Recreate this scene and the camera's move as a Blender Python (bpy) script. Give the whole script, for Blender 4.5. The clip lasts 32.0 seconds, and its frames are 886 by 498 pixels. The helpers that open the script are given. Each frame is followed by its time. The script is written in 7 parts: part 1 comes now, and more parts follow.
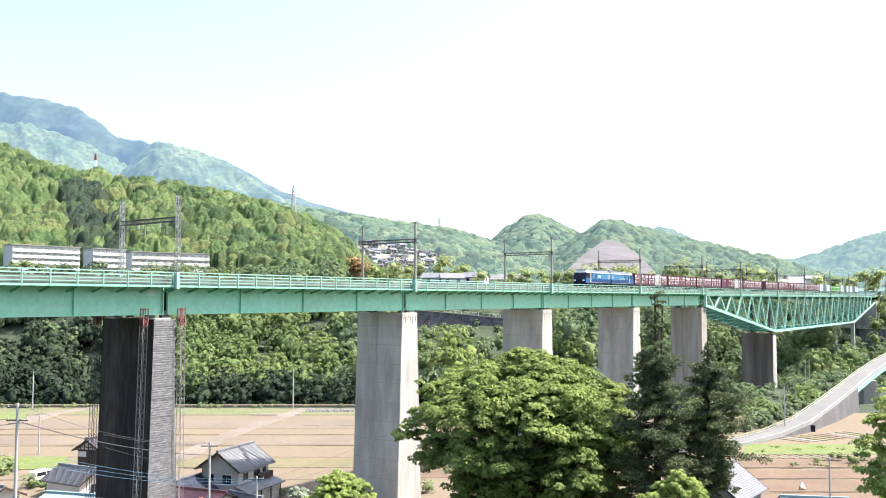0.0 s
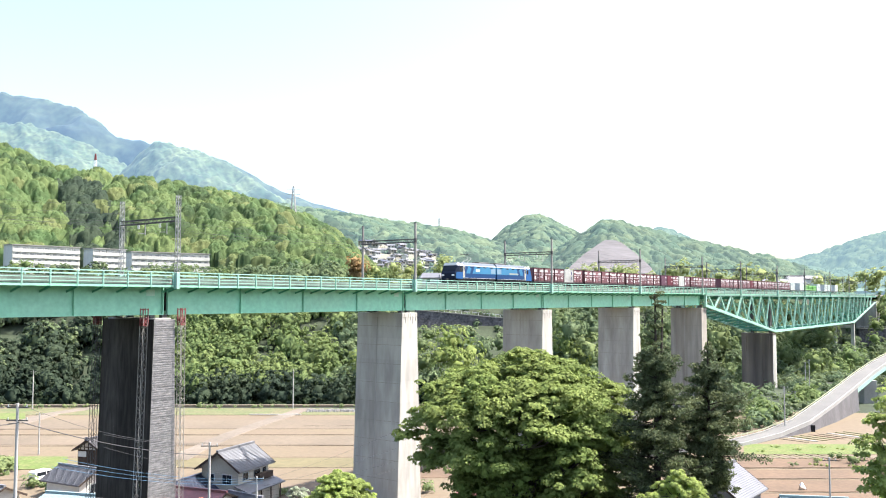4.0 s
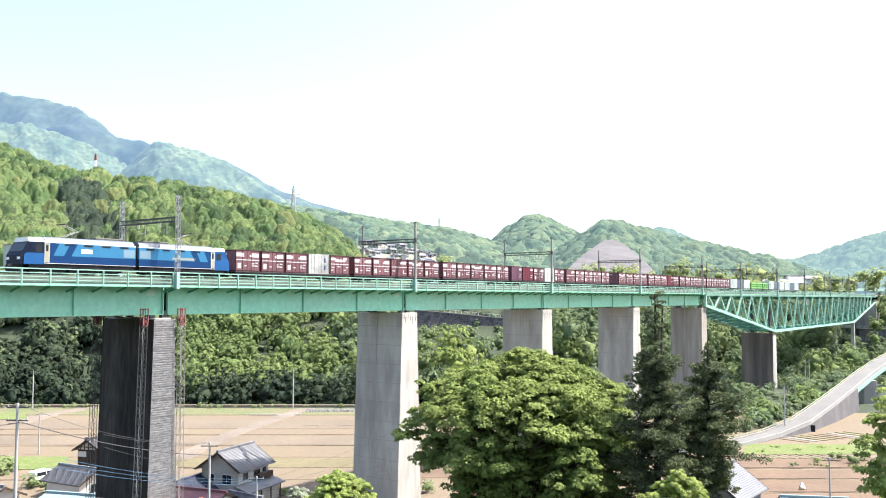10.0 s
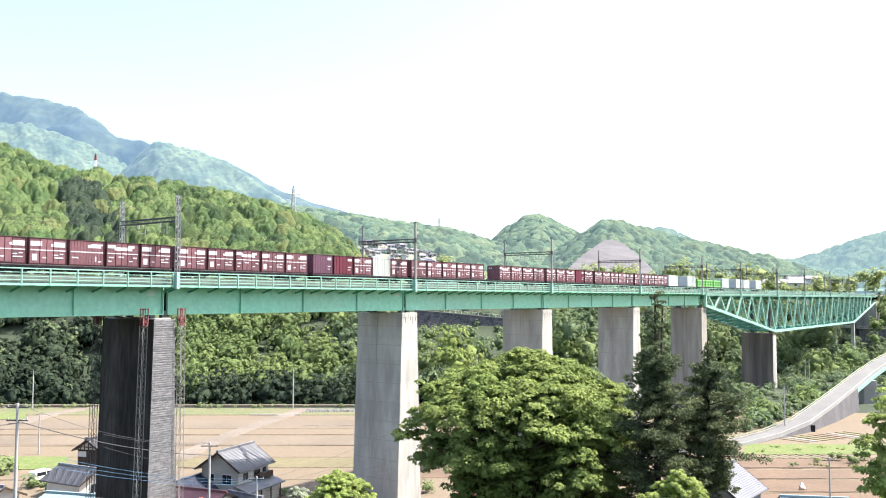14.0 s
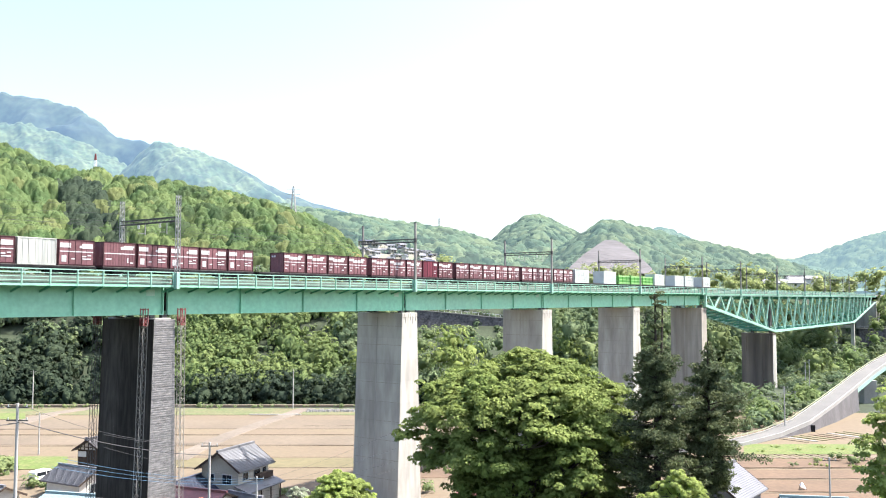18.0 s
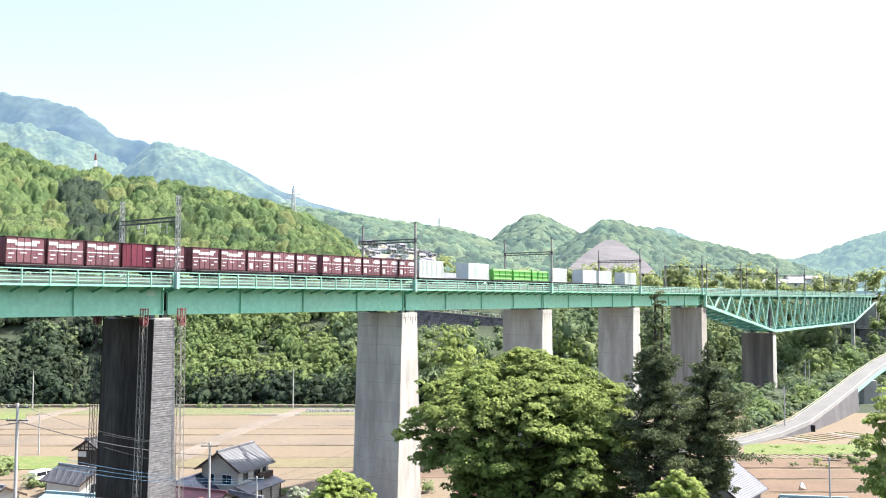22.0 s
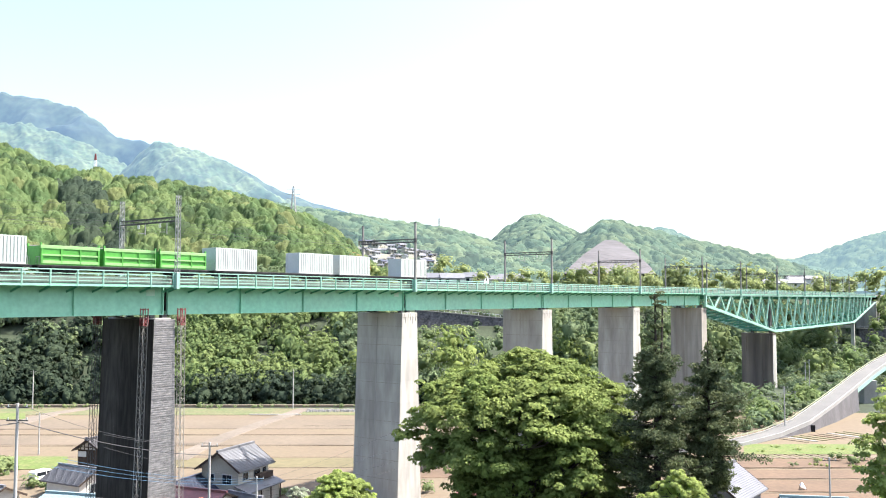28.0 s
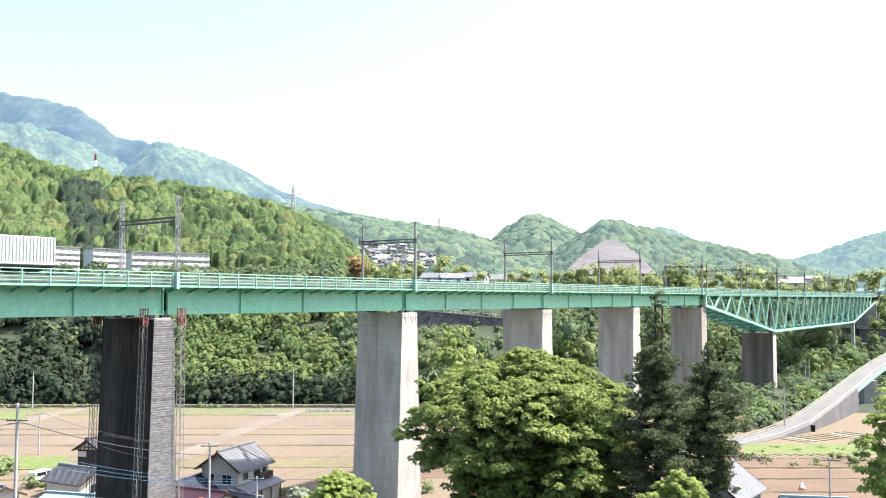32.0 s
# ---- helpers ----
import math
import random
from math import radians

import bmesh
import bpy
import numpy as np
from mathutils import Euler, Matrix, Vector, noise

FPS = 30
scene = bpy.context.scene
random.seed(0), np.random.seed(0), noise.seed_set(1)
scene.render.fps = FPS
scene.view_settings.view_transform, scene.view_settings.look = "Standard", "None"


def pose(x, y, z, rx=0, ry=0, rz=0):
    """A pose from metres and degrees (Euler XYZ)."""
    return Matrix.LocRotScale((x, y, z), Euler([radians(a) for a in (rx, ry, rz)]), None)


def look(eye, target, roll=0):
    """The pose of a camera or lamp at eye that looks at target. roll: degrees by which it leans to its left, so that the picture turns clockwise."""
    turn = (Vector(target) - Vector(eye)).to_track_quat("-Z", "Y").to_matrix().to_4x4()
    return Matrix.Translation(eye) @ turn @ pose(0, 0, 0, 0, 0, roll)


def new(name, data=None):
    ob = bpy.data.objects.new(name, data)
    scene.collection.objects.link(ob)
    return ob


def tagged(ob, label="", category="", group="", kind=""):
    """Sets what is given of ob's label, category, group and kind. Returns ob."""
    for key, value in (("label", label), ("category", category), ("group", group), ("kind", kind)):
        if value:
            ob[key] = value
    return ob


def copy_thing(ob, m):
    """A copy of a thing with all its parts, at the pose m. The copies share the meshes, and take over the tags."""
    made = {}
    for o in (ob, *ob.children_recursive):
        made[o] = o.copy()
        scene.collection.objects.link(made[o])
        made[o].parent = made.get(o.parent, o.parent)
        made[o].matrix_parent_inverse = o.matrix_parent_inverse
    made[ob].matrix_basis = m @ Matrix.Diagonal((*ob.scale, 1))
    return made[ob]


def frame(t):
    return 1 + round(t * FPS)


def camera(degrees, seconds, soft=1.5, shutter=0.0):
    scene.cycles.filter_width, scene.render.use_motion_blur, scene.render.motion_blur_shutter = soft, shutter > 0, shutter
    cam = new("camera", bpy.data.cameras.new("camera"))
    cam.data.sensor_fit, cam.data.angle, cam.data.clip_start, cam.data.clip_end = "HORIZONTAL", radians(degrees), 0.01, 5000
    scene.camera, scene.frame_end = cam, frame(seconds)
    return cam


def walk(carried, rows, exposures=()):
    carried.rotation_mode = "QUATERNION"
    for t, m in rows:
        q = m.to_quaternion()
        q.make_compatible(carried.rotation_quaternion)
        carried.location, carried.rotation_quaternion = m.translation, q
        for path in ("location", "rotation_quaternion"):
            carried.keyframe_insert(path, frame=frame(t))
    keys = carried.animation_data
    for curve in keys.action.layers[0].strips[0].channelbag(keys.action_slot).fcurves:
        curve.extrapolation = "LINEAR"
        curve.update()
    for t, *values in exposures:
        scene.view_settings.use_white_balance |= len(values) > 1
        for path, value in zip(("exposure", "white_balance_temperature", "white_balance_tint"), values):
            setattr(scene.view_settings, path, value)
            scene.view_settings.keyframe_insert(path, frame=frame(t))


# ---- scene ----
# The camera stands on a hillside 29 m over the valley floor (z = 0) and looks along +y.
EYE = 29.0
cam = camera(55.07, 32.0, soft=1.04)
VIEW = pose(0, 0, EYE, 93.353, 0, 0)
walk(cam, [(0.0, VIEW), (32.0, VIEW)], exposures=((0.0, 1.6), (32.0, 1.6)))

# ---- world and sun ----
SUN_WAY = Vector((0.494, 0.085, 0.865)).normalized()     # towards the sun
world = bpy.data.worlds.new("sky")
scene.world = world
world.use_nodes = True
wn = world.node_tree.nodes
sky = wn.new("ShaderNodeTexSky")
sky.sky_type = "NISHITA"
sky.sun_disc = False
sky.sun_elevation = math.asin(SUN_WAY.z)
sky.sun_rotation = math.atan2(SUN_WAY.x, SUN_WAY.y)
sky.air_density, sky.dust_density, sky.ozone_density = 1.0, 3.0, 1.0
wn["Background"].inputs["Strength"].default_value = 0.15
world.node_tree.links.new(sky.outputs[0], wn["Background"].inputs["Color"])
sun = new("sun", bpy.data.lights.new("sun", "SUN"))
sun.data.energy, sun.data.angle, sun.data.color = 4.5, radians(0.53), (1.0, 0.96, 0.90)
sun.matrix_world = look(SUN_WAY * 200, (0, 0, 0))

# ---- materials ----


def material(name, colour, rough=0.7, metal=0.0, vary=0.15, scale=1.0, fine=12.0, bump=0.15, per="", tint=None, leaf=0.0, coords="Object", stretch=None, shine=0.4, each=1.5, soft=0.0):
    """A surface with two scales of variation. per: 'object' or 'island' shifts each piece; tint: a second colour in patches; leaf: share of light let through; each: how far pieces differ; soft: how far a leaf mass faces the sky."""
    m = bpy.data.materials.new(name)
    m.use_nodes = True
    n, l = m.node_tree.nodes, m.node_tree.links
    b = n["Principled BSDF"]
    b.inputs["Roughness"].default_value, b.inputs["Metallic"].default_value = rough, metal
    b.inputs["Specular IOR Level"].default_value = shine
    tc = n.new("ShaderNodeTexCoord")
    src = tc.outputs[coords]
    if stretch:
        mp = n.new("ShaderNodeMapping")
        mp.inputs["Scale"].default_value = stretch
        l.new(src, mp.inputs["Vector"])
        src = mp.outputs[0]
    big, small = n.new("ShaderNodeTexNoise"), n.new("ShaderNodeTexNoise")
    for tex, s, d in ((big, scale, 4.0), (small, fine, 3.0)):
        tex.inputs["Scale"].default_value, tex.inputs["Detail"].default_value = s, d
        l.new(src, tex.inputs["Vector"])
    ramp = n.new("ShaderNodeMapRange")
    ramp.inputs["From Min"].default_value, ramp.inputs["From Max"].default_value = 0.35, 0.65
    l.new(big.outputs["Fac"], ramp.inputs["Value"])
    mix = n.new("ShaderNodeMixRGB")
    c = Vector(colour)
    t = Vector(tint) if tint else c * (1 - 2 * vary)
    mix.inputs[1].default_value, mix.inputs[2].default_value = (*c, 1), (*t, 1)
    l.new(ramp.outputs[0], mix.inputs[0])
    hsv = n.new("ShaderNodeHueSaturation")
    val = n.new("ShaderNodeMapRange")
    val.inputs["From Min"].default_value, val.inputs["From Max"].default_value = 0.3, 0.7
    val.inputs["To Min"].default_value, val.inputs["To Max"].default_value = 1 - vary, 1 + vary
    l.new(small.outputs["Fac"], val.inputs["Value"])
    l.new(mix.outputs[0], hsv.inputs["Color"])
    value = val.outputs[0]
    if per:
        rnd = n.new("ShaderNodeObjectInfo").outputs["Random"] if per == "object" else n.new("ShaderNodeNewGeometry").outputs["Random Per Island"]
        r = n.new("ShaderNodeMapRange")
        r.inputs["To Min"].default_value, r.inputs["To Max"].default_value = 1 - vary * each, 1 + vary * each
        l.new(rnd, r.inputs["Value"])
        mul = n.new("ShaderNodeMath")
        mul.operation = "MULTIPLY"
        l.new(r.outputs[0], mul.inputs[0])
        l.new(value, mul.inputs[1])
        value = mul.outputs[0]
    l.new(value, hsv.inputs["Value"])
    l.new(hsv.outputs[0], b.inputs["Base Color"])
    if bump:
        bp = n.new("ShaderNodeBump")
        bp.inputs["Strength"].default_value, bp.inputs["Distance"].default_value = bump, 0.05
        l.new(small.outputs["Fac"], bp.inputs["Height"])
        l.new(bp.outputs[0], b.inputs["Normal"])
    facing = None
    if soft:
        geo, add, unit = n.new("ShaderNodeNewGeometry"), n.new("ShaderNodeVectorMath"), n.new("ShaderNodeVectorMath")
        add.operation, unit.operation = "MULTIPLY_ADD", "NORMALIZE"
        add.inputs[1].default_value, add.inputs[2].default_value = (1 - soft,) * 3, (0, 0, soft)
        l.new(geo.outputs["Normal"], add.inputs[0])
        l.new(add.outputs[0], unit.inputs[0])
        facing = unit.outputs[0]
        l.new(facing, b.inputs["Normal"])
    if leaf:
        b.inputs["Specular IOR Level"].default_value = 0.12
        tr = n.new("ShaderNodeBsdfTranslucent")
        l.new(hsv.outputs[0], tr.inputs["Color"])
        if facing is not None:
            l.new(facing, tr.inputs["Normal"])
        sh = n.new("ShaderNodeMixShader")
        sh.inputs[0].default_value = leaf
        l.new(b.outputs[0], sh.inputs[1])
        l.new(tr.outputs[0], sh.inputs[2])
        l.new(sh.outputs[0], n["Material Output"].inputs["Surface"])
    return m


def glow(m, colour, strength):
    """Air light between the eye and a far backdrop: haze put in as emission, added to its own shading."""
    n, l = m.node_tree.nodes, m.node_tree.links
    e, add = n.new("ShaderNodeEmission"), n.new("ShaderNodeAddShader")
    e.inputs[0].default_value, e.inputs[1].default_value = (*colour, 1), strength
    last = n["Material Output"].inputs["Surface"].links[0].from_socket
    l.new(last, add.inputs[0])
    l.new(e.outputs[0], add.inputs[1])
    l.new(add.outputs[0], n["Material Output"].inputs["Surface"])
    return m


GREEN = material("green_bridge_paint", (0.215, 0.490, 0.345), 0.55, 0, 0.10, 0.12, 2.0, 0.03, tint=(0.228, 0.462, 0.330))
GREEN_PALE = material("pale_green_rail_paint", (0.27, 0.47, 0.38), 0.5, 0, 0.08, 0.5, 8.0, 0.03)
PLATE_PALE = material("pale_name_plate_paint", (0.36, 0.52, 0.43), 0.6, 0, 0.08, 0.8, 8.0, 0.03)
# Bridge green darkened for the shade under deck and walkways.
GREEN_DARK = material("shade_dark_bridge_green", (0.07, 0.28, 0.19), 0.6, 0, 0.12, 0.3, 6.0, 0.03)
CONCRETE = material("pier_concrete", (0.385, 0.372, 0.338), 0.9, 0, 0.11, 0.35, 1.6, 0.12, tint=(0.275, 0.262, 0.24), stretch=(1, 1, 0.16))
LIFT_CONCRETE = material("poured_pier_concrete", (0.415, 0.402, 0.362), 0.9, 0, 0.06, 0.5, 2.2, 0.12, per="object", tint=(0.285, 0.268, 0.240), stretch=(1, 1, 0.22), each=0.7)
CONCRETE_STAIN = material("rain_stained_concrete", (0.36, 0.335, 0.295), 0.9, 0, 0.14, 0.45, 1.4, 0.12, tint=(0.215, 0.185, 0.155), stretch=(1, 1, 0.10))
CONCRETE_BROWN = material("stained_brown_concrete", (0.235, 0.180, 0.142), 0.9, 0, 0.18, 0.35, 1.4, 0.12, tint=(0.115, 0.088, 0.074), stretch=(1, 1, 0.10))
CONCRETE_PALE = material("pale_concrete", (0.28, 0.268, 0.25), 0.9, 0, 0.08, 0.3, 3.0, 0.1)
NET_BLACK = material("black_scaffold_net", (0.060, 0.051, 0.046), 0.9, 0, 0.35, 0.25, 3.0, 0.2, stretch=(1, 1, 0.15), shine=0.15)
NET_GREY = material("grey_scaffold_net", (0.185, 0.178, 0.178), 0.85, 0, 0.20, 2.0, 14.0, 0.4, stretch=(0.8, 0.8, 2.0))
STEEL_GREY = material("galvanised_steel", (0.36, 0.355, 0.345), 0.55, 0.1, 0.12, 1.0, 9.0, 0.05)
STEEL_DARK = material("dark_weathered_steel", (0.10, 0.095, 0.09), 0.7, 0.2, 0.2, 1.0, 9.0, 0.05)
RUST_RED = material("red_primer_steel", (0.24, 0.048, 0.050), 0.7, 0, 0.2, 1.0, 9.0, 0.05)
BALLAST = material("track_ballast", (0.15, 0.13, 0.12), 0.95, 0, 0.25, 0.8, 25.0, 0.5)
STREAK = material("rain_streaked_concrete", (0.215, 0.185, 0.150), 0.95, 0, 0.2, 0.8, 4.0, 0.05, tint=(0.27, 0.25, 0.22), stretch=(1, 1, 0.2))
GREY_BAND = material("weathered_cable_trough", (0.150, 0.178, 0.156), 0.9, 0, 0.15, 0.6, 6.0, 0.1)
BLACK = material("black_underframe", (0.02, 0.02, 0.022), 0.7, 0.1, 0.3, 1.0, 9.0, 0.05, shine=0.15)
RUBBER = material("dark_gap", (0.008, 0.008, 0.008), 0.9, 0, 0.2, 1, 5, 0)
BLUE_DARK = material("deep_blue_loco_paint", (0.005, 0.036, 0.115), 0.4, 0, 0.05, 0.6, 5.0, 0.02, shine=0.15)
BLUE_LIGHT = material("light_blue_loco_paint", (0.034, 0.150, 0.275), 0.35, 0, 0.05, 0.6, 5.0, 0.02, shine=0.15)
NAVY = material("navy_cab_front_paint", (0.005, 0.010, 0.026), 0.55, 0, 0.05, 0.6, 5.0, 0.02, shine=0.15)
CAB_BLUE = material("bright_blue_cab_paint", (0.012, 0.075, 0.215), 0.4, 0, 0.05, 0.6, 5.0, 0.02, shine=0.2)
WINDOW_SOFT = material("curtained_windows", (0.36, 0.36, 0.335), 0.35, 0, 0.25, 0.5, 2.0, 0)
WHITE_PAINT = material("white_paint", (0.80, 0.80, 0.80), 0.45, 0, 0.05, 0.6, 5.0, 0.03)
WHITE_MARK = material("white_marking_paint", (0.52, 0.50, 0.51), 0.6, 0, 0.06, 3.0, 15.0, 0)
LOCO_ROOF = material("pale_loco_roof_paint", (0.085, 0.105, 0.135), 0.5, 0, 0.1, 0.6, 5.0, 0.02)
PANEL_GREY = material("pale_blue_grey_paint", (0.15, 0.23, 0.30), 0.45, 0, 0.06, 0.6, 5.0, 0.02)
SILVER = material("silver_grey_paint", (0.42, 0.45, 0.47), 0.4, 0.2, 0.06, 0.6, 5.0, 0.02)
GLASS_DARK = material("dark_window_glass", (0.012, 0.016, 0.022), 0.06, 0, 0.05, 1.0, 3.0, 0)
GLASS_DARK.node_tree.nodes["Principled BSDF"].inputs["Specular IOR Level"].default_value = 0.25
MAROON = material("maroon_container_paint", (0.168, 0.078, 0.086), 0.6, 0, 0.14, 0.35, 4.0, 0.05, per="object", tint=(0.140, 0.066, 0.076), shine=0.15)
MAROON_DARK = material("dark_red_container_paint", (0.135, 0.030, 0.046), 0.6, 0, 0.10, 0.35, 4.0, 0.05, per="object", shine=0.15)
PURPLE = material("faded_purple_container_paint", (0.135, 0.065, 0.095), 0.6, 0, 0.10, 0.35, 4.0, 0.05, shine=0.15)
POST_DARK = material("dark_maroon_post", (0.045, 0.016, 0.020), 0.7, 0, 0.15, 0.6, 6.0, 0.03, shine=0.15)
CREAM = material("cream_white_container_paint", (0.40, 0.395, 0.38), 0.5, 0, 0.22, 0.5, 5.0, 0.03)
ICE_WHITE = material("bluish_white_container_paint", (0.46, 0.485, 0.465), 0.55, 0, 0.05, 0.5, 5.0, 0.03)
MARK_BLUE = material("blue_marking_paint", (0.03, 0.036, 0.11), 0.6, 0, 0.06, 3.0, 15.0, 0)
CREAM_OLD = material("weathered_cream_container_paint", (0.46, 0.45, 0.41), 0.6, 0, 0.16, 0.9, 4.0, 0.03, tint=(0.27, 0.28, 0.27), stretch=(2.0, 2.0, 0.12))
DOOR_TAN = material("tan_cab_door_paint", (0.34, 0.29, 0.21), 0.5, 0, 0.06, 0.6, 5.0, 0.02)
LOGO_STRAW = material("straw_lettering_paint", (0.26, 0.27, 0.24), 0.5, 0, 0.06, 0.6, 5.0, 0.02)
LIME = material("bright_green_container_paint", (0.075, 0.30, 0.045), 0.5, 0, 0.10, 0.4, 4.0, 0.03, per="object")
LIME_PALE = material("pale_green_container_edge", (0.24, 0.46, 0.16), 0.5, 0, 0.08, 0.6, 4.0, 0.03)
SOIL = material("dry_field_soil", (0.136, 0.102, 0.071), 0.95, 0, 0.10, 0.035, 0.9, 0.3, tint=(0.144, 0.112, 0.072))
SOIL_RED = material("reddish_field_soil", (0.128, 0.084, 0.054), 0.95, 0, 0.14, 0.12, 1.4, 0.35, tint=(0.104, 0.070, 0.046))
LANE_SOIL = material("trodden_lane", (0.165, 0.136, 0.108), 0.95, 0, 0.12, 0.1, 1.2, 0.2)
POST_GREY = material("weathered_steel_post", (0.27, 0.255, 0.23), 0.75, 0, 0.15, 0.6, 5.0, 0.05)
SOIL_PALE = material("pale_dry_soil", (0.148, 0.116, 0.083), 0.95, 0, 0.10, 0.06, 0.9, 0.3)
SOIL_STRAW = material("straw_covered_soil", (0.142, 0.120, 0.064), 0.95, 0, 0.12, 0.06, 0.9, 0.3)
EARTH_BROWN = material("dark_earth_bank", (0.115, 0.086, 0.058), 0.95, 0, 0.2, 0.2, 3.0, 0.4)
CONCRETE_GREY = material("grey_retaining_concrete", (0.128, 0.120, 0.124), 0.9, 0, 0.14, 0.2, 2.0, 0.12, stretch=(1, 1, 0.5))
RAIL_STRAW = material("pale_straw_guard_rail", (0.36, 0.37, 0.24), 0.6, 0, 0.08, 0.4, 4.0, 0.03)
KERB_PALE = material("bleached_parapet_concrete", (0.30, 0.29, 0.275), 0.9, 0, 0.08, 0.3, 3.0, 0.1)
STONE_DARK = material("dark_stone_wall", (0.060, 0.058, 0.066), 0.95, 0, 0.5, 0.5, 1.1, 0.6, tint=(0.105, 0.102, 0.110))
TILE_NAVY = material("dark_blue_glazed_tiles", (0.050, 0.054, 0.082), 0.5, 0, 0.15, 0.6, 6.0, 0.2)
TILE_DARKGREY = material("dark_grey_roof_tiles", (0.13, 0.13, 0.14), 0.5, 0, 0.12, 0.6, 6.0, 0.2)
LEAF_RUST = material("rust_orange_foliage", (0.40, 0.26, 0.12), 0.8, 0, 0.2, 0.1, 0.6, 0, per="island", leaf=0.3, each=0.6)
BLOSSOM = material("pale_blossom", (0.46, 0.50, 0.36), 0.8, 0, 0.2, 0.6, 5.0, 0, per="island", leaf=0.3)
GRASS = material("short_grass", (0.088, 0.112, 0.042), 0.95, 0, 0.25, 0.15, 1.5, 0.4, tint=(0.130, 0.115, 0.062))
GRASS_BRIGHT = material("bright_green_crop", (0.086, 0.126, 0.028), 0.95, 0, 0.30, 0.35, 2.5, 0.5, tint=(0.120, 0.130, 0.045))
EARTH = material("woodland_earth", (0.040, 0.054, 0.028), 0.95, 0, 0.25, 0.05, 0.8, 0.4)
ASPHALT = material("pale_worn_road", (0.112, 0.108, 0.104), 0.9, 0, 0.10, 0.12, 4.0, 0.1, tint=(0.135, 0.131, 0.125))
WATER = material("dark_river_water", (0.02, 0.03, 0.03), 0.08, 0, 0.1, 0.2, 1.0, 0.1)
BARK = material("dark_tree_bark", (0.055, 0.042, 0.032), 0.95, 0, 0.3, 2.0, 14.0, 0.5, stretch=(1, 1, 0.25))
LEAF = material("fresh_broad_leaves", (0.158, 0.212, 0.058), 0.7, 0, 0.18, 0.35, 3.0, 0, per="island", tint=(0.228, 0.275, 0.082), leaf=0.36, each=0.8)
LEAF_BUSH = material("young_yellow_green_leaves", (0.48, 0.57, 0.19), 0.6, 0, 0.20, 0.4, 3.0, 0, per="island", leaf=0.62, each=0.9)
NEEDLE = material("dark_cedar_needles", (0.074, 0.098, 0.054), 0.7, 0, 0.28, 0.6, 3.0, 0, per="island", tint=(0.150, 0.170, 0.082), leaf=0.38, each=1.2)
# Sunlit crowns get a paler leaf colour, shady ones the duller WOOD_MID.
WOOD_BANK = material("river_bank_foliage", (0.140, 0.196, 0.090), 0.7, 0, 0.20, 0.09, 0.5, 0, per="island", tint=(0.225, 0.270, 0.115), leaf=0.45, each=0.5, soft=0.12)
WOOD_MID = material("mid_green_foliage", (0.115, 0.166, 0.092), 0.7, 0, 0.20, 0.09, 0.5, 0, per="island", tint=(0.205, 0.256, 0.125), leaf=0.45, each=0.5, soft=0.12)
# Gorge undergrowth: the bank's shade is put into the leaf colour.
WOOD_DARK = material("shade_dark_undergrowth", (0.032, 0.052, 0.022), 0.7, 0, 0.28, 0.04, 0.5, 0, per="island", leaf=0.15)
WOOD_HILL = material("hill_forest_foliage", (0.100, 0.165, 0.066), 0.75, 0, 0.22, 0.055, 0.30, 0, per="island", tint=(0.190, 0.245, 0.094), leaf=0.45, each=0.9)
WOOD_DEEP = material("deep_green_hill_foliage", (0.063, 0.109, 0.048), 0.75, 0, 0.22, 0.055, 0.30, 0, per="island", tint=(0.109, 0.149, 0.063), leaf=0.45, each=0.9)
WOOD_GOLD = material("young_yellow_hill_foliage", (0.150, 0.190, 0.078), 0.75, 0, 0.14, 0.055, 0.30, 0, per="island", tint=(0.205, 0.230, 0.094), leaf=0.45, each=0.7)
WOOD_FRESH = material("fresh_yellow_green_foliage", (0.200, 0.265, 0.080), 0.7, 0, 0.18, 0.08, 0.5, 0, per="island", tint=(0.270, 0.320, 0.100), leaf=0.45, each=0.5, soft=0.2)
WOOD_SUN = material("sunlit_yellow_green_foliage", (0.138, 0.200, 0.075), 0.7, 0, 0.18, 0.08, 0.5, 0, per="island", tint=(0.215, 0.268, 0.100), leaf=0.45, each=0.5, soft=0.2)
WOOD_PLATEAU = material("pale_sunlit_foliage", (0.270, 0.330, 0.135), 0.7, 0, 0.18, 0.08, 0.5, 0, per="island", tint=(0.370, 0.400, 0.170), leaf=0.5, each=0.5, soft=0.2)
# Blue haze over the distant hills is put into their foliage as emission.
WOOD_FAR = glow(material("hazy_far_foliage", (0.066, 0.108, 0.062), 0.85, 0, 0.10, 0.030, 0.15, 0, per="island", tint=(0.122, 0.155, 0.078), leaf=0.3, each=0.6), (0.395, 0.600, 0.730), 0.090)
WOOD_FAR_DEEP = glow(material("hazy_deep_green_foliage", (0.033, 0.061, 0.041), 0.85, 0, 0.10, 0.030, 0.15, 0, per="island", tint=(0.058, 0.082, 0.048), leaf=0.3, each=0.6), (0.328, 0.499, 0.608), 0.090)
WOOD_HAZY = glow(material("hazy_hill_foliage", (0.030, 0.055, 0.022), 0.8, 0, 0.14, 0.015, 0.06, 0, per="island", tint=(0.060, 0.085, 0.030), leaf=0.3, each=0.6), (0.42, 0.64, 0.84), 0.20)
# Shade of the hill fold and lower bank, painted as darker leaves.
WOOD_SHADE = material("shade_dark_foliage", (0.030, 0.047, 0.031), 0.75, 0, 0.18, 0.05, 0.3, 0, per="island", tint=(0.050, 0.070, 0.040), leaf=0.3, each=0.6, soft=0.15)
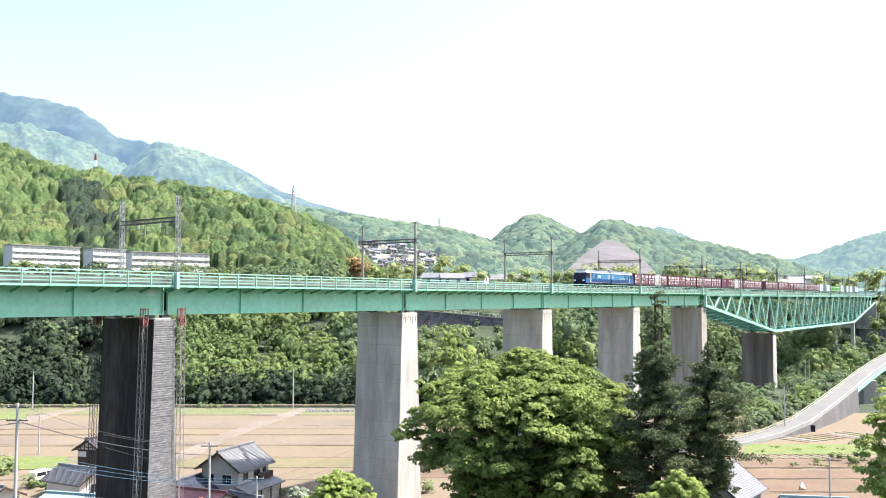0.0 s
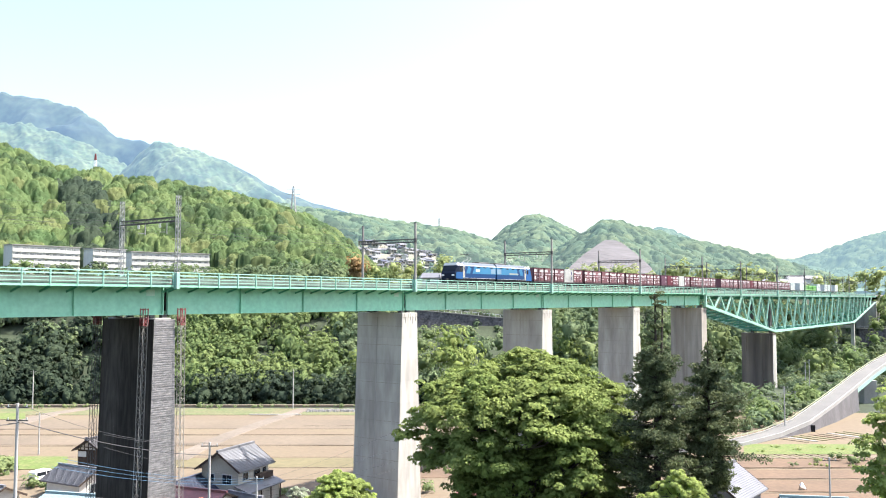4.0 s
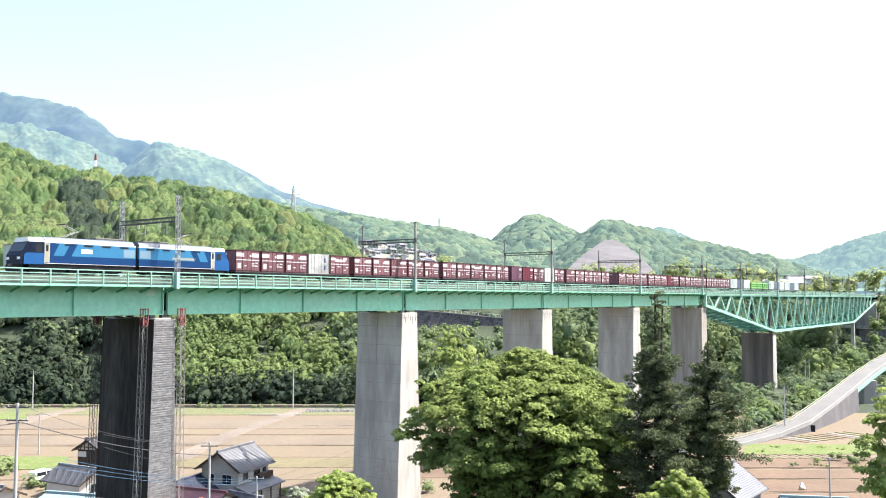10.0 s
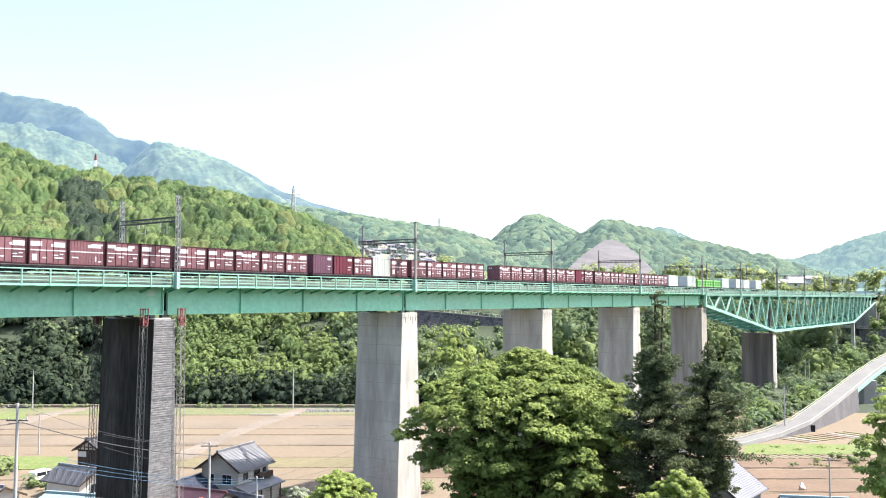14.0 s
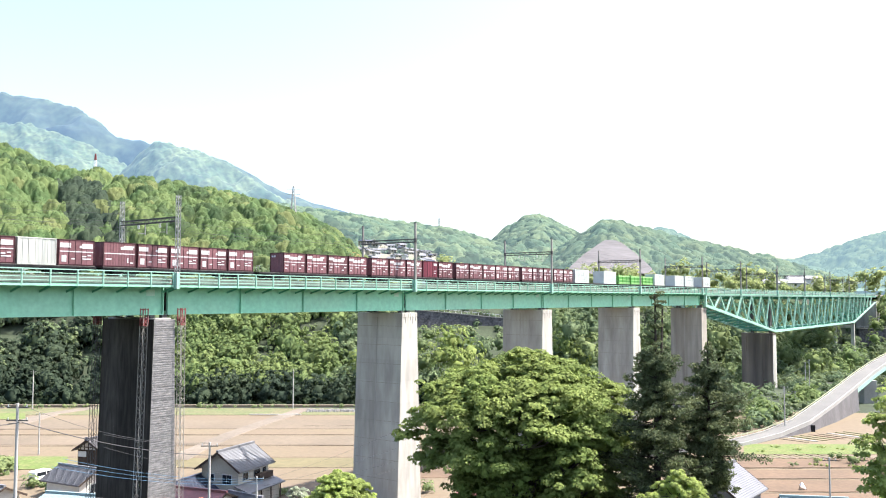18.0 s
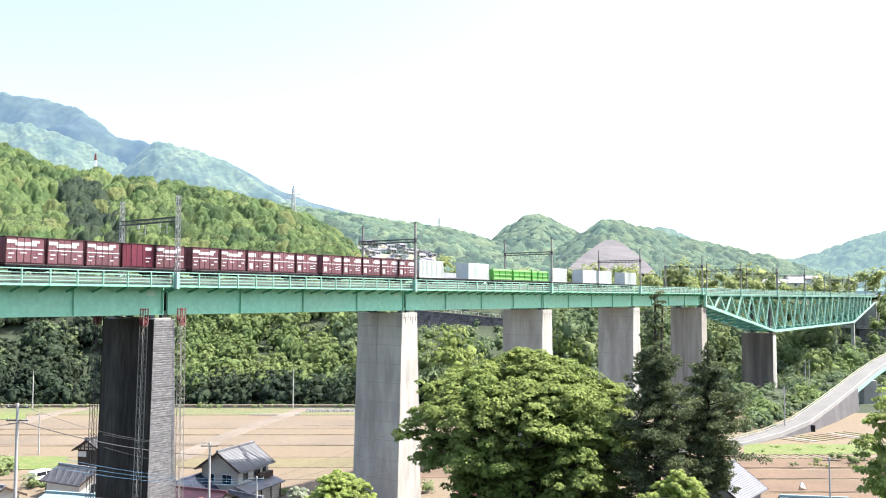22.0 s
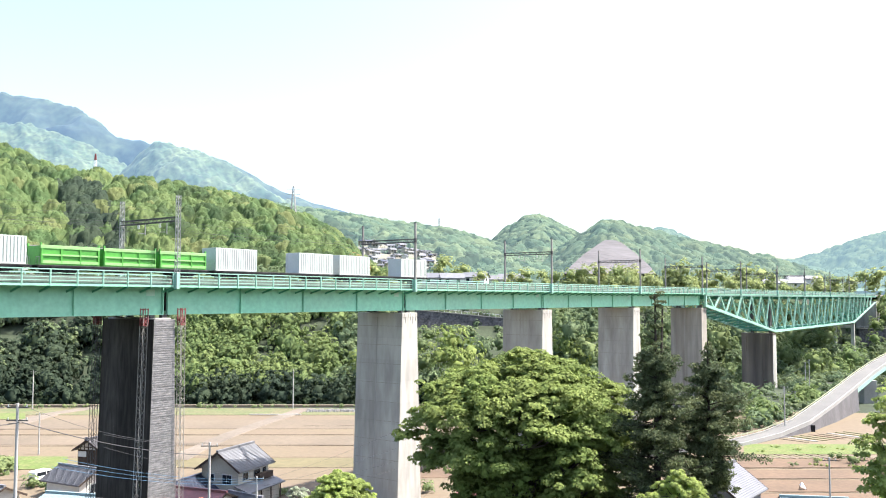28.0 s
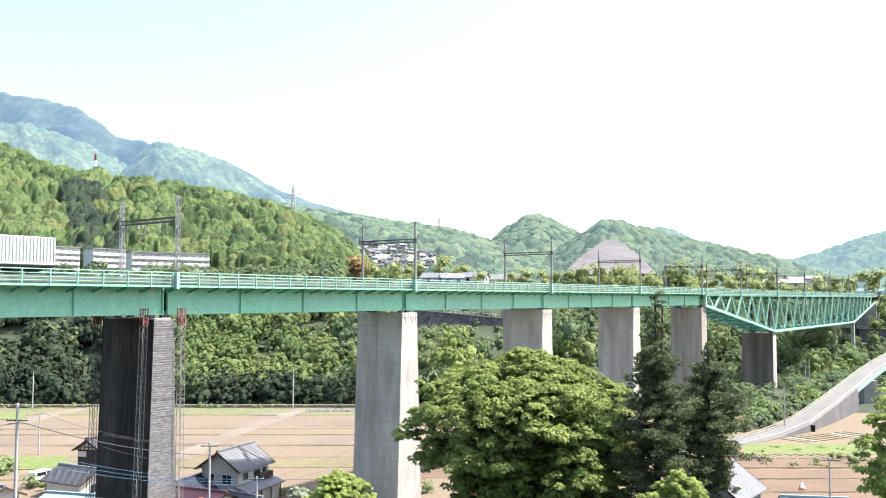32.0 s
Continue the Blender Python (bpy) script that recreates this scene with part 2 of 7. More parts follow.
HILL_EARTH = material("hill_undergrowth", (0.07, 0.12, 0.025), 0.95, 0, 0.25, 0.02, 0.2, 0.4)
HILL_FAR = material("far_hill_slope", (0.085, 0.125, 0.070), 0.95, 0, 0.2, 0.022, 0.12, 0.4, tint=(0.130, 0.160, 0.080))
# Terrace, slope and mountain carry their haze as emission as well.
TERRACE = glow(material("hazy_tan_terrace", (0.19, 0.165, 0.135), 0.95, 0, 0.2, 0.03, 0.2, 0.3, tint=(0.13, 0.15, 0.09)), (0.42, 0.64, 0.78), 0.045)
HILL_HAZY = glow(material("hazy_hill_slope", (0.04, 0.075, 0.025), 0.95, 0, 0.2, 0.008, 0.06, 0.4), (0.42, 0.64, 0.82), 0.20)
# Ridge base kept darker than the spurs for its shadowed face.
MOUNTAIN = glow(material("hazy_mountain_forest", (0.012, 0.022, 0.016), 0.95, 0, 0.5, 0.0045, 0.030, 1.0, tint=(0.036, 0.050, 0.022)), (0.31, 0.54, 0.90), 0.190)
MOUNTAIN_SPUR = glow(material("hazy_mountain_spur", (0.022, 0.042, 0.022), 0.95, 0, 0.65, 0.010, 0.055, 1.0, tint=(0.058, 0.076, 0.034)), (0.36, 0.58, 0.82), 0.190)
SCAR = material("grey_sprayed_slope", (0.112, 0.104, 0.107), 0.95, 0, 0.14, 0.02, 0.12, 0.3)
TILE_GREY = material("grey_glazed_roof_tiles", (0.165, 0.167, 0.180), 0.6, 0, 0.12, 0.6, 6.0, 0.2)
TILE_DARK = material("dark_roof_tiles", (0.085, 0.08, 0.085), 0.5, 0, 0.15, 0.6, 6.0, 0.2)
ROOF_WHITE = material("pale_metal_roof", (0.165, 0.165, 0.178), 0.45, 0.1, 0.08, 0.5, 5.0, 0.05)
ROOF_RED = material("red_metal_roof", (0.21, 0.085, 0.085), 0.5, 0, 0.10, 0.5, 5.0, 0.05)
ROOF_BLUE = material("light_blue_metal_roof", (0.21, 0.29, 0.31), 0.5, 0, 0.06, 0.5, 5.0, 0.05)
PLASTER = material("cream_plaster_wall", (0.42, 0.385, 0.32), 0.9, 0, 0.08, 0.5, 6.0, 0.06)
FLAT_WALL = material("weathered_cream_block_wall", (0.56, 0.545, 0.50), 0.9, 0, 0.08, 0.2, 3.0, 0.05)
PLASTER_WHITE = material("white_plaster_wall", (0.60, 0.59, 0.56), 0.9, 0, 0.06, 0.5, 6.0, 0.05)
TIMBER = material("dark_timber", (0.06, 0.04, 0.03), 0.8, 0, 0.2, 2.0, 12.0, 0.1)
CABLE_BLUE = material("blue_cable_sheath", (0.07, 0.16, 0.26), 0.5, 0, 0.05, 1, 5, 0)
CABLE_BLACK = material("black_cable", (0.05, 0.05, 0.055), 0.6, 0, 0.1, 1, 5, 0)
POLE = material("concrete_pole", (0.42, 0.40, 0.38), 0.85, 0, 0.1, 1.0, 8.0, 0.05)
ORANGE = material("orange_barrier_paint", (0.62, 0.20, 0.09), 0.6, 0, 0.1, 1.0, 8.0, 0.05)

# ---- building helpers ----


class Shape:
    """Gathers boxes, rods and faces into one mesh."""

    def __init__(self):
        self.v, self.f = [], []

    def face_block(self, verts, faces):
        o = len(self.v)
        self.v += [tuple(p) for p in verts]
        self.f += [tuple(i + o for i in f) for f in faces]
        return self

    def box(self, x0, x1, y0, y1, z0, z1):
        v = [(x, y, z) for x in (x0, x1) for y in (y0, y1) for z in (z0, z1)]
        return self.face_block(v, [(0, 1, 3, 2), (4, 6, 7, 5), (0, 4, 5, 1), (2, 3, 7, 6), (0, 2, 6, 4), (1, 5, 7, 3)])

    def soft_box(self, x0, x1, y0, y1, z0, z1, c=0.03):
        """A box with chamfered upright and top edges."""
        v, f = [], []
        for z, i in ((z0, 0), (z1 - c, 0), (z1, c)):
            for sx, sy in ((0, 0), (1, 0), (1, 1), (0, 1)):
                for k in (0, 1):
                    along = (sx + sy) % 2 == k
                    cx, cy = (c if not along else 0), (c if along else 0)
                    X = (x0 + cx + i) if sx == 0 else (x1 - cx - i)
                    Y = (y0 + cy + i) if sy == 0 else (y1 - cy - i)
                    v.append((X, Y, z))
        for r in (0, 8):
            f += [(r + i, r + (i + 1) % 8, r + 8 + (i + 1) % 8, r + 8 + i) for i in range(8)]
        f += [tuple(range(7, -1, -1)), tuple(range(16, 24))]
        return self.face_block(v, f)

    def rod(self, a, b, r, n=6, r2=None):
        a, b = Vector(a), Vector(b)
        d = (b - a).normalized()
        u = d.orthogonal().normalized()
        w = d.cross(u)
        r2 = r if r2 is None else r2
        v = []
        for i in range(n):
            q = u * math.cos(2 * math.pi * i / n) + w * math.sin(2 * math.pi * i / n)
            v += [a + q * r, b + q * r2]
        f = [(2 * i, 2 * ((i + 1) % n), 2 * ((i + 1) % n) + 1, 2 * i + 1) for i in range(n)]
        f += [tuple(2 * i for i in range(n - 1, -1, -1)), tuple(2 * i + 1 for i in range(n))]
        return self.face_block(v, f)

    def bar(self, a, b, w, h):
        """A square bar from a to b, w wide and h high."""
        a, b = Vector(a), Vector(b)
        d = (b - a).normalized()
        side = d.cross(Vector((0, 0, 1)))
        side = side.normalized() if side.length > 1e-4 else Vector((1, 0, 0))
        up = side.cross(d)
        v = [p + side * sx * w / 2 + up * sz * h / 2 for p in (a, b) for sx, sz in ((-1, -1), (1, -1), (1, 1), (-1, 1))]
        return self.face_block(v, [(3, 2, 1, 0), (4, 5, 6, 7), (0, 1, 5, 4), (1, 2, 6, 5), (2, 3, 7, 6), (3, 0, 4, 7)])

    def prism(self, profile, y0, y1):
        """An outline in x, z drawn out along y."""
        n = len(profile)
        v = [(x, y0, z) for x, z in profile] + [(x, y1, z) for x, z in profile]
        f = [(i, (i + 1) % n, n + (i + 1) % n, n + i) for i in range(n)] + [tuple(range(n - 1, -1, -1)), tuple(range(n, 2 * n))]
        return self.face_block(v, f)

    def sweep(self, profile, x0, x1):
        """An outline in y, z drawn out along x."""
        n = len(profile)
        v = [(x0, y, z) for y, z in profile] + [(x1, y, z) for y, z in profile]
        f = [(i, (i + 1) % n, n + (i + 1) % n, n + i) for i in range(n)] + [tuple(range(n - 1, -1, -1)), tuple(range(n, 2 * n))]
        return self.face_block(v, f)

    def mesh(self, name, mat):
        me = bpy.data.meshes.new(name)
        me.from_pydata(self.v, [], self.f)
        bm = bmesh.new()
        bm.from_mesh(me)
        bmesh.ops.recalc_face_normals(bm, faces=bm.faces)
        bm.to_mesh(me)
        bm.free()
        me.materials.append(mat)
        return me


def part(name, shape, mat, parent, label="", at=None):
    """One mesh object under a thing or part."""
    me = shape if isinstance(shape, bpy.types.Mesh) else shape.mesh(name, mat)
    ob = new(name, me)
    ob.parent = parent
    if at is not None:
        ob.matrix_basis = at
    return tagged(ob, label)


def thing(name, label, category, group="", at=None, shape=None, mat=None, kind=""):
    ob = new(name, shape.mesh(name, mat) if shape else None)
    if at is not None:
        ob.matrix_basis = at
    return tagged(ob, label, category, group, kind)


def tri_mesh(name, verts, tris, mat, smooth=False):
    """A mesh from arrays of corners and triangles."""
    me = bpy.data.meshes.new(name)
    me.vertices.add(len(verts))
    me.vertices.foreach_set("co", np.asarray(verts, np.float32).ravel())
    me.loops.add(len(tris) * 3)
    me.loops.foreach_set("vertex_index", np.asarray(tris, np.int32).ravel())
    me.polygons.add(len(tris))
    me.polygons.foreach_set("loop_start", np.arange(len(tris), dtype=np.int32) * 3)
    if smooth:
        me.polygons.foreach_set("use_smooth", np.ones(len(tris), bool))
    me.update(calc_edges=True)
    me.materials.append(mat)
    return me


# ---- the lie of the land: right of the eye a, ahead of it b ----
TURN = 54.224                      # the railway's bearing from +x, degrees
RAIL = EYE + 2.2                   # top of rail
MID = 79.7                         # middle of the bridge, across from the eye
BRIDGE = pose(0, 0, 0, 0, 0, TURN)
SA, CA = math.sin(radians(35.776)), math.cos(radians(35.776))


def on_bridge(s, d, z):
    """A place s along the railway and d across it."""
    return BRIDGE @ Vector((s, d, z))


def smooth(t):
    t = np.clip(t, 0, 1)
    return t * t * (3 - 2 * t)


def lumps(a, b, size, seed=0.0):
    """Cheap rolling unevenness between about -1 and 1."""
    p, q = a / size + seed, b / size - seed
    return (np.sin(p * 1.7 + np.sin(q * 1.3) * 1.4) + np.sin(q * 2.1 + np.sin(p * 1.1 + 2) * 1.6) + 0.5 * np.sin(p * 4.3 + q * 3.1) + 0.4 * np.sin(q * 5.7 - p * 4.9)) / 2.6


def bank_foot(a):
    return 247 + 0.4 * np.clip(a, 0, None) + 0.6 * np.clip(a - 100, 0, None)


def land(a, b):
    a, b = np.asarray(a, float), np.asarray(b, float)
    hill = np.clip(27 - 0.28 * np.clip(b, 0, None), 0, 27)
    foot = bank_foot(a)
    wide = 125 - 50 * smooth((a - 60) / 120)
    top = 32 + 3.5 * smooth((a + 85) / 60) - 5 * smooth((a - 60) / 200)
    gorge = -8 * smooth((b - foot + 14) / 8)
    bank = (top + 8) * smooth((b - foot) / wide)
    z = hill + gorge + bank + 0.6 * lumps(a, b, 40) * smooth((b - foot - 10) / 40) + 0.004 * np.clip(b - 450, 0, None)
    s, d = a * SA + b * CA, -a * CA + b * SA
    shelf = smooth((-28 - s) / 8) * smooth((34 - np.abs(d - MID)) / 22)
    far = smooth((s - 489) / 6) * smooth((40 - np.abs(d - MID)) / 24)
    z = z + (RAIL - 0.75 - z) * np.clip(shelf + far, 0, 1)
    return z


def sheet(name, fun, bs, us, mat, label, category, skip=None):
    """A stretch of land over rows b and fan columns u; returns the object."""
    B, U = np.meshgrid(bs, us, indexing="ij")
    A = U * (120 + np.abs(B))
    Z = fun(A, B)
    v = np.stack([A, B, Z], -1).reshape(-1, 3)
    n, m = len(bs), len(us)
    i = (np.arange(n - 1)[:, None] * m + np.arange(m - 1)[None]).ravel()
    t = np.concatenate([np.stack([i, i + 1, i + m + 1], 1), np.stack([i, i + m + 1, i + m], 1)])
    ob = new(name, tri_mesh(name, v, t, mat, True))
    return tagged(ob, label, category, kind="structure")


rows_b = np.concatenate([np.linspace(-420, -20, 20), np.linspace(-10, 225, 60), np.linspace(227, 300, 40), np.linspace(304, 520, 40), np.geomspace(530, 4700, 24)])
sheet("ground", land, rows_b, np.linspace(-1.5, 1.5, 220), EARTH, "rolling valley land with dark woodland earth", "ground")

river = Shape()
river.face_block([(-500, 231, -7.2), (0, 231, -7.2), (220, 330, -7.2), (500, 640, -7.2), (500, 760, -7.2), (220, 430, -7.2), (0, 262, -7.2), (-500, 262, -7.2)],
                 [(0, 1, 6, 7), (1, 2, 5, 6), (2, 3, 4, 5)])
thing("water", "dark shaded river in the gorge", "river", shape=river, mat=WATER, kind="structure")


def ridge(depth, heights, front, behind, wobble=0.0, size=60.0, foot=30.0):
    """A hill as a height field: crest heights over the bearing a / b, sloping to its foot before and behind."""
    us, zs = [h[0] for h in heights], [h[1] for h in heights]

    def fun(a, b):
        u = a / np.maximum(b, 1)
        crest = np.interp(u, us, zs)
        off = b - depth - 0.06 * depth * lumps(a, b, depth / 4, 3.0)
        t = np.where(off < 0, 1 + off / front, 1 - off / behind)
        g = smooth(np.clip(t, 0, 1)) * 0.45 + np.clip(t, 0, 1) * 0.55
        n1, n2 = lumps(a, b, size, depth * 0.01), lumps(a, b, size * 0.45, depth * 0.02)
        spur = -wobble * (1.5 * np.abs(n1) + 0.7 * np.abs(n2)) * np.clip(t * (1.0 - t) * 4, 0, 1)
        return foot + (crest - foot) * g + spur - 6 * (t <= 0) + (4.0 * g if 1000 < depth < 1600 else 0.0)

    return fun


def hill_sheet(name, fun, b0, b1, u0, u1, nb, nu, mat, label):
    bs, us = np.linspace(b0, b1, nb), np.linspace(u0, u1, nu)
    B, U = np.meshgrid(bs, us, indexing="ij")
    A = U * B
    Z = fun(A, B)
    v = np.stack([A, B, Z], -1).reshape(-1, 3)
    i = (np.arange(nb - 1)[:, None] * nu + np.arange(nu - 1)[None]).ravel()
    t = np.concatenate([np.stack([i, i + 1, i + nu + 1], 1), np.stack([i, i + nu + 1, i + nu], 1)])
    ob = new(name, tri_mesh(name, v, t, mat, True))
    return tagged(ob, label, "hill", kind="structure")


hill_near = ridge(620, [(-0.75, 150), (-0.52, 139), (-0.455, 122), (-0.39, 114), (-0.32, 106), (-0.255, 98), (-0.19, 88), (-0.15, 79), (-0.11, 64), (-0.085, 46), (-0.06, 34)], 210, 260, 6, 45, 38)
hill_village = ridge(1150, [(-0.4, 160), (-0.25, 153), (-0.15, 141), (-0.05, 125), (0.0, 117), (0.03, 109), (0.06, 99), (0.12, 76), (0.2, 45)], 430, 400, 8, 70, 40)
hill_cone = ridge(1500, [(-0.03, 58), (0.03, 96), (0.053, 120), (0.075, 151), (0.095, 169), (0.105, 175), (0.118, 176), (0.130, 170), (0.145, 157), (0.165, 142), (0.2, 112), (0.25, 66)], 420, 500, 6, 90, 40)
hill_back = ridge(1720, [(0.18, 120), (0.215, 158), (0.25, 172), (0.263, 172), (0.277, 162), (0.295, 147), (0.316, 130), (0.336, 124), (0.352, 114), (0.384, 108), (0.41, 98), (0.45, 80)], 500, 400, 8, 90, 40)
hill_scar = ridge(1080, [(0.09, 40), (0.13, 82), (0.160, 106), (0.174, 115), (0.188, 125), (0.204, 126), (0.224, 118), (0.248, 111), (0.277, 101), (0.31, 93), (0.336, 88), (0.356, 80), (0.383, 74), (0.42, 62), (0.47, 44)], 420, 400, 9, 60, 36)
hill_right = ridge(2100, [(0.30, 60), (0.36, 118), (0.39, 116), (0.42, 122), (0.45, 138), (0.48, 162), (0.52, 182), (0.60, 190), (0.7, 195)], 800, 600, 14, 120, 40)
mountain = ridge(3900, [(-0.9, 960), (-0.6, 1050), (-0.521, 1018), (-0.47, 985), (-0.43, 930), (-0.39, 785), (-0.35, 742), (-0.30, 695), (-0.255, 655), (-0.22, 585), (-0.19, 525), (-0.15, 470), (-0.115, 435), (-0.09, 405), (-0.05, 330), (0, 200)], 1000, 700, 150, 300, 40)

hill_sheet("hill", hill_near, 405, 900, -0.75, -0.05, 70, 110, HILL_EARTH, "steep hill under dense spring forest")
hill_sheet("hill", hill_village, 715, 1560, -0.42, 0.22, 70, 110, HILL_FAR, "wooded hill behind a hillside village")
hill_sheet("hill", hill_cone, 1070, 2000, -0.04, 0.26, 60, 90, HILL_FAR, "rounded cone-shaped wooded hill")
hill_sheet("hill", hill_scar, 655, 1490, 0.085, 0.48, 70, 110, HILL_FAR, "long wooded hill with a bare grey flank")
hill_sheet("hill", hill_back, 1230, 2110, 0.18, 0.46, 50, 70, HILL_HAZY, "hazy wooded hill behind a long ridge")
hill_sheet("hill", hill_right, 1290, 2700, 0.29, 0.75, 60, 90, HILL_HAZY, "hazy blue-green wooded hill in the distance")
spur_high = ridge(3300, [(-0.9, 700), (-0.521, 745), (-0.50, 748), (-0.46, 700), (-0.435, 668), (-0.395, 595), (-0.365, 531), (-0.335, 480), (-0.30, 420), (-0.25, 330)], 1300, 500, 110, 300, 40)
spur_low = ridge(3050, [(-0.42, 380), (-0.378, 490), (-0.362, 545), (-0.342, 590), (-0.322, 582), (-0.295, 556), (-0.265, 528), (-0.242, 492), (-0.209, 424), (-0.182, 380), (-0.15, 330), (-0.10, 250)], 1200, 450, 100, 260, 40)
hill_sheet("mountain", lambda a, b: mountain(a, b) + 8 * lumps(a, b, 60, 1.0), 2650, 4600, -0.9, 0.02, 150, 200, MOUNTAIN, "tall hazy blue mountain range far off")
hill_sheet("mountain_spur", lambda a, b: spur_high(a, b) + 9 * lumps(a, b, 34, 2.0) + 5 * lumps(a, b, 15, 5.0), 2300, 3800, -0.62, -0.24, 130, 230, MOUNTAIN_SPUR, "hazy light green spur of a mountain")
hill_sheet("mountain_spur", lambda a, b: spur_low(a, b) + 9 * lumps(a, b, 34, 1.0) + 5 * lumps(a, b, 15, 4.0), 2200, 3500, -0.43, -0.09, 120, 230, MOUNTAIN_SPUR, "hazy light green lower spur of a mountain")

# ---- fields and road ----


def patch(name, corners, mat, label, category, lift, kind="structure"):
    """A thin slab of soil or crop on the valley floor."""
    n = len(corners)
    v = [(x, y, lift) for x, y in corners] + [(x, y, -0.3) for x, y in corners]
    s = Shape().face_block(v, [tuple(range(n)), tuple(range(2 * n - 1, n - 1, -1))] + [(i, n + i, n + (i + 1) % n, (i + 1) % n) for i in range(n)])
    return thing(name, label, category, shape=s, mat=mat, kind=kind)


def spot(x, depth, y=None, z=None):
    """World place along a bearing x at a depth, with its height z or its drop y."""
    a = (x - 784) / 1504 * depth
    return Vector((a, depth, z if z is not None else EYE - (y - 529) / 1504 * depth))


# ---- the bridge ----
S0, SPAN = 56.0, 40.85             # first visible joint and the girder spans
WEB_NEAR, WEB_FAR = 76.8, 82.6     # the two plate girders, across
JOINTS = [S0 + SPAN * n for n in range(-2, 5)]
JOINTS[-1] = 222.5
DECK = RAIL - 0.95


def girder_span(s0, s1):
    """One plate-girder span with its walkway, rails and railings; built in bridge space."""
    g = thing("bridge_girder", "mint green steel plate girder span with walkway and railings", "bridge span", "girder spans of the viaduct", BRIDGE)
    z0, z1 = EYE - 1.62, EYE + 1.30
    a, b = s0 + 0.22, s1 - 0.22
    n = 4
    for d, side in ((WEB_NEAR, -1), (WEB_FAR, 1)):
        for i in range(n):
            p, q = a + (b - a) * i / n, a + (b - a) * (i + 1) / n
            part("web_panel", Shape().box(p + 0.003, q - 0.003, d - 0.015, d + 0.015, z0, z1), GREEN, g)
        part("top_flange", Shape().box(a, b, d - 0.3, d + 0.3, z1, z1 + 0.05), GREEN, g)
        part("bottom_flange", Shape().box(a, b, d - 0.3, d + 0.3, z0 - 0.06, z0), GREEN, g)
        for i in range(n + 1):
            p = a + (b - a) * i / n + (0.08 if i == 0 else -0.08 if i == n else 0)
            part("stiffener", Shape().box(p - 0.06, p + 0.06, d + side * 0.26, d + side * 0.015, z0, z1), GREEN, g)
    for i in range(9):
        p = a + (b - a) * (i + 0.5) / 9
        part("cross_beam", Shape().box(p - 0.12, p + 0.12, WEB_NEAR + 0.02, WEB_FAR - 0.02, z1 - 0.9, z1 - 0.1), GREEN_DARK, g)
    for p in (a - 0.05, b + 0.05):
        part("joint_gap", Shape().box(p - 0.10, p + 0.10, WEB_NEAR - 0.02, WEB_NEAR + 0.3, z0 + 0.35, z1 - 0.4), RUBBER, g)
    part("name_plate", Shape().box(b - 2.0, b - 1.0, WEB_NEAR - 0.03, WEB_NEAR - 0.016, z1 - 1.0, z1 - 0.35), PLATE_PALE, g, "pale plate on the girder web")
    deck_and_rails(g, a, b, 2.7)
    return g


def deck_and_rails(g, a, b, step, brackets=True):
    """Walkways, brackets, railings, cable troughs, ballast and rails from a to b."""
    near, far = 74.95, 84.45
    part("deck_slab", Shape().box(a, b, WEB_NEAR - 0.35, WEB_FAR + 0.35, DECK + 0.09, DECK + 0.29), CONCRETE, g)
    part("ballast", Shape().sweep([(76.4, DECK + 0.29), (83.0, DECK + 0.29), (82.6, DECK + 0.78), (76.8, DECK + 0.78)], a, b), BALLAST, g)
    for c in (-1.9, 1.9):
        for k in (-0.5335, 0.5335):
            d = MID + c + k
            part("rail", Shape().box(a, b, d - 0.035, d + 0.035, DECK + 0.78, RAIL), STEEL_DARK, g)
    n = round((b - a) / step)
    for d, side in ((near, -1), (far, 1)):
        inner = WEB_NEAR - 0.3 if side < 0 else WEB_FAR + 0.3
        lo, hi = min(d, inner), max(d, inner)
        part("walkway", Shape().box(a, b, lo, hi, EYE + 1.30, EYE + 1.38), GREEN, g)
        part("edge_beam", Shape().box(a, b, d - 0.05 if side < 0 else d - 0.03, d + 0.03 if side < 0 else d + 0.05, EYE + 1.20, EYE + 1.42), GREEN, g)
        trough = d + 0.55 if side < 0 else d - 0.95
        part("cable_trough", Shape().box(a, b, trough, trough + 0.4, EYE + 1.38, EYE + 2.22), GREY_BAND, g)
        part("top_rail", Shape().box(a, b, d - 0.05, d + 0.05, EYE + 2.70, EYE + 2.80), GREEN_PALE, g)
        for z in (EYE + 1.72, EYE + 2.04, EYE + 2.38):
            part("mid_rail", Shape().box(a, b, d - 0.03, d + 0.03, z - 0.032, z + 0.032), GREEN_PALE, g)
        for i in range(n + 1):
            p = a + 0.1 + (b - a - 0.2) * i / n
            part("railing_post", Shape().box(p - 0.05, p + 0.05, d - 0.10, d + 0.06, EYE + 1.18, EYE + 2.72), GREEN_PALE, g)
            if brackets:
                web = WEB_NEAR - 0.02 if side < 0 else WEB_FAR + 0.02
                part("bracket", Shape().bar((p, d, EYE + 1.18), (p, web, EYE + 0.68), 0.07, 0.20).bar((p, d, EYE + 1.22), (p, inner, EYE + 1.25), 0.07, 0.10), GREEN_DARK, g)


for s0, s1 in zip(JOINTS[:-1], JOINTS[1:]):
    girder_span(s0, s1)


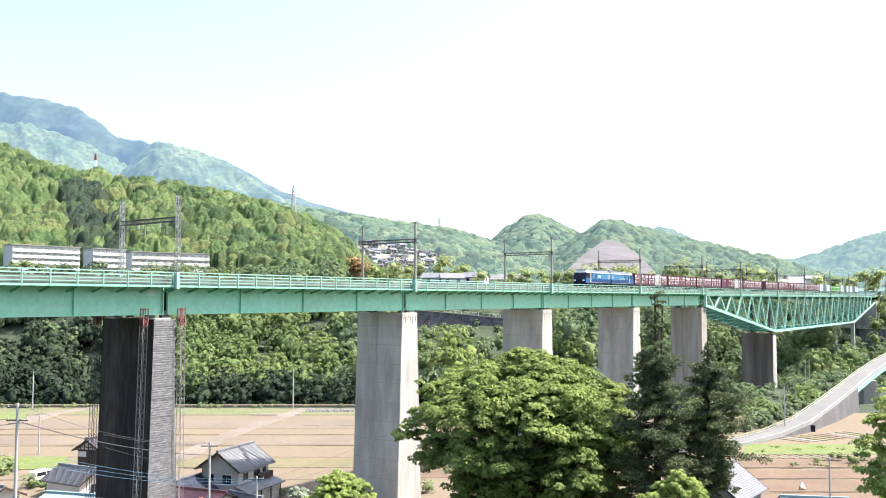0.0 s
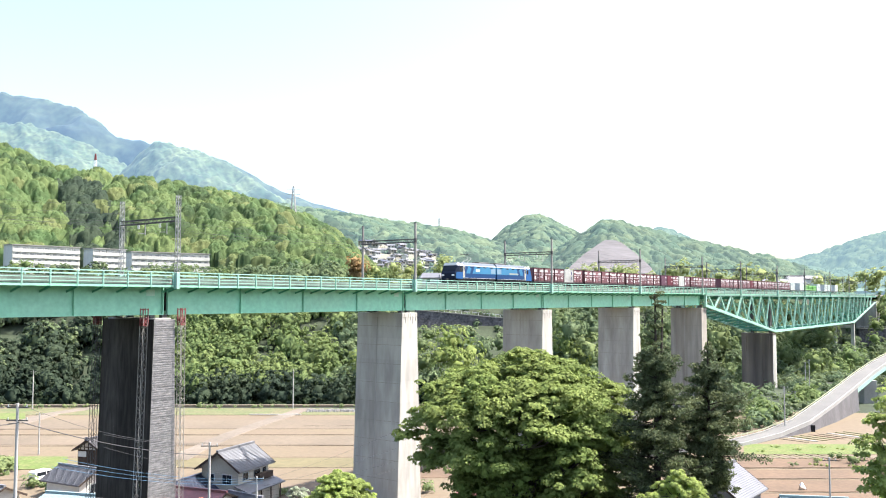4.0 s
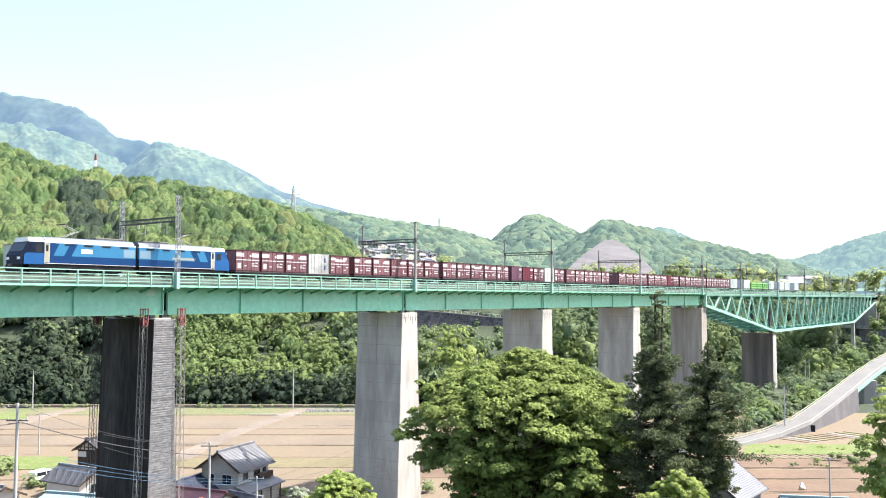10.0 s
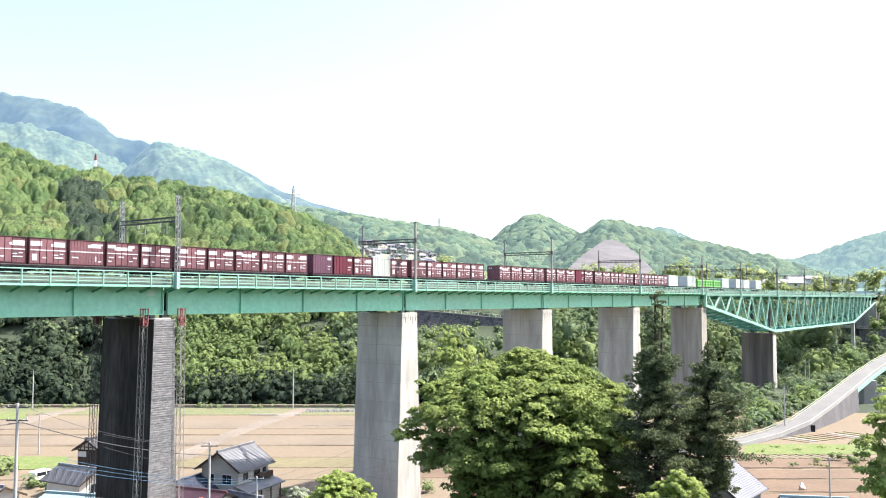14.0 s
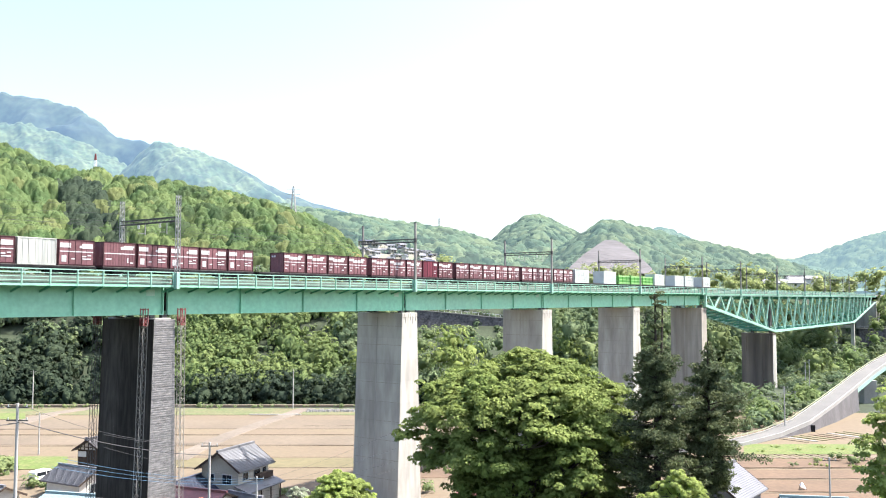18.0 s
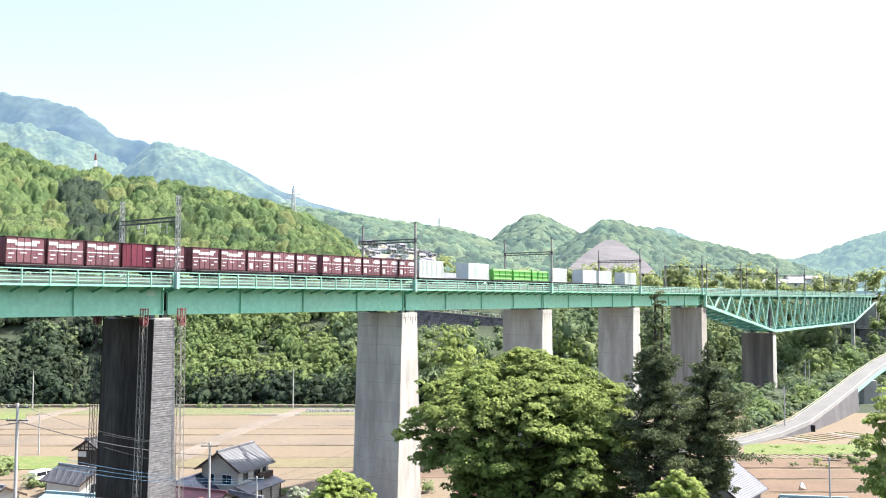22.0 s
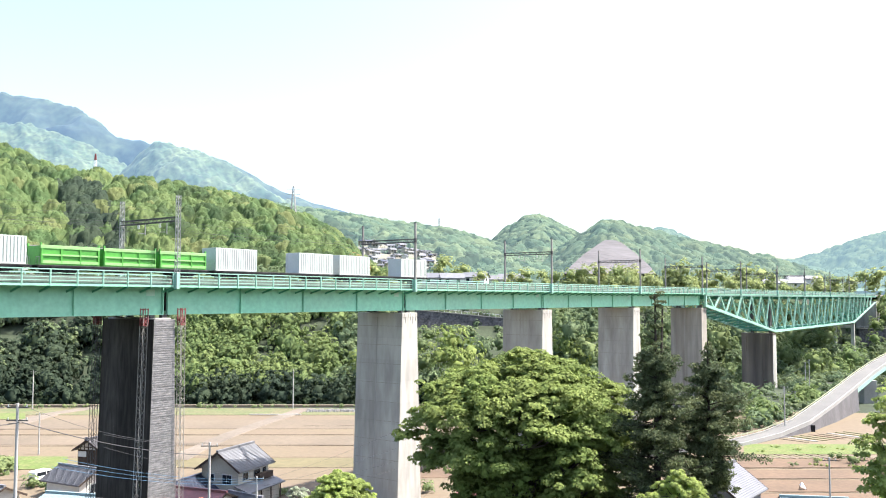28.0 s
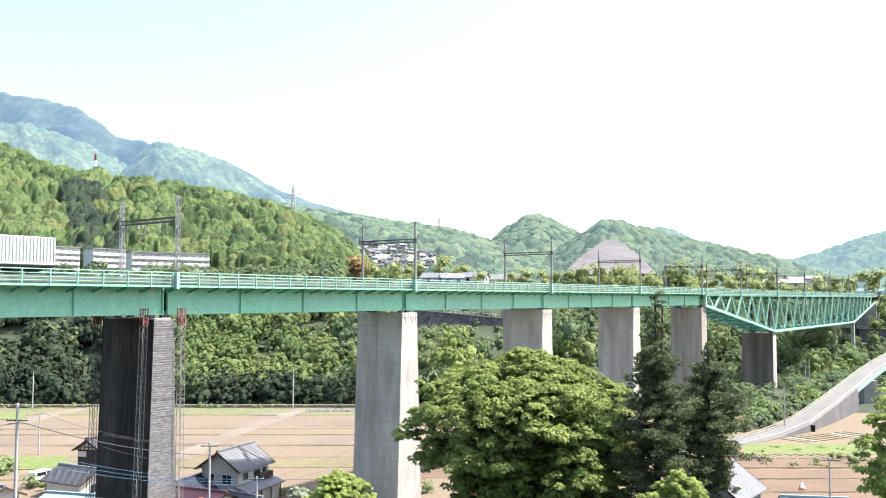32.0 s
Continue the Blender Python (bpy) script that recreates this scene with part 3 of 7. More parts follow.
def pier(s, top, base, half_top, half_base, mat, label, d0=75.7, d1=84.1, grooves=0):
    """A wall pier, thicker at the foot, with a cap and bearings."""
    p = thing("bridge_pier", label, "bridge pier", "piers of the viaduct", BRIDGE)
    n = 9
    faces = [(3, 2, 1, 0), (4, 5, 6, 7), (0, 1, 5, 4), (1, 2, 6, 5), (2, 3, 7, 6), (3, 0, 4, 7)]
    for i in range(n):
        za, zb = base + (top - 0.6 - base) * i / n, base + (top - 0.6 - base) * (i + 1) / n
        ha = half_base + (half_top - half_base) * i / n
        hb = half_base + (half_top - half_base) * (i + 1) / n
        for name, e, lo, hi in (("shaft_lift", 0.015 * (i % 2), za, zb - 0.03), ("lift_joint", 0.03, zb - 0.03, zb)):
            v = [(s + sx * (h - e), (d0 + e) if sd < 0 else (d1 - e), z) for h, z in ((ha, lo), (hb, hi)) for sx, sd in ((-1, -1), (1, -1), (1, 1), (-1, 1))]
            if name == "lift_joint":
                v = [(s + sx * (hb - e), (d0 + e) if sd < 0 else (d1 - e), z) for z in (lo, hi) for sx, sd in ((-1, -1), (1, -1), (1, 1), (-1, 1))]
            part(name, Shape().face_block(v, faces), mat, p)
    part("cap", Shape().soft_box(s - half_top - 0.04, s + half_top + 0.04, d0 - 0.04, d1 + 0.04, top - 0.6, top, 0.05), mat, p)
    if not grooves:
        dm = (d0 + d1) / 2 + 0.4
        v = [(s - h - off, dm + k, z) for z, h in ((base, half_base), (top - 0.6, half_top)) for off, k in ((0.03, -0.05), (0.03, 0.05), (-0.03, 0.05), (-0.03, -0.05))]
        part("drain_pipe", Shape().face_block(v, [(3, 2, 1, 0), (4, 5, 6, 7), (0, 1, 5, 4), (1, 2, 6, 5), (2, 3, 7, 6), (3, 0, 4, 7)]), CONCRETE, p)
        slope = (half_base - half_top) / (top - 0.6 - base)
        for name, da, db, z1, z2 in [("formwork_seam", d0 + 0.05, d1 - 0.05, top - 1.9 - 2.7 * i, top - 1.94 - 2.7 * i) for i in range(9)]:
            if z2 < base + 1:
                continue
            h1, h2 = half_top + slope * (top - 0.6 - z1), half_top + slope * (top - 0.6 - z2)
            v = [(s - h - o, d, z) for o in (0.006, -0.03) for h, d, z in ((h1, da, z1), (h1, db, z1), (h2, db, z2), (h2, da, z2))]
            part(name, Shape().face_block(v, [(0, 1, 2, 3), (7, 6, 5, 4), (0, 4, 5, 1), (1, 5, 6, 2), (2, 6, 7, 3), (3, 7, 4, 0)]), STREAK, p)
        for k, wide, long in ((-0.75, 0.07, 0.9), (-0.55, 0.05, 1.5), (-0.2, 0.06, 0.7), (0.1, 0.05, 1.1), (0.42, 0.06, 1.7), (0.8, 0.07, 1.2)):
            v = [(s + k * half_top + x, d0 + o, z) for o in (-0.046, 0.03) for x, z in ((-wide, top - 0.08), (wide, top - 0.08), (wide * 0.35, top - long), (-wide * 0.35, top - long))]
            part("rain_stain", Shape().face_block(v, [(0, 1, 2, 3), (7, 6, 5, 4), (0, 4, 5, 1), (1, 5, 6, 2), (2, 6, 7, 3), (3, 7, 4, 0)]), STREAK, p, "brown rain stain")
    for i in range(grooves):
        d = d0 + (d1 - d0) * (i + 0.5) / grooves
        part("pilaster", Shape().box(s - half_top - 0.35, s - half_top + 0.2, d - 0.35, d + 0.35, base, top - 0.7), mat, p)
    for d in (WEB_NEAR, WEB_FAR):
        for k in (-0.75, 0.75):
            part("bearing", Shape().soft_box(s + k - 0.3, s + k + 0.3, d - 0.3, d + 0.3, top, EYE - 1.68, 0.03), STEEL_DARK, p)
    return p


PIER_TOP = EYE - 2.0
for i, s in enumerate(JOINTS[1:-1]):
    if i == 1:
        continue
    pier(s, PIER_TOP, -1.0 if i < 3 else -9, 1.73, 2.75, LIFT_CONCRETE, "tall tapered pale grey concrete bridge pier")
pier(JOINTS[-1] + 0.6, EYE - 2.4, -10, 1.9, 2.4, CONCRETE_STAIN, "tall concrete pier below the start of the truss")
brown = pier(291.0, EYE - 11.3, -12, 2.0, 2.3, CONCRETE_BROWN, "brown stained ribbed concrete pier under the truss", 75.6, 85.6, 4)
# Added pale slab gives the brown pier's end its sunlit brightness.
part("sunlit_end_facing", Shape().face_block([(291 + x, y, z) for z, h in ((-12, 2.3), (EYE - 11.95, 2.0)) for x, y in ((-h, 75.52), (h, 75.52), (h, 75.6), (-h, 75.6))], [(3, 2, 1, 0), (4, 5, 6, 7), (0, 1, 5, 4), (1, 2, 6, 5), (2, 3, 7, 6), (3, 0, 4, 7)]), CONCRETE, brown, "concrete end face coloured pale for the sun on it")
slim = thing("bridge_pier", "slim twin-column concrete pier under the far truss span", "bridge pier", "piers of the viaduct", BRIDGE)
for d in (76.0, 83.6):
    part("column", Shape().soft_box(425.2, 426.8, d - 0.7, d + 0.7, -4, EYE - 11.0, 0.05), CONCRETE, slim)
part("cross_beam", Shape().soft_box(425.3, 426.7, 75.4, 84.2, EYE - 13.2, EYE - 12.0, 0.05), CONCRETE, slim)
part("abutment_wall", Shape().box(-30, JOINTS[0] + 1.5, 75.0, 84.6, 2, EYE - 1.7), CONCRETE, thing("bridge_abutment", "concrete abutment where the viaduct meets the hillside", "abutment", at=BRIDGE))
part("abutment_wall", Shape().box(483, 494, 75.0, 84.6, 2, EYE - 1.2), CONCRETE, thing("bridge_abutment", "concrete abutment at the far end of the truss", "abutment", at=BRIDGE))

# the pier under repair: the shaft, nets over scaffolding, lattice hoists at its corners
P1 = S0 - 0.9
wrapped = pier(P1, PIER_TOP, -1.0, 0.95, 1.5, CONCRETE, "concrete pier wrapped in scaffold netting for repair")
net = thing("scaffold_net", "black and grey mesh sheets hung round a bridge pier under repair", "scaffolding", at=BRIDGE)
ZT = EYE - 2.15
hT, hB = 1.25, 1.85


def net_sheet(name, corners, mat, rows, label):
    """Hanging sheets in overlapping lifts with sagging folds between the poles."""
    bl, br, tr, tl = [Vector(c) for c in corners]
    nrm = (br - bl).cross(tl - bl).normalized()
    cols = 16
    for r in range(rows):
        v, f = [], []
        folds = 3 if rows < 50 else 2
        for j in range(folds + 1):
            t = (r + j / folds) / rows
            for i in range(cols + 1):
                u = i / cols
                p = (bl.lerp(br, u)).lerp(tl.lerp(tr, u), t)
                fold = 0.006 * math.sin(u * cols * 1.57 + r * 2.4) + 0.012 * math.sin(j * 2.1 + 1.3 * math.sin(i * 2.9 + r * 2.2))
                if folds == 2:
                    jolt = math.sin(i * 127.1 + r * 311.7 + j * 74.7) * 43758.5 % 1
                    fold = 0.016 * jolt + 0.012 * (j == 1) * (1 + 0.6 * math.sin(r * 5.1))
                v.append(p + nrm * (fold + (0.014 if folds == 3 else 0.052) * (1 - j / folds)))
        for j in range(folds):
            for i in range(cols):
                k = j * (cols + 1) + i
                f.append((k, k + 1, k + cols + 2, k + cols + 1))
        part(name, Shape().face_block(v, f), mat, net, label)


D0, D1 = 75.5, 84.6
net_sheet("black_sheet", ((P1 - hB, D1, -0.5), (P1 - hB, D0, -0.5), (P1 - hT, D0, ZT), (P1 - hT, D1, ZT)), NET_BLACK, 12, "black mesh sheet")
net_sheet("grey_sheet", ((P1 - hB, D0, -0.5), (P1 + hB, D0, -0.5), (P1 + hT, D0, ZT), (P1 - hT, D0, ZT)), NET_GREY, 118, "grey mesh sheet with close horizontal folds")
net_sheet("back_sheet", ((P1 + hB, D0, -0.5), (P1 + hB, D1, -0.5), (P1 + hT, D1, ZT), (P1 + hT, D0, ZT)), NET_BLACK, 12, "black mesh sheet")
net_sheet("back_sheet", ((P1 + hB, D1, -0.5), (P1 - hB, D1, -0.5), (P1 - hT, D1, ZT), (P1 + hT, D1, ZT)), NET_BLACK, 12, "black mesh sheet")
for i in range(15):
    z = 0.6 + i * 1.8
    h = hB + (hT - hB) * (z + 0.5) / (ZT + 0.5) + 0.12
    part("ledger_pole", Shape().rod((P1 - h, D0 - 0.06, z), (P1 + h, D0 - 0.06, z), 0.012), NET_GREY, net)


def lattice(shape, foot, top, w, pitch, r=0.035, w2=None):
    """Four legs and zigzag lacing, from foot to top."""
    foot, top = Vector(foot), Vector(top)
    w2 = w if w2 is None else w2
    n = max(2, round((top - foot).length / pitch))

    def corner(i, t):
        k = (w + (w2 - w) * t) / 2
        return foot.lerp(top, t) + Vector(((-k, -k), (k, -k), (k, k), (-k, k))[i % 4]).to_3d()

    for i in range(4):
        shape.bar(corner(i, 0), corner(i, 1), r * 2, r * 2)
    for j in range(n):
        for i in range(4):
            p, q = (i, i + 1) if j % 2 else (i + 1, i)
            shape.bar(corner(p, j / n), corner(q, (j + 1) / n), r, r)
    return shape


for s_top, s_bot, d in ((P1 - hT - 0.45, P1 - hB - 0.5, D0 + 1.05), (P1 + hT + 0.65, P1 + hB + 0.2, D0 - 0.3), (P1 - hT - 0.45, P1 - hB - 0.4, D1 + 0.35)):
    tower = thing("scaffold_hoist", "slender lattice hoist mast with a red head beside a wrapped pier", "hoist mast", "hoists round the wrapped pier", BRIDGE)
    part("lattice_mast", lattice(Shape(), (s_bot, d, 0), (s_top, d, EYE - 1.6), 0.56, 0.55, 0.022), POST_GREY if d < 80 else STEEL_DARK, tower)
    def red(name, a, b, w):
        part(name, Shape().bar((s_top + a[0], d + a[1], EYE + a[2]), (s_top + b[0], d + b[1], EYE + b[2]), w, w), RUST_RED, tower, "red painted steel")
    for w in (-0.25, 0.25):
        for k in (-0.29, 0.29):
            red("head_post", (k, w, -2.8), (k, w, -1.0), 0.09)
        for z in (-2.75, -2.0, -1.1):
            red("head_rail", (-0.29, w, z), (0.29, w, z), 0.08)
        for k in (-1, 1):
            red("head_brace", (-0.29 * k, w, -2.75), (0.29 * k, w, -2.0), 0.08)
    part("winch_block", Shape().soft_box(s_top - 0.26, s_top + 0.26, d - 0.1, d + 0.1, EYE - 2.55, EYE - 2.1, 0.03), RUST_RED, tower, "red winch block")
bar_wall = thing("site_barrier", "orange slatted barrier at the foot of a wrapped pier", "barrier", at=BRIDGE)
for i in range(9):
    s = S0 - 3.4 + i * 0.8
    part("barrier_post", Shape().box(s - 0.06, s + 0.06, 74.2, 74.32, 5.2, 8.0), ORANGE, bar_wall)
for z in (5.6, 6.5, 7.4, 7.9):
    part("barrier_rail", Shape().box(S0 - 3.6, S0 + 3.4, 74.14, 74.2, z - 0.09, z + 0.09), ORANGE, bar_wall)
part("barrier_base", Shape().box(S0 - 3.8, S0 + 3.6, 74.0, 75.0, -0.5, 5.2), NET_GREY, bar_wall)

# ---- the deck truss ----
T0, T1 = 223.0, 484.0
truss = thing("truss_bridge", "mint green steel deck truss with cantilevered haunches", "truss bridge", at=BRIDGE)
Z_TOP, Z_LOW = EYE + 1.35, EYE - 10.6


def low_chord(s):
    if s < 291:
        t = (s - T0) / (291 - T0)
        return EYE - 1.75 + (Z_LOW - EYE + 1.75) * t
    if s > 426:
        t = (s - 426) / (T1 - 426)
        return Z_LOW + (EYE - 1.75 - Z_LOW) * t
    return Z_LOW


tops = [T0 + 2.4 + i * 9.95 for i in range(7)]
tops += [tops[-1] + (i + 1) * 12.05 for i in range(11)]
tops += [tops[-1] + (i + 1) * 9.1 for i in range(6)]
tops = [s for s in tops if s < T1 - 2]
for d, col in ((75.35, GREEN_PALE), (84.05, GREEN_PALE)):
    part("top_chord", Shape().box(T0, T1, d - 0.3, d + 0.3, Z_TOP - 0.6, Z_TOP), GREEN_PALE, truss)
    for s0, s1 in ((T0, 291), (291, 426), (426, T1)):
        part("bottom_chord", Shape().bar((s0, d, low_chord(s0)), (s1, d, low_chord(s1)), 0.55, 0.75), GREEN_PALE, truss)
    for p, q in zip(tops[:-1], tops[1:]):
        m = (p + q) / 2
        part("diagonal", Shape().bar((p, d, Z_TOP - 0.4), (m, d, low_chord(m)), 0.38, 0.34), col, truss)
        part("diagonal", Shape().bar((m, d, low_chord(m)), (q, d, Z_TOP - 0.4), 0.38, 0.34), col, truss)
    part("end_post", Shape().bar((T0 + 0.3, d, low_chord(T0)), (T0 + 0.3, d, Z_TOP), 0.6, 0.6), GREEN_PALE, truss)
for i, (p, q) in enumerate(zip(tops[:-1], tops[1:])):
    m = (p + q) / 2
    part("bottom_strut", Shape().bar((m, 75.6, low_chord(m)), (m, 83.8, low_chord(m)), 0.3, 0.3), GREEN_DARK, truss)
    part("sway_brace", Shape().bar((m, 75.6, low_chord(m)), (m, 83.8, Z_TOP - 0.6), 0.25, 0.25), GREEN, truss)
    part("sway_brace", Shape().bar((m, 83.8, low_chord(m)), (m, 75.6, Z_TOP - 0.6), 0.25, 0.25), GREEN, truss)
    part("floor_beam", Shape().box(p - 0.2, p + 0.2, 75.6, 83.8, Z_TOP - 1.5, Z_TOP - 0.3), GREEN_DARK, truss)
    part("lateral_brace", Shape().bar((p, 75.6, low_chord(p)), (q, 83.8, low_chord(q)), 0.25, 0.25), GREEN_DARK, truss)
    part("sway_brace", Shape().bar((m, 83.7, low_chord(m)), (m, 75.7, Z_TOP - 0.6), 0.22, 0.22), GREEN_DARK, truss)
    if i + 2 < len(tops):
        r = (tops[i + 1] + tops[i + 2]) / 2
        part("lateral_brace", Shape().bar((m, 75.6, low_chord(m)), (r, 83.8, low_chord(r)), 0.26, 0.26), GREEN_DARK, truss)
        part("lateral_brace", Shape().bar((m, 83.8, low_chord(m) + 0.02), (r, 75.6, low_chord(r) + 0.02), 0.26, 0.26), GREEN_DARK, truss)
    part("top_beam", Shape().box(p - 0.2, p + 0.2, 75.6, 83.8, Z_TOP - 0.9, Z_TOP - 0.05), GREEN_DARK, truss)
part("floor_plate", Shape().box(T0, T1, 75.6, 83.8, Z_TOP - 0.04, Z_TOP + 0.05), GREEN_DARK, truss)
deck_and_rails(truss, T0, T1, 5.0, False)

# ---- overhead line ----


def strand(pts, r):
    """One bent wire through the points."""
    v, f = [], []
    for i, p in enumerate(pts):
        d = (pts[min(i + 1, len(pts) - 1)] - pts[max(i - 1, 0)]).normalized()
        u = d.orthogonal().normalized()
        w = d.cross(u)
        v += [p + (u * math.cos(k * math.pi / 2) + w * math.sin(k * math.pi / 2)) * r for k in range(4)]
    for i in range(len(pts) - 1):
        f += [(i * 4 + k, i * 4 + (k + 1) % 4, i * 4 + 4 + (k + 1) % 4, i * 4 + 4 + k) for k in range(4)]
    return Shape().face_block(v, f)


PORTALS = [S0 + SPAN * n for n in (-1, 0, 1, 2, 3, 4)] + [252.7, 293.0, 331.0, 374.0, 413.0, 453.0]


def portal(s):
    """Two lattice masts with a lattice beam, insulators and brackets."""
    p = thing("catenary_portal", "grey lattice steel portal carrying the overhead line", "catenary portal", "portals along the railway", BRIDGE)
    for d in (74.7, 84.7):
        if s < 60:
            m = part("lattice_mast", lattice(Shape(), (s, d, EYE + 1.1), (s, d, EYE + 10.9), 0.39, 0.45, 0.030, 0.34), STEEL_GREY, p)
        else:
            m = part("steel_mast", Shape().rod((s, d, EYE + 1.1), (s, d, EYE + 10.9), 0.20, 10, 0.17), POST_GREY, p)
            part("mast_cap", Shape().rod((s, d, EYE + 10.9), (s, d, EYE + 11.0), 0.19, 10), STEEL_DARK, m)
            part("mast_band", Shape().rod((s, d, EYE + 8.1), (s, d, EYE + 8.7), 0.235, 10), STEEL_DARK, m)
        part("mast_shoe", Shape().soft_box(s - 0.215, s + 0.215, d - 0.215, d + 0.215, EYE + 1.0, EYE + 2.75, 0.03), GREEN_PALE, m, "pale green painted mast foot")
    beam = Shape()
    for z in (EYE + 8.18, EYE + 8.6):
        for k in (-0.2, 0.2):
            beam.bar((s + k, 74.9, z), (s + k, 84.5, z), 0.10, 0.12)
    for i in range(14):
        d = 74.9 + 9.6 * i / 14
        za, zb = (EYE + 8.18, EYE + 8.6) if i % 2 else (EYE + 8.6, EYE + 8.18)
        for k in (-0.2, 0.2):
            beam.bar((s + k, d, za), (s + k, d + 9.6 / 14, zb), 0.04, 0.04)
    part("lattice_beam", beam, STEEL_DARK, p)
    for c in (-1.9, 1.9):
        d = MID + c
        part("drop_arm", Shape().rod((s, d - 1.2, EYE + 8.1), (s, d - 1.2, EYE + 6.9), 0.05).rod((s, d - 1.2, EYE + 7.1), (s, d, EYE + 7.15), 0.03), STEEL_GREY, p)
        ins = Shape()
        for k in range(4):
            ins.rod((s, d, EYE + 8.05 - k * 0.11), (s, d, EYE + 7.98 - k * 0.11), 0.13, 8)
        part("insulator", ins, WHITE_PAINT, p, "white ribbed porcelain insulator")
    return p


for s in PORTALS:
    portal(s)
for c in (-1.9, 1.9):
    d = MID + c
    wire = thing("overhead_wire", "thin dark contact and messenger wires over a track", "overhead wire", "overhead wires", BRIDGE)
    for s0, s1 in zip(PORTALS[:-1], PORTALS[1:]):
        pts = [Vector((s0 + (s1 - s0) * i / 8, d, RAIL + 6.05 - 0.7 * (1 - (i / 4 - 1) ** 2))) for i in range(9)]
        part("contact_wire", strand([Vector((s0, d, RAIL + 5.1)), Vector((s1, d, RAIL + 5.1))], 0.012), CABLE_BLACK, wire)
        part("messenger_wire", strand(pts, 0.014), CABLE_BLACK, wire)
        for q in pts[1:-1]:
            part("dropper", strand([q, Vector((q.x, d, RAIL + 5.1))], 0.008), CABLE_BLACK, wire)
feeder = thing("feeder_wire", "feeder cables strung along the tops of the masts", "overhead wire", at=BRIDGE)
for s0, s1 in zip(PORTALS[:-1], PORTALS[1:]):
    for d, z in ((84.7, EYE + 10.4), (84.2, EYE + 9.5)):
        part("cable_span", strand([Vector((s0 + (s1 - s0) * i / 8, d, z - 0.6 * (1 - (i / 4 - 1) ** 2))) for i in range(9)], 0.014), CABLE_BLACK, feeder)
# track on the hillside beyond the viaduct
bed = thing("track_bed", "ballasted double track on the hillside beyond the viaduct", "railway track", at=BRIDGE, kind="structure")
for a, b in ((-330, JOINTS[0]), (T1, 600)):
    part("ballast", Shape().sweep([(75.6, RAIL - 1.1), (83.8, RAIL - 1.1), (82.8, RAIL - 0.17), (76.6, RAIL - 0.17)], a, b), BALLAST, bed)
    for c in (-1.9, 1.9):
        for k in (-0.5335, 0.5335):
            part("rail", Shape().box(a, b, MID + c + k - 0.035, MID + c + k + 0.035, RAIL - 0.17, RAIL), STEEL_DARK, bed)


# ---- the train: local x runs back from its front, y across (negative: lit side), z up from the rail ----
TRACK = MID - 1.9
PASS = [(0, 154.4), (2, 131.4), (3.5, 114.5), (5.5, 91.9), (7, 74.7), (9, 51.6), (11, 27.9), (13, 3.5), (14.5, -15.0), (16.5, -39.8), (19, -71.15), (21, -96.4), (23, -121.7), (25, -147.2),
        (25.5, -153.7), (28, -187.6), (30, -216.5), (32, -246.0)]     # seconds, where the engine's front is along the railway
RIDERS = []                        # things of the train and how far each lies behind the front


def rides(ob, back, up=0.0):
    RIDERS.append((ob, back, up))
    ob.matrix_basis = BRIDGE @ pose(PASS[0][1] + back, TRACK, RAIL + up)
    return ob


def bogie(parent, x, wheelbase, name="bogie", r=0.43):
    b = part(name, Shape().box(x - wheelbase / 2 - 0.5, x + wheelbase / 2 + 0.5, -1.0, -0.86, 0.38, 0.72).box(x - wheelbase / 2 - 0.5, x + wheelbase / 2 + 0.5, 0.86, 1.0, 0.38, 0.72)
             .box(x - 0.25, x + 0.25, -0.9, 0.9, 0.45, 0.75), BLACK, parent)
    for k in (-0.5, 0.5):
        for y in (-0.56, 0.56):
            part("wheel", Shape().rod((x + k * wheelbase, y - 0.06, r), (x + k * wheelbase, y + 0.06, r), r, 14), STEEL_DARK, b)
        part("axle", Shape().rod((x + k * wheelbase, -0.95, r), (x + k * wheelbase, 0.95, r), 0.08, 8), STEEL_DARK, b)
    return b


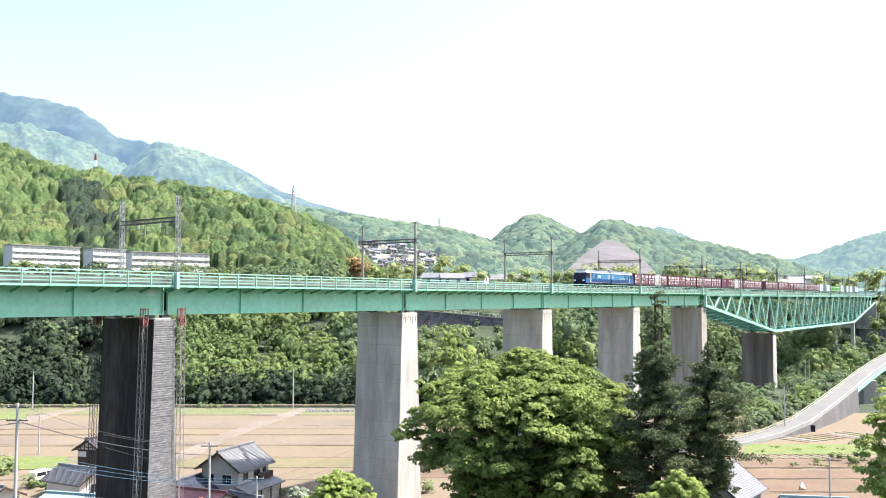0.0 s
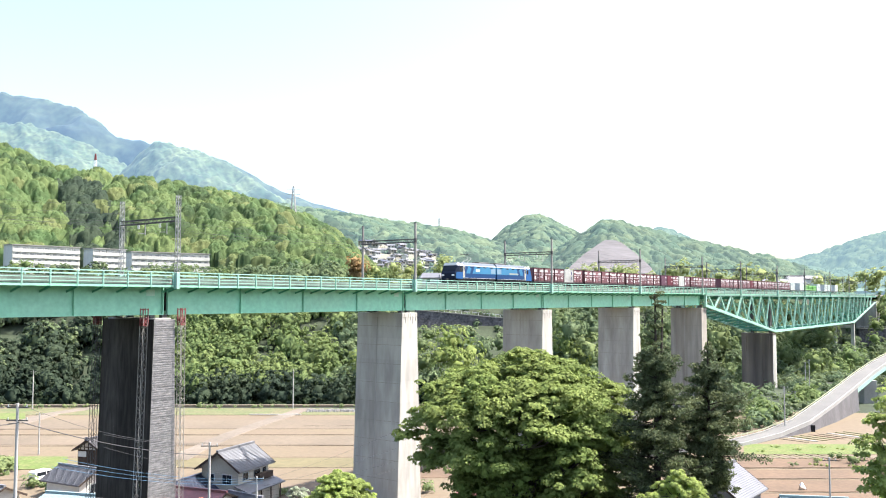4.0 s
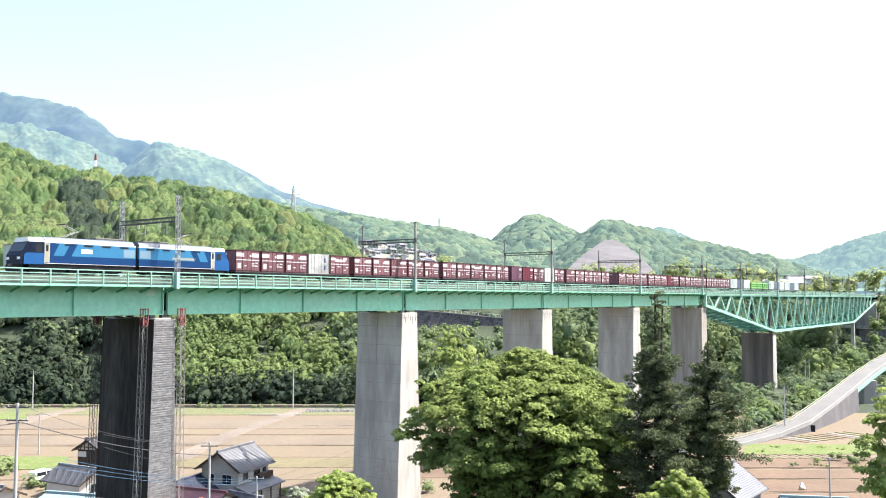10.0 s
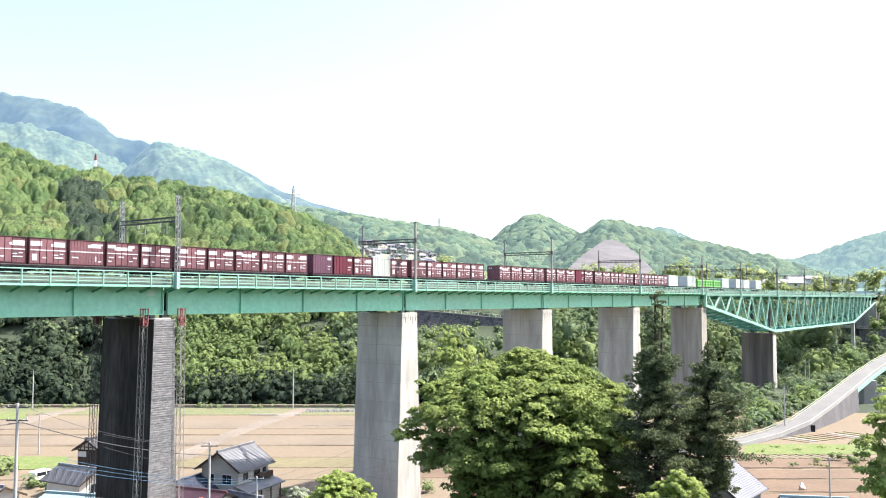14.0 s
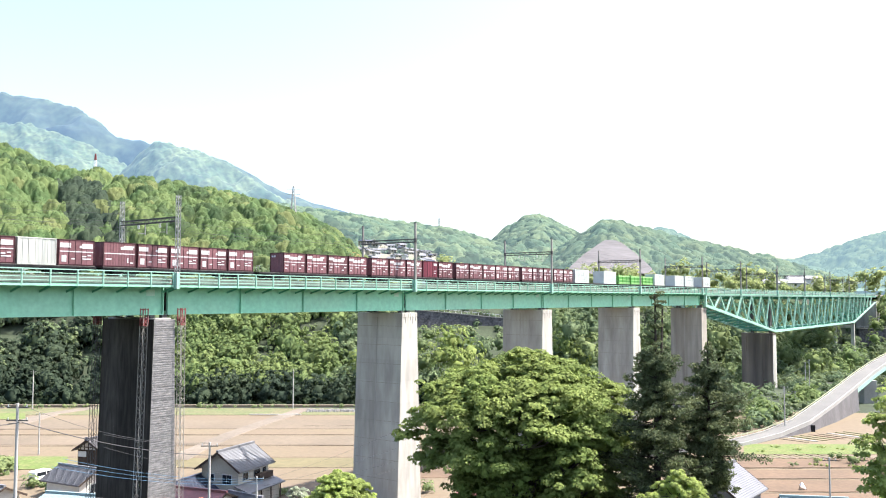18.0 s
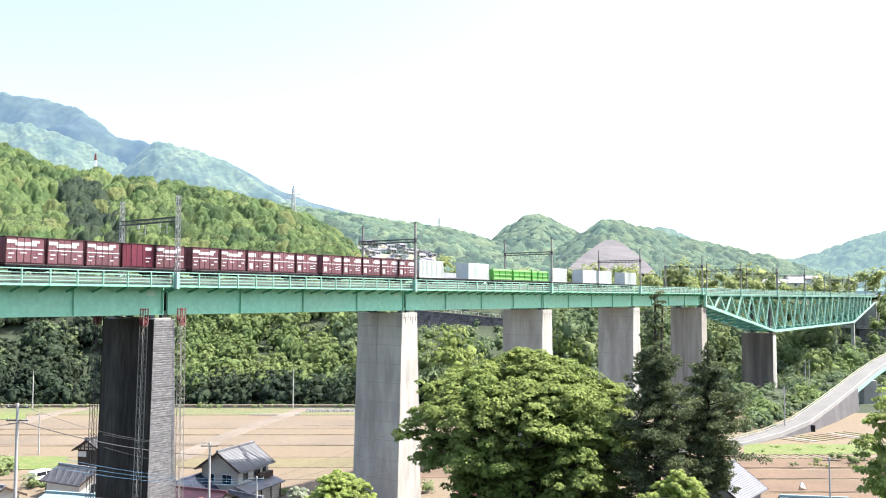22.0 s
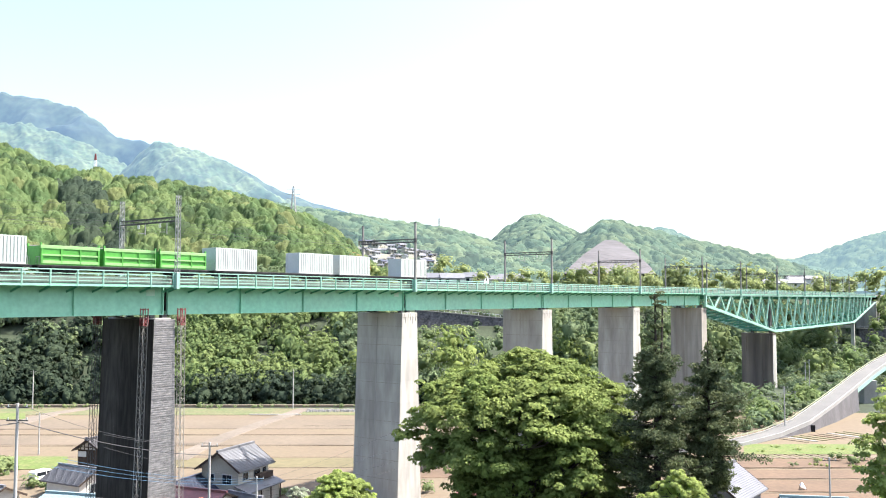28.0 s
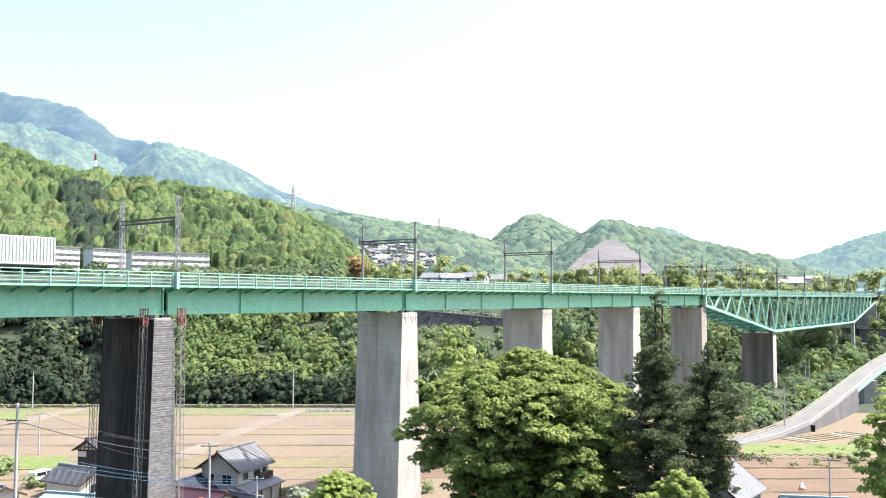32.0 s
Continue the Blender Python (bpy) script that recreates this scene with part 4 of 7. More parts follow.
def loco():
    """A two-section electric locomotive, 25 m over the couplers."""
    e = thing("electric_locomotive", "blue two-section electric freight locomotive with a white roof line", "locomotive")
    W = 1.40
    for sec in (0, 1):
        def X(x):
            return x if sec == 0 else 25.0 - x
        # the outer end is the cab; 0.35 m buffer overhang, bodies end at 12.35

        def slab(name, xs, prof, mat, label=""):
            a, b = X(xs[0]), X(xs[1])
            return part(name, Shape().sweep(prof, min(a, b), max(a, b)), mat, e, label)
        slab("lower_body", (2.55, 12.3), [(-W, 1.12), (W, 1.12), (W, 1.86), (-W, 1.86)], BLUE_DARK, "deep blue lower body side")
        slab("upper_body", (3.1, 12.3), [(-W, 1.86), (W, 1.86), (W, 3.06), (-W, 3.06)], BLUE_LIGHT, "light blue upper body side")
        slab("white_band", (2.6, 12.3), [(-W - 0.004, 3.06), (W + 0.004, 3.06), (W + 0.002, 3.15), (-W - 0.002, 3.15)], WHITE_PAINT, "white band along the roof edge")
        slab("roof", (2.7, 12.2), [(-W + 0.03, 3.15), (W - 0.03, 3.15), (1.08, 3.50), (0.9, 3.62), (-0.9, 3.62), (-1.08, 3.52)], LOCO_ROOF)
        slab("skirt", (1.2, 12.2), [(-1.32, 0.72), (1.32, 0.72), (1.30, 1.12), (-1.30, 1.12)], BLACK)
        # grilles, windows and the white lettering block of the side
        for y, q in ((-W - 0.012, -1), (W + 0.012, 1)):
            lo, hi = min(y, y - q * 0.02), max(y, y - q * 0.02)

            def plate(name, x0, x1, z0, z1, mat, label=""):
                a, b = sorted((X(x0), X(x1)))
                return part(name, Shape().box(a, b, lo, hi, z0, z1), mat, e, label)
            for x in (4.6, 6.6, 8.5, 10.5):
                plate("vent_grille", x, x + 0.95, 2.82, 3.0, BLACK)
            plate("sill_line", 2.6, 12.3, 1.095, 1.14, WHITE_MARK, "thin pale sill line")
            plate("cab_door", 2.70, 3.05, 1.2, 3.0, DOOR_TAN, "tan cab door")
            for x in (2.62, 3.05):
                plate("door_frame", x, x + 0.07, 1.15, 3.04, SILVER, "pale door frame")
            part("door_window", Shape().box(min(X(2.76), X(2.99)), max(X(2.76), X(2.99)), lo - 0.004, hi + 0.004, 2.25, 2.85), GLASS_DARK, e)
            if sec == 0:
                plate("logo_panel", 6.3, 7.5, 2.15, 2.6, SILVER, "pale lettering block")
            else:
                plate("logo_panel", 5.2, 8.2, 1.95, 2.2, LOGO_STRAW, "straw-coloured lettering block")
            plate("grey_panel", 10.9, 12.2, 1.95, 2.75, PANEL_GREY, "pale grey side panel")
            plate("cab_window", 1.75, 2.35, 2.15, 2.85, GLASS_DARK)
            for v in ([(3.13, 1.86), (3.50, 1.86), (4.10, 3.06), (3.13, 3.06)], [(4.55, 1.86), (5.30, 1.86), (5.95, 3.06), (5.20, 3.06)]):
                part("slanted_panel", Shape().prism([(X(a), z) for a, z in v], lo, hi), BLUE_DARK, e, "deep blue slanted panel behind the cab")
            plate("step_ladder", 2.7, 3.0, 0.55, 0.95, BLACK)
        # cab: raked nose
        prof = [(0.45, 0.95), (2.6, 0.95), (2.6, 3.10), (1.15, 3.10), (0.62, 2.15), (0.45, 1.85)]
        cab = Shape()
        pts = [(X(x), z) for x, z in prof]
        n = len(pts)
        inner = 0.10
        v = []
        for y in (-W, W):
            for (x, z), (px, pz) in zip(pts, prof):
                pull = inner if px < 1.0 else 0.0
                v.append((x, y - math.copysign(pull, y), z))
        f = [(i, (i + 1) % n, n + (i + 1) % n, n + i) for i in range(n)] + [tuple(range(n)), tuple(range(2 * n - 1, n - 1, -1))]
        cab.face_block(v, f)
        c = part("cab", cab, CAB_BLUE if sec else NAVY, e, "bright blue cab with a raked nose" if sec else "navy cab with a raked nose")
        for y in (-W - 0.008, W - 0.004):
            part("cab_side_panel", Shape().prism([(X(0.66), 1.0), (X(2.56), 1.0), (X(2.56), 2.05), (X(0.90), 2.05), (X(0.70), 1.85)], y, y + 0.012), CAB_BLUE, c, "blue lower cab side")
        # windscreen and lamps on the nose
        def on_nose(x, y0, y1, z0, z1, x2, mat, name, label="", t=0.03):
            sx = -1 if sec == 0 else 1
            a, b = X(x), X(x2)
            v = [(a + sx * t, y0, z0), (a + sx * t, y1, z0), (b + sx * t, y1, z1), (b + sx * t, y0, z1), (a - sx * 0.05, y0, z0), (a - sx * 0.05, y1, z0), (b - sx * 0.05, y1, z1), (b - sx * 0.05, y0, z1)]
            return part(name, Shape().face_block(v, [(0, 1, 2, 3), (7, 6, 5, 4), (0, 4, 5, 1), (1, 5, 6, 2), (2, 6, 7, 3), (3, 7, 4, 0)]), mat, c, label)
        on_nose(0.64, -1.2, 1.2, 2.18, 3.02, 1.11, GLASS_DARK, "windscreen", "dark raked windscreen")
        on_nose(0.45, -1.28, 1.28, 1.25, 1.82, 0.45, CAB_BLUE if sec else NAVY, "nose_panel")
        on_nose(0.45, -1.22, -0.72, 1.42, 1.66, 0.45, WHITE_PAINT, "headlight", "white headlight block", 0.05)
        on_nose(0.45, 0.72, 1.22, 1.42, 1.66, 0.45, WHITE_PAINT, "headlight", "white headlight block", 0.05)
        part("cab_roof", Shape().sweep([(-W + 0.01, 3.10), (W - 0.01, 3.10), (1.15, 3.50), (-1.15, 3.50)], min(X(1.15), X(2.6)), max(X(1.15), X(2.6))), WHITE_PAINT, c, "white cab roof visor")
        part("snow_plough", Shape().box(min(X(0.35), X(0.7)), max(X(0.35), X(0.7)), -1.2, 1.2, 0.25, 0.95), BLACK, e)
        part("coupler", Shape().box(min(X(0.0), X(0.5)), max(X(0.0), X(0.5)), -0.14, 0.14, 0.78, 1.0), STEEL_DARK, e)
        for bx in (3.3, 9.2):
            bogie(e, X(bx), 2.5)
        part("tank", Shape().soft_box(min(X(5.3), X(7.3)), max(X(5.3), X(7.3)), -1.1, 1.1, 0.3, 0.75, 0.05), BLACK, e)
        # pantograph, folded low, and roof gear
        pan = part("pantograph", Shape().rod((X(5.0), -0.5, 3.7), (X(6.6), -0.3, 4.35), 0.03).rod((X(5.0), 0.5, 3.7), (X(6.6), 0.3, 4.35), 0.03)
                   .rod((X(6.6), -0.3, 4.35), (X(5.1), -0.2, 4.95), 0.025).rod((X(6.6), 0.3, 4.35), (X(5.1), 0.2, 4.95), 0.025), STEEL_GREY, e)
        part("contact_strip", Shape().box(X(5.1) - 0.2, X(5.1) + 0.2, -0.8, 0.8, 4.93, 5.0), STEEL_DARK, pan)
        part("roof_box", Shape().soft_box(min(X(8.2), X(11.4)), max(X(8.2), X(11.4)), -0.7, 0.7, 3.64, 3.85, 0.06), STEEL_DARK, e)
    part("gangway", Shape().box(12.3, 12.7, -1.05, 1.05, 0.9, 3.3), RUBBER, e, "black gangway bellows between the sections")
    return e


def wagon():
    """A flat container wagon, deck one metre over the rail."""
    w = thing("container_wagon", "dark grey flat container wagon", "freight wagon", "wagons of the train")
    L = 19.6
    part("underframe", Shape().box(0.35, 0.35 + L, -0.2, 0.2, 0.55, 0.92).prism([(0.35, 0.92), (0.35, 0.78), (5.5, 0.72), (7.5, 0.48), (12.8, 0.48), (14.8, 0.72), (0.35 + L, 0.78), (0.35 + L, 0.92)], -1.22, -1.1)
         .prism([(0.35, 0.92), (0.35, 0.78), (5.5, 0.72), (7.5, 0.48), (12.8, 0.48), (14.8, 0.72), (0.35 + L, 0.78), (0.35 + L, 0.92)], 1.1, 1.22), BLACK, w)
    part("deck", Shape().box(0.35, 0.35 + L, -1.22, 1.22, 0.92, 0.985), STEEL_DARK, w)
    for x in (3.2, 17.1):
        bogie(w, x, 1.9, r=0.40)
    for x0, x1 in ((0, 0.4), (19.9, 20.4)):
        part("coupler", Shape().box(x0, x1, -0.13, 0.13, 0.76, 0.98), STEEL_DARK, w)
    for x in (0.5, 19.8):
        rail = Shape()
        for y in (-1.15, -0.6, 0.6, 1.15):
            rail.rod((x, y, 0.98), (x, y, 1.75), 0.02, 5)
        rail.rod((x, -1.15, 1.75), (x, -0.6, 1.75), 0.02, 5).rod((x, 0.6, 1.75), (x, 1.15, 1.75), 0.02, 5)
        part("end_handrail", rail, STEEL_GREY, w)
    return w


def container12(name, body_mat, label, stripe=True, marks=1, posts=POST_DARK, ribbed=False):
    """A twelve-foot freight container with recessed doors, ribs and painted markings."""
    c = thing(name, label, "container", "containers on the train")
    L, W, H = 3.715, 1.22, 2.5
    x0, x1 = -L / 2, L / 2
    part("body", Shape().soft_box(x0 + 0.05, x1 - 0.05, -W + 0.045, W - 0.045, 0.12, H - 0.08, 0.02), body_mat, c)
    part("roof", Shape().soft_box(x0, x1, -W, W, H - 0.09, H, 0.02), posts, c)
    part("floor_sill", Shape().box(x0, x1, -W, W, 0.0, 0.13), posts, c)
    for x in (x0, x1 - 0.09):
        for y in (-W, W - 0.1):
            part("corner_post", Shape().box(x, x + 0.09, y, y + 0.1, 0.13, H - 0.09), posts, c)
    for y, q in ((-W + 0.045, -1), (W - 0.045, 1)):
        def plate(nm, a, b, z0, z1, t, mat, lab=""):
            lo, hi = sorted((y, y + q * t))
            return part(nm, Shape().box(a, b, lo, hi, z0, z1), mat, c, lab)
        if ribbed:
            for i in range(11):
                x = x0 + 0.30 + (L - 0.60) * i / 10
                plate("side_rib", x - 0.09, x + 0.09, 0.15, H - 0.12, 0.030, body_mat)
        else:
            plate("side_door", -0.78, 0.52, 0.18, H - 0.14, 0.022, body_mat)
            for x in (-0.80, -0.14, 0.52):
                plate("lock_rod", x - 0.025, x + 0.025, 0.15, H - 0.12, 0.045, posts)
            for x in (-1.35, 1.05):
                plate("side_rib", x - 0.03, x + 0.03, 0.15, H - 0.12, 0.03, body_mat)
        if stripe:
            plate("stripe", x0 + 0.14, x1 - 0.14, 1.30, 1.40, 0.034, WHITE_MARK, "white stripe")
        if marks == 1:
            plate("name_block", x0 + 0.14, x0 + 1.24, 1.72, 2.16, 0.034, WHITE_MARK, "white name block")
            plate("name_block", 0.50, x1 - 0.2, 1.68, 2.14, 0.036, WHITE_MARK, "white name block")
            plate("notch_mark", 0.28, 0.50, 1.72, 1.95, 0.034, WHITE_MARK)
            plate("data_panel", x0 + 0.32, x0 + 0.80, 0.36, 0.98, 0.034, WHITE_MARK, "white data panel")
            for a, b, z in ((0.58, 1.0, 0.86), (1.15, 1.5, 0.96), (0.6, 1.5, 0.62), (-0.55, -0.2, 0.6)):
                plate("small_mark", a, b, z, z + 0.11, 0.034, WHITE_MARK)
        elif marks == 2:
            plate("name_block", -0.95, 1.05, 1.66, 2.0, 0.034, WHITE_MARK, "white name block")
            plate("name_block", x0 + 0.14, x0 + 1.1, 1.86, 2.18, 0.034, WHITE_MARK, "white name block")
            plate("notch_mark", 0.62, 1.30, 1.95, 2.18, 0.036, WHITE_MARK)
            for a, b, z in ((x0 + 0.3, x0 + 0.8, 0.88), (-0.5, 0.1, 0.96), (0.75, 1.1, 0.55), (1.2, 1.6, 0.9), (x0 + 0.25, x0 + 0.6, 0.5)):
                plate("small_mark", a, b, z, z + 0.12, 0.034, WHITE_MARK)
        elif marks == 3:
            plate("name_block", 0.85, 1.55, 1.82, 2.14, 0.034, WHITE_MARK, "white emblem block")
            for a, b, z in ((0.9, 1.5, 0.98), (0.9, 1.3, 0.62)):
                plate("small_mark", a, b, z, z + 0.1, 0.034, WHITE_MARK)
        elif marks == 5:
            plate("name_block", 0.1, 1.5, 1.78, 2.06, 0.036, WHITE_MARK, "white name block")
            plate("name_block", 0.45, 1.65, 2.0, 2.16, 0.040, WHITE_MARK, "white name block")
            for a, b, z, h in ((x0 + 0.3, x0 + 0.95, 0.72, 0.13), (0.85, 1.0, 0.45, 0.5), (1.2, 1.55, 0.4, 0.12)):
                plate("small_mark", a, b, z, z + h, 0.036, WHITE_MARK)
        elif marks == 4:
            for z in (0.5, 1.45):
                plate("blue_mark", 0.95, 1.2, z, z + 0.6, 0.034, MARK_BLUE, "dark blue marking")
    part("end_mark", Shape().box(x0 + 0.035, x0 + 0.05, 0.3, 0.95, 1.95, 2.15), WHITE_MARK, c)
    for y in (-0.6, 0.0, 0.6):
        part("end_rib", Shape().box(x0 + 0.02, x0 + 0.05, y - 0.04, y + 0.04, 0.15, H - 0.1), body_mat, c)
    return c


def container20(name, mat, label):
    """A twenty-foot steel box with corrugated walls and corner castings."""
    c = thing(name, label, "container", "containers on the train")
    L, W, H = 6.058, 1.22, 2.59
    x0, x1 = -L / 2, L / 2
    for y, q in ((-W, 1), (W, -1)):
        v, f = [], []
        n = 18
        for i in range(n):
            p = x0 + 0.12 + (L - 0.24) * i / n
            w = (L - 0.24) / n
            for k, dep in ((0.0, 0.004), (0.62, 0.004), (0.70, 0.085), (0.92, 0.085)):
                v += [(p + w * k, y + q * dep, 0.15), (p + w * k, y + q * dep, H - 0.1)]
        v += [(x1 - 0.12, y + q * 0.015, 0.15), (x1 - 0.12, y + q * 0.015, H - 0.1)]
        f = [(2 * i, 2 * i + 2, 2 * i + 3, 2 * i + 1) for i in range(len(v) // 2 - 1)]
        part("side_wall", Shape().face_block(v, f), mat, c)
    part("end_wall", Shape().box(x0 + 0.03, x0 + 0.08, -W + 0.08, W - 0.08, 0.15, H - 0.1), mat, c)
    d = part("end_door", Shape().box(x1 - 0.08, x1 - 0.03, -W + 0.08, W - 0.08, 0.15, H - 0.1), mat, c)
    part("lock_bar", Shape().rod((x1 - 0.01, -0.4, 0.2), (x1 - 0.01, -0.4, H - 0.2), 0.025).rod((x1 - 0.01, 0.4, 0.2), (x1 - 0.01, 0.4, H - 0.2), 0.025), STEEL_GREY, d)
    part("roof", Shape().soft_box(x0 + 0.02, x1 - 0.02, -W + 0.02, W - 0.02, H - 0.1, H - 0.01, 0.02), mat, c)
    part("base_frame", Shape().box(x0, x1, -W, W, 0.0, 0.15), mat, c)
    for x in (x0, x1 - 0.12):
        for y in (-W, W - 0.12):
            part("corner_post", Shape().box(x, x + 0.12, y, y + 0.12, 0.15, H), mat, c)
    return c


def open_container():
    """A twenty-foot open-topped container with heavy ribs and rails."""
    c = thing("open_container", "bright green open-topped ribbed steel container", "container", "containers on the train")
    L, W, H = 6.058, 1.22, 1.85
    x0, x1 = -L / 2, L / 2
    part("floor", Shape().box(x0, x1, -W, W, 0.0, 0.16), LIME, c)
    for y in (-W, W - 0.12):
        out = y if y < 0 else y + 0.12
        q = -1 if y < 0 else 1
        wall = part("side_wall", Shape().box(x0 + 0.1, x1 - 0.1, y + 0.05, y + 0.09, 0.16, H), LIME, c)
        part("top_rail", Shape().soft_box(x0, x1, y - 0.02, y + 0.14, H - 0.30, H, 0.02), LIME_PALE, c, "paler sunlit top rail")
        lo, hi = sorted((out - q * 0.06, out + q * 0.07))
        part("waist_rail", Shape().box(x0 + 0.1, x1 - 0.1, lo, hi, 0.86, 1.02), LIME_PALE, c)
        part("bottom_rail", Shape().box(x0 + 0.1, x1 - 0.1, lo, hi, 0.14, 0.42), LIME_PALE, c)
        for i in range(4):
            x = x0 + 0.06 + (L - 0.28) * i / 3
            part("side_post", Shape().box(x, x + 0.16, lo, hi + 0.0, 0.16, H - 0.3), LIME, c)
    for x in (x0, x1 - 0.1):
        part("end_wall", Shape().box(x, x + 0.1, -W + 0.1, W - 0.1, 0.16, H - 0.05), LIME, c)
    for x in (x0, x1 - 0.16):
        for y in (-W, W - 0.16):
            part("corner_post", Shape().box(x, x + 0.16, y, y + 0.16, 0.16, H + 0.22), LIME, c)
    return c


rides(loco(), 0.0)
first = wagon()
KINDS = {
    "a": container12("freight_container", MAROON, "maroon freight container with white name blocks and stripe"),
    "b": container12("freight_container", MAROON, "maroon freight container with a stepped white name block", True, 2),
    "p": container12("freight_container", PURPLE, "faded purple ribbed freight container with a small white mark", False, 3, ribbed=True),
    "s": container12("freight_container", MAROON, "ribbed maroon freight container with white stripe and name block", True, 5, ribbed=True),
    "v": container12("freight_container", CREAM_OLD, "weathered cream freight container with grey streaks", False, 0, CREAM_OLD),
    "r": container12("freight_container", MAROON_DARK, "plain dark red freight container with a small emblem", False, 3),
    "w": container12("freight_container", CREAM, "cream white freight container with dark blue marks", False, 4, CREAM),
    "W": container20("large_container", ICE_WHITE, "white corrugated steel freight container"),
    "G": open_container(),
}
LOADS = ["aaawb", "aasba", "aabaa", "prava", "saaaa", " bbbb", "bbbrb", "bbaaa", "aaaaa", "W W", "GGG", "W W", "W W"]
used = set()
for k, load in enumerate(LOADS):
    start = 25.2 + 20.4 * k
    rides(first if k == 0 else copy_thing(first, Matrix()), start)
    for i, key in enumerate(load):
        if key == " ":
            continue
        mid = start + 10.1 + ((i - 2) * 3.94 if len(load) == 5 else (i - 1) * 6.5)
        ob = KINDS[key] if key not in used else copy_thing(KINDS[key], Matrix())
        used.add(key)
        rides(ob, mid, 0.985)


def motions():
    """The train rolls along the near track."""
    for ob, back, up in RIDERS:
        walk(ob, [(t, BRIDGE @ pose(s + back, TRACK, RAIL + up)) for t, s in PASS])


# ---- foliage ----
rng = np.random.default_rng(7)


def ball_points(n, squash=0.8):
    p = rng.normal(size=(n, 3))
    p /= np.linalg.norm(p, axis=1)[:, None]
    return p


def leaves(centres, normals, size, jitter=0.6, three=False, slim=1.0):
    """Small leaf sprays at centres, facing roughly along normals: corners and triangles."""
    n = len(centres)
    nrm = normals + rng.normal(size=(n, 3)) * jitter
    nrm /= np.linalg.norm(nrm, axis=1)[:, None] + 1e-9
    ref = rng.normal(size=(n, 3))
    u = np.cross(nrm, ref)
    u /= np.linalg.norm(u, axis=1)[:, None] + 1e-9
    w = np.cross(nrm, u)
    s = size * rng.uniform(0.6, 1.35, (n, 1))
    asp = rng.uniform(0.55, 0.95, (n, 1)) * slim
    if three:
        v = np.stack([centres - u * s, centres + u * s * 0.8 - w * s * asp, centres + u * s * 0.5 + w * s], 1).reshape(-1, 3)
        return v, np.arange(n)[:, None] * 3 + np.array([0, 1, 2])
    bend = nrm * s * rng.uniform(-0.35, 0.15, (n, 1))
    v = np.stack([centres - u * s, centres - w * s * asp + bend * 0.3, centres + u * s + bend, centres + w * s * asp], 1).reshape(-1, 3)
    k = np.arange(n)[:, None] * 4
    t = np.concatenate([k + np.array([0, 1, 2]), k + np.array([0, 2, 3])], 0)
    return v, t


def join(pieces):
    vs, ts, o = [], [], 0
    for v, t in pieces:
        vs.append(v)
        ts.append(t + o)
        o += len(v)
    return np.concatenate(vs), np.concatenate(ts)


def crown_template(n, size, lumpy=12, low=-0.5, rough_core=1, core=0.70):
    """A unit crown: a dome of uneven lumps, with small domed tufts of leaves standing out all over it."""
    lump = ball_points(lumpy)
    lump[:, 2] = lump[:, 2] * 0.75 + 0.12
    lump *= 0.62
    girth = rng.uniform(0.30, 0.48, lumpy)
    bm = bmesh.new()
    bmesh.ops.create_icosphere(bm, subdivisions=rough_core, radius=1)
    way = np.array([x.co[:] for x in bm.verts])
    tris = np.array([[x.index for x in f.verts] for f in bm.faces])
    bm.free()
    along = way @ lump.T
    under = girth[None] ** 2 - ((lump ** 2).sum(1)[None] - along ** 2)
    reach = np.where(under > 0, along + np.sqrt(np.clip(under, 0, None)), 0.42).max(1)
    inner = way * (reach * rng.uniform(core - 0.06, core + 0.06, len(way)))[:, None]
    inner[:, 2] = np.maximum(inner[:, 2], low - 0.1)
    each = 14
    tufts = max(6, n // each)
    p = ball_points(tufts * 8)
    pick = rng.integers(0, lumpy, tufts * 8)
    q = lump[pick] + p * (girth[pick] * rng.uniform(0.80, 1.12, tufts * 8))[:, None]
    gap = np.linalg.norm(q[:, None] - lump[None], axis=2) - girth[None] * 0.80
    keep = (q[:, 2] > low) & (gap.min(1) > 0)
    q, p = q[keep][:tufts], p[keep][:tufts]
    face = p * 0.55 + q * 0.30 + np.array([0, 0, 0.50])
    face /= np.linalg.norm(face, axis=1)[:, None]
    wide = min(0.30, 1.0 / math.sqrt(tufts)) * rng.uniform(0.75, 1.3, (len(q), 1))
    q, face, wide = np.repeat(q, each, 0), np.repeat(face, each, 0), np.repeat(wide, each, 0)
    flat = rng.normal(size=(len(q), 3))
    flat -= face * (flat * face).sum(1)[:, None]
    flat /= np.linalg.norm(flat, axis=1)[:, None] + 1e-9
    out = np.sqrt(rng.uniform(0, 1, (len(q), 1)))
    spots = q + flat * wide * out - face * wide * 0.45 * out ** 2
    return join([(inner, tris), leaves(spots, face + flat * out * 0.7, size, 0.22, True)])


def wood(name, spots, template_n, size, mat, label, variants=5, grow=1.15, fine=1, core=0.64):
    """Many crowns joined: spots are rows of x, y, z of the crown's middle, and radius."""
    temps = [crown_template(template_n, size, rough_core=fine, core=core) for _ in range(variants)]
    out = []
    for x, y, z, r in spots:
        v, t = temps[rng.integers(variants)]
        a = rng.uniform(0, 6.283)
        c, s = math.cos(a), math.sin(a)
        k = np.array([r, r, r * grow * rng.uniform(0.85, 1.2)])
        m = np.array([[c, -s, 0], [s, c, 0], [0, 0, 1]])
        out.append(((v * k) @ m.T + np.array([x, y, z]), t))
    v, t = join(out)
    return tagged(new(name, tri_mesh(name, v, t, mat, True)), label, "trees", kind="stuff")


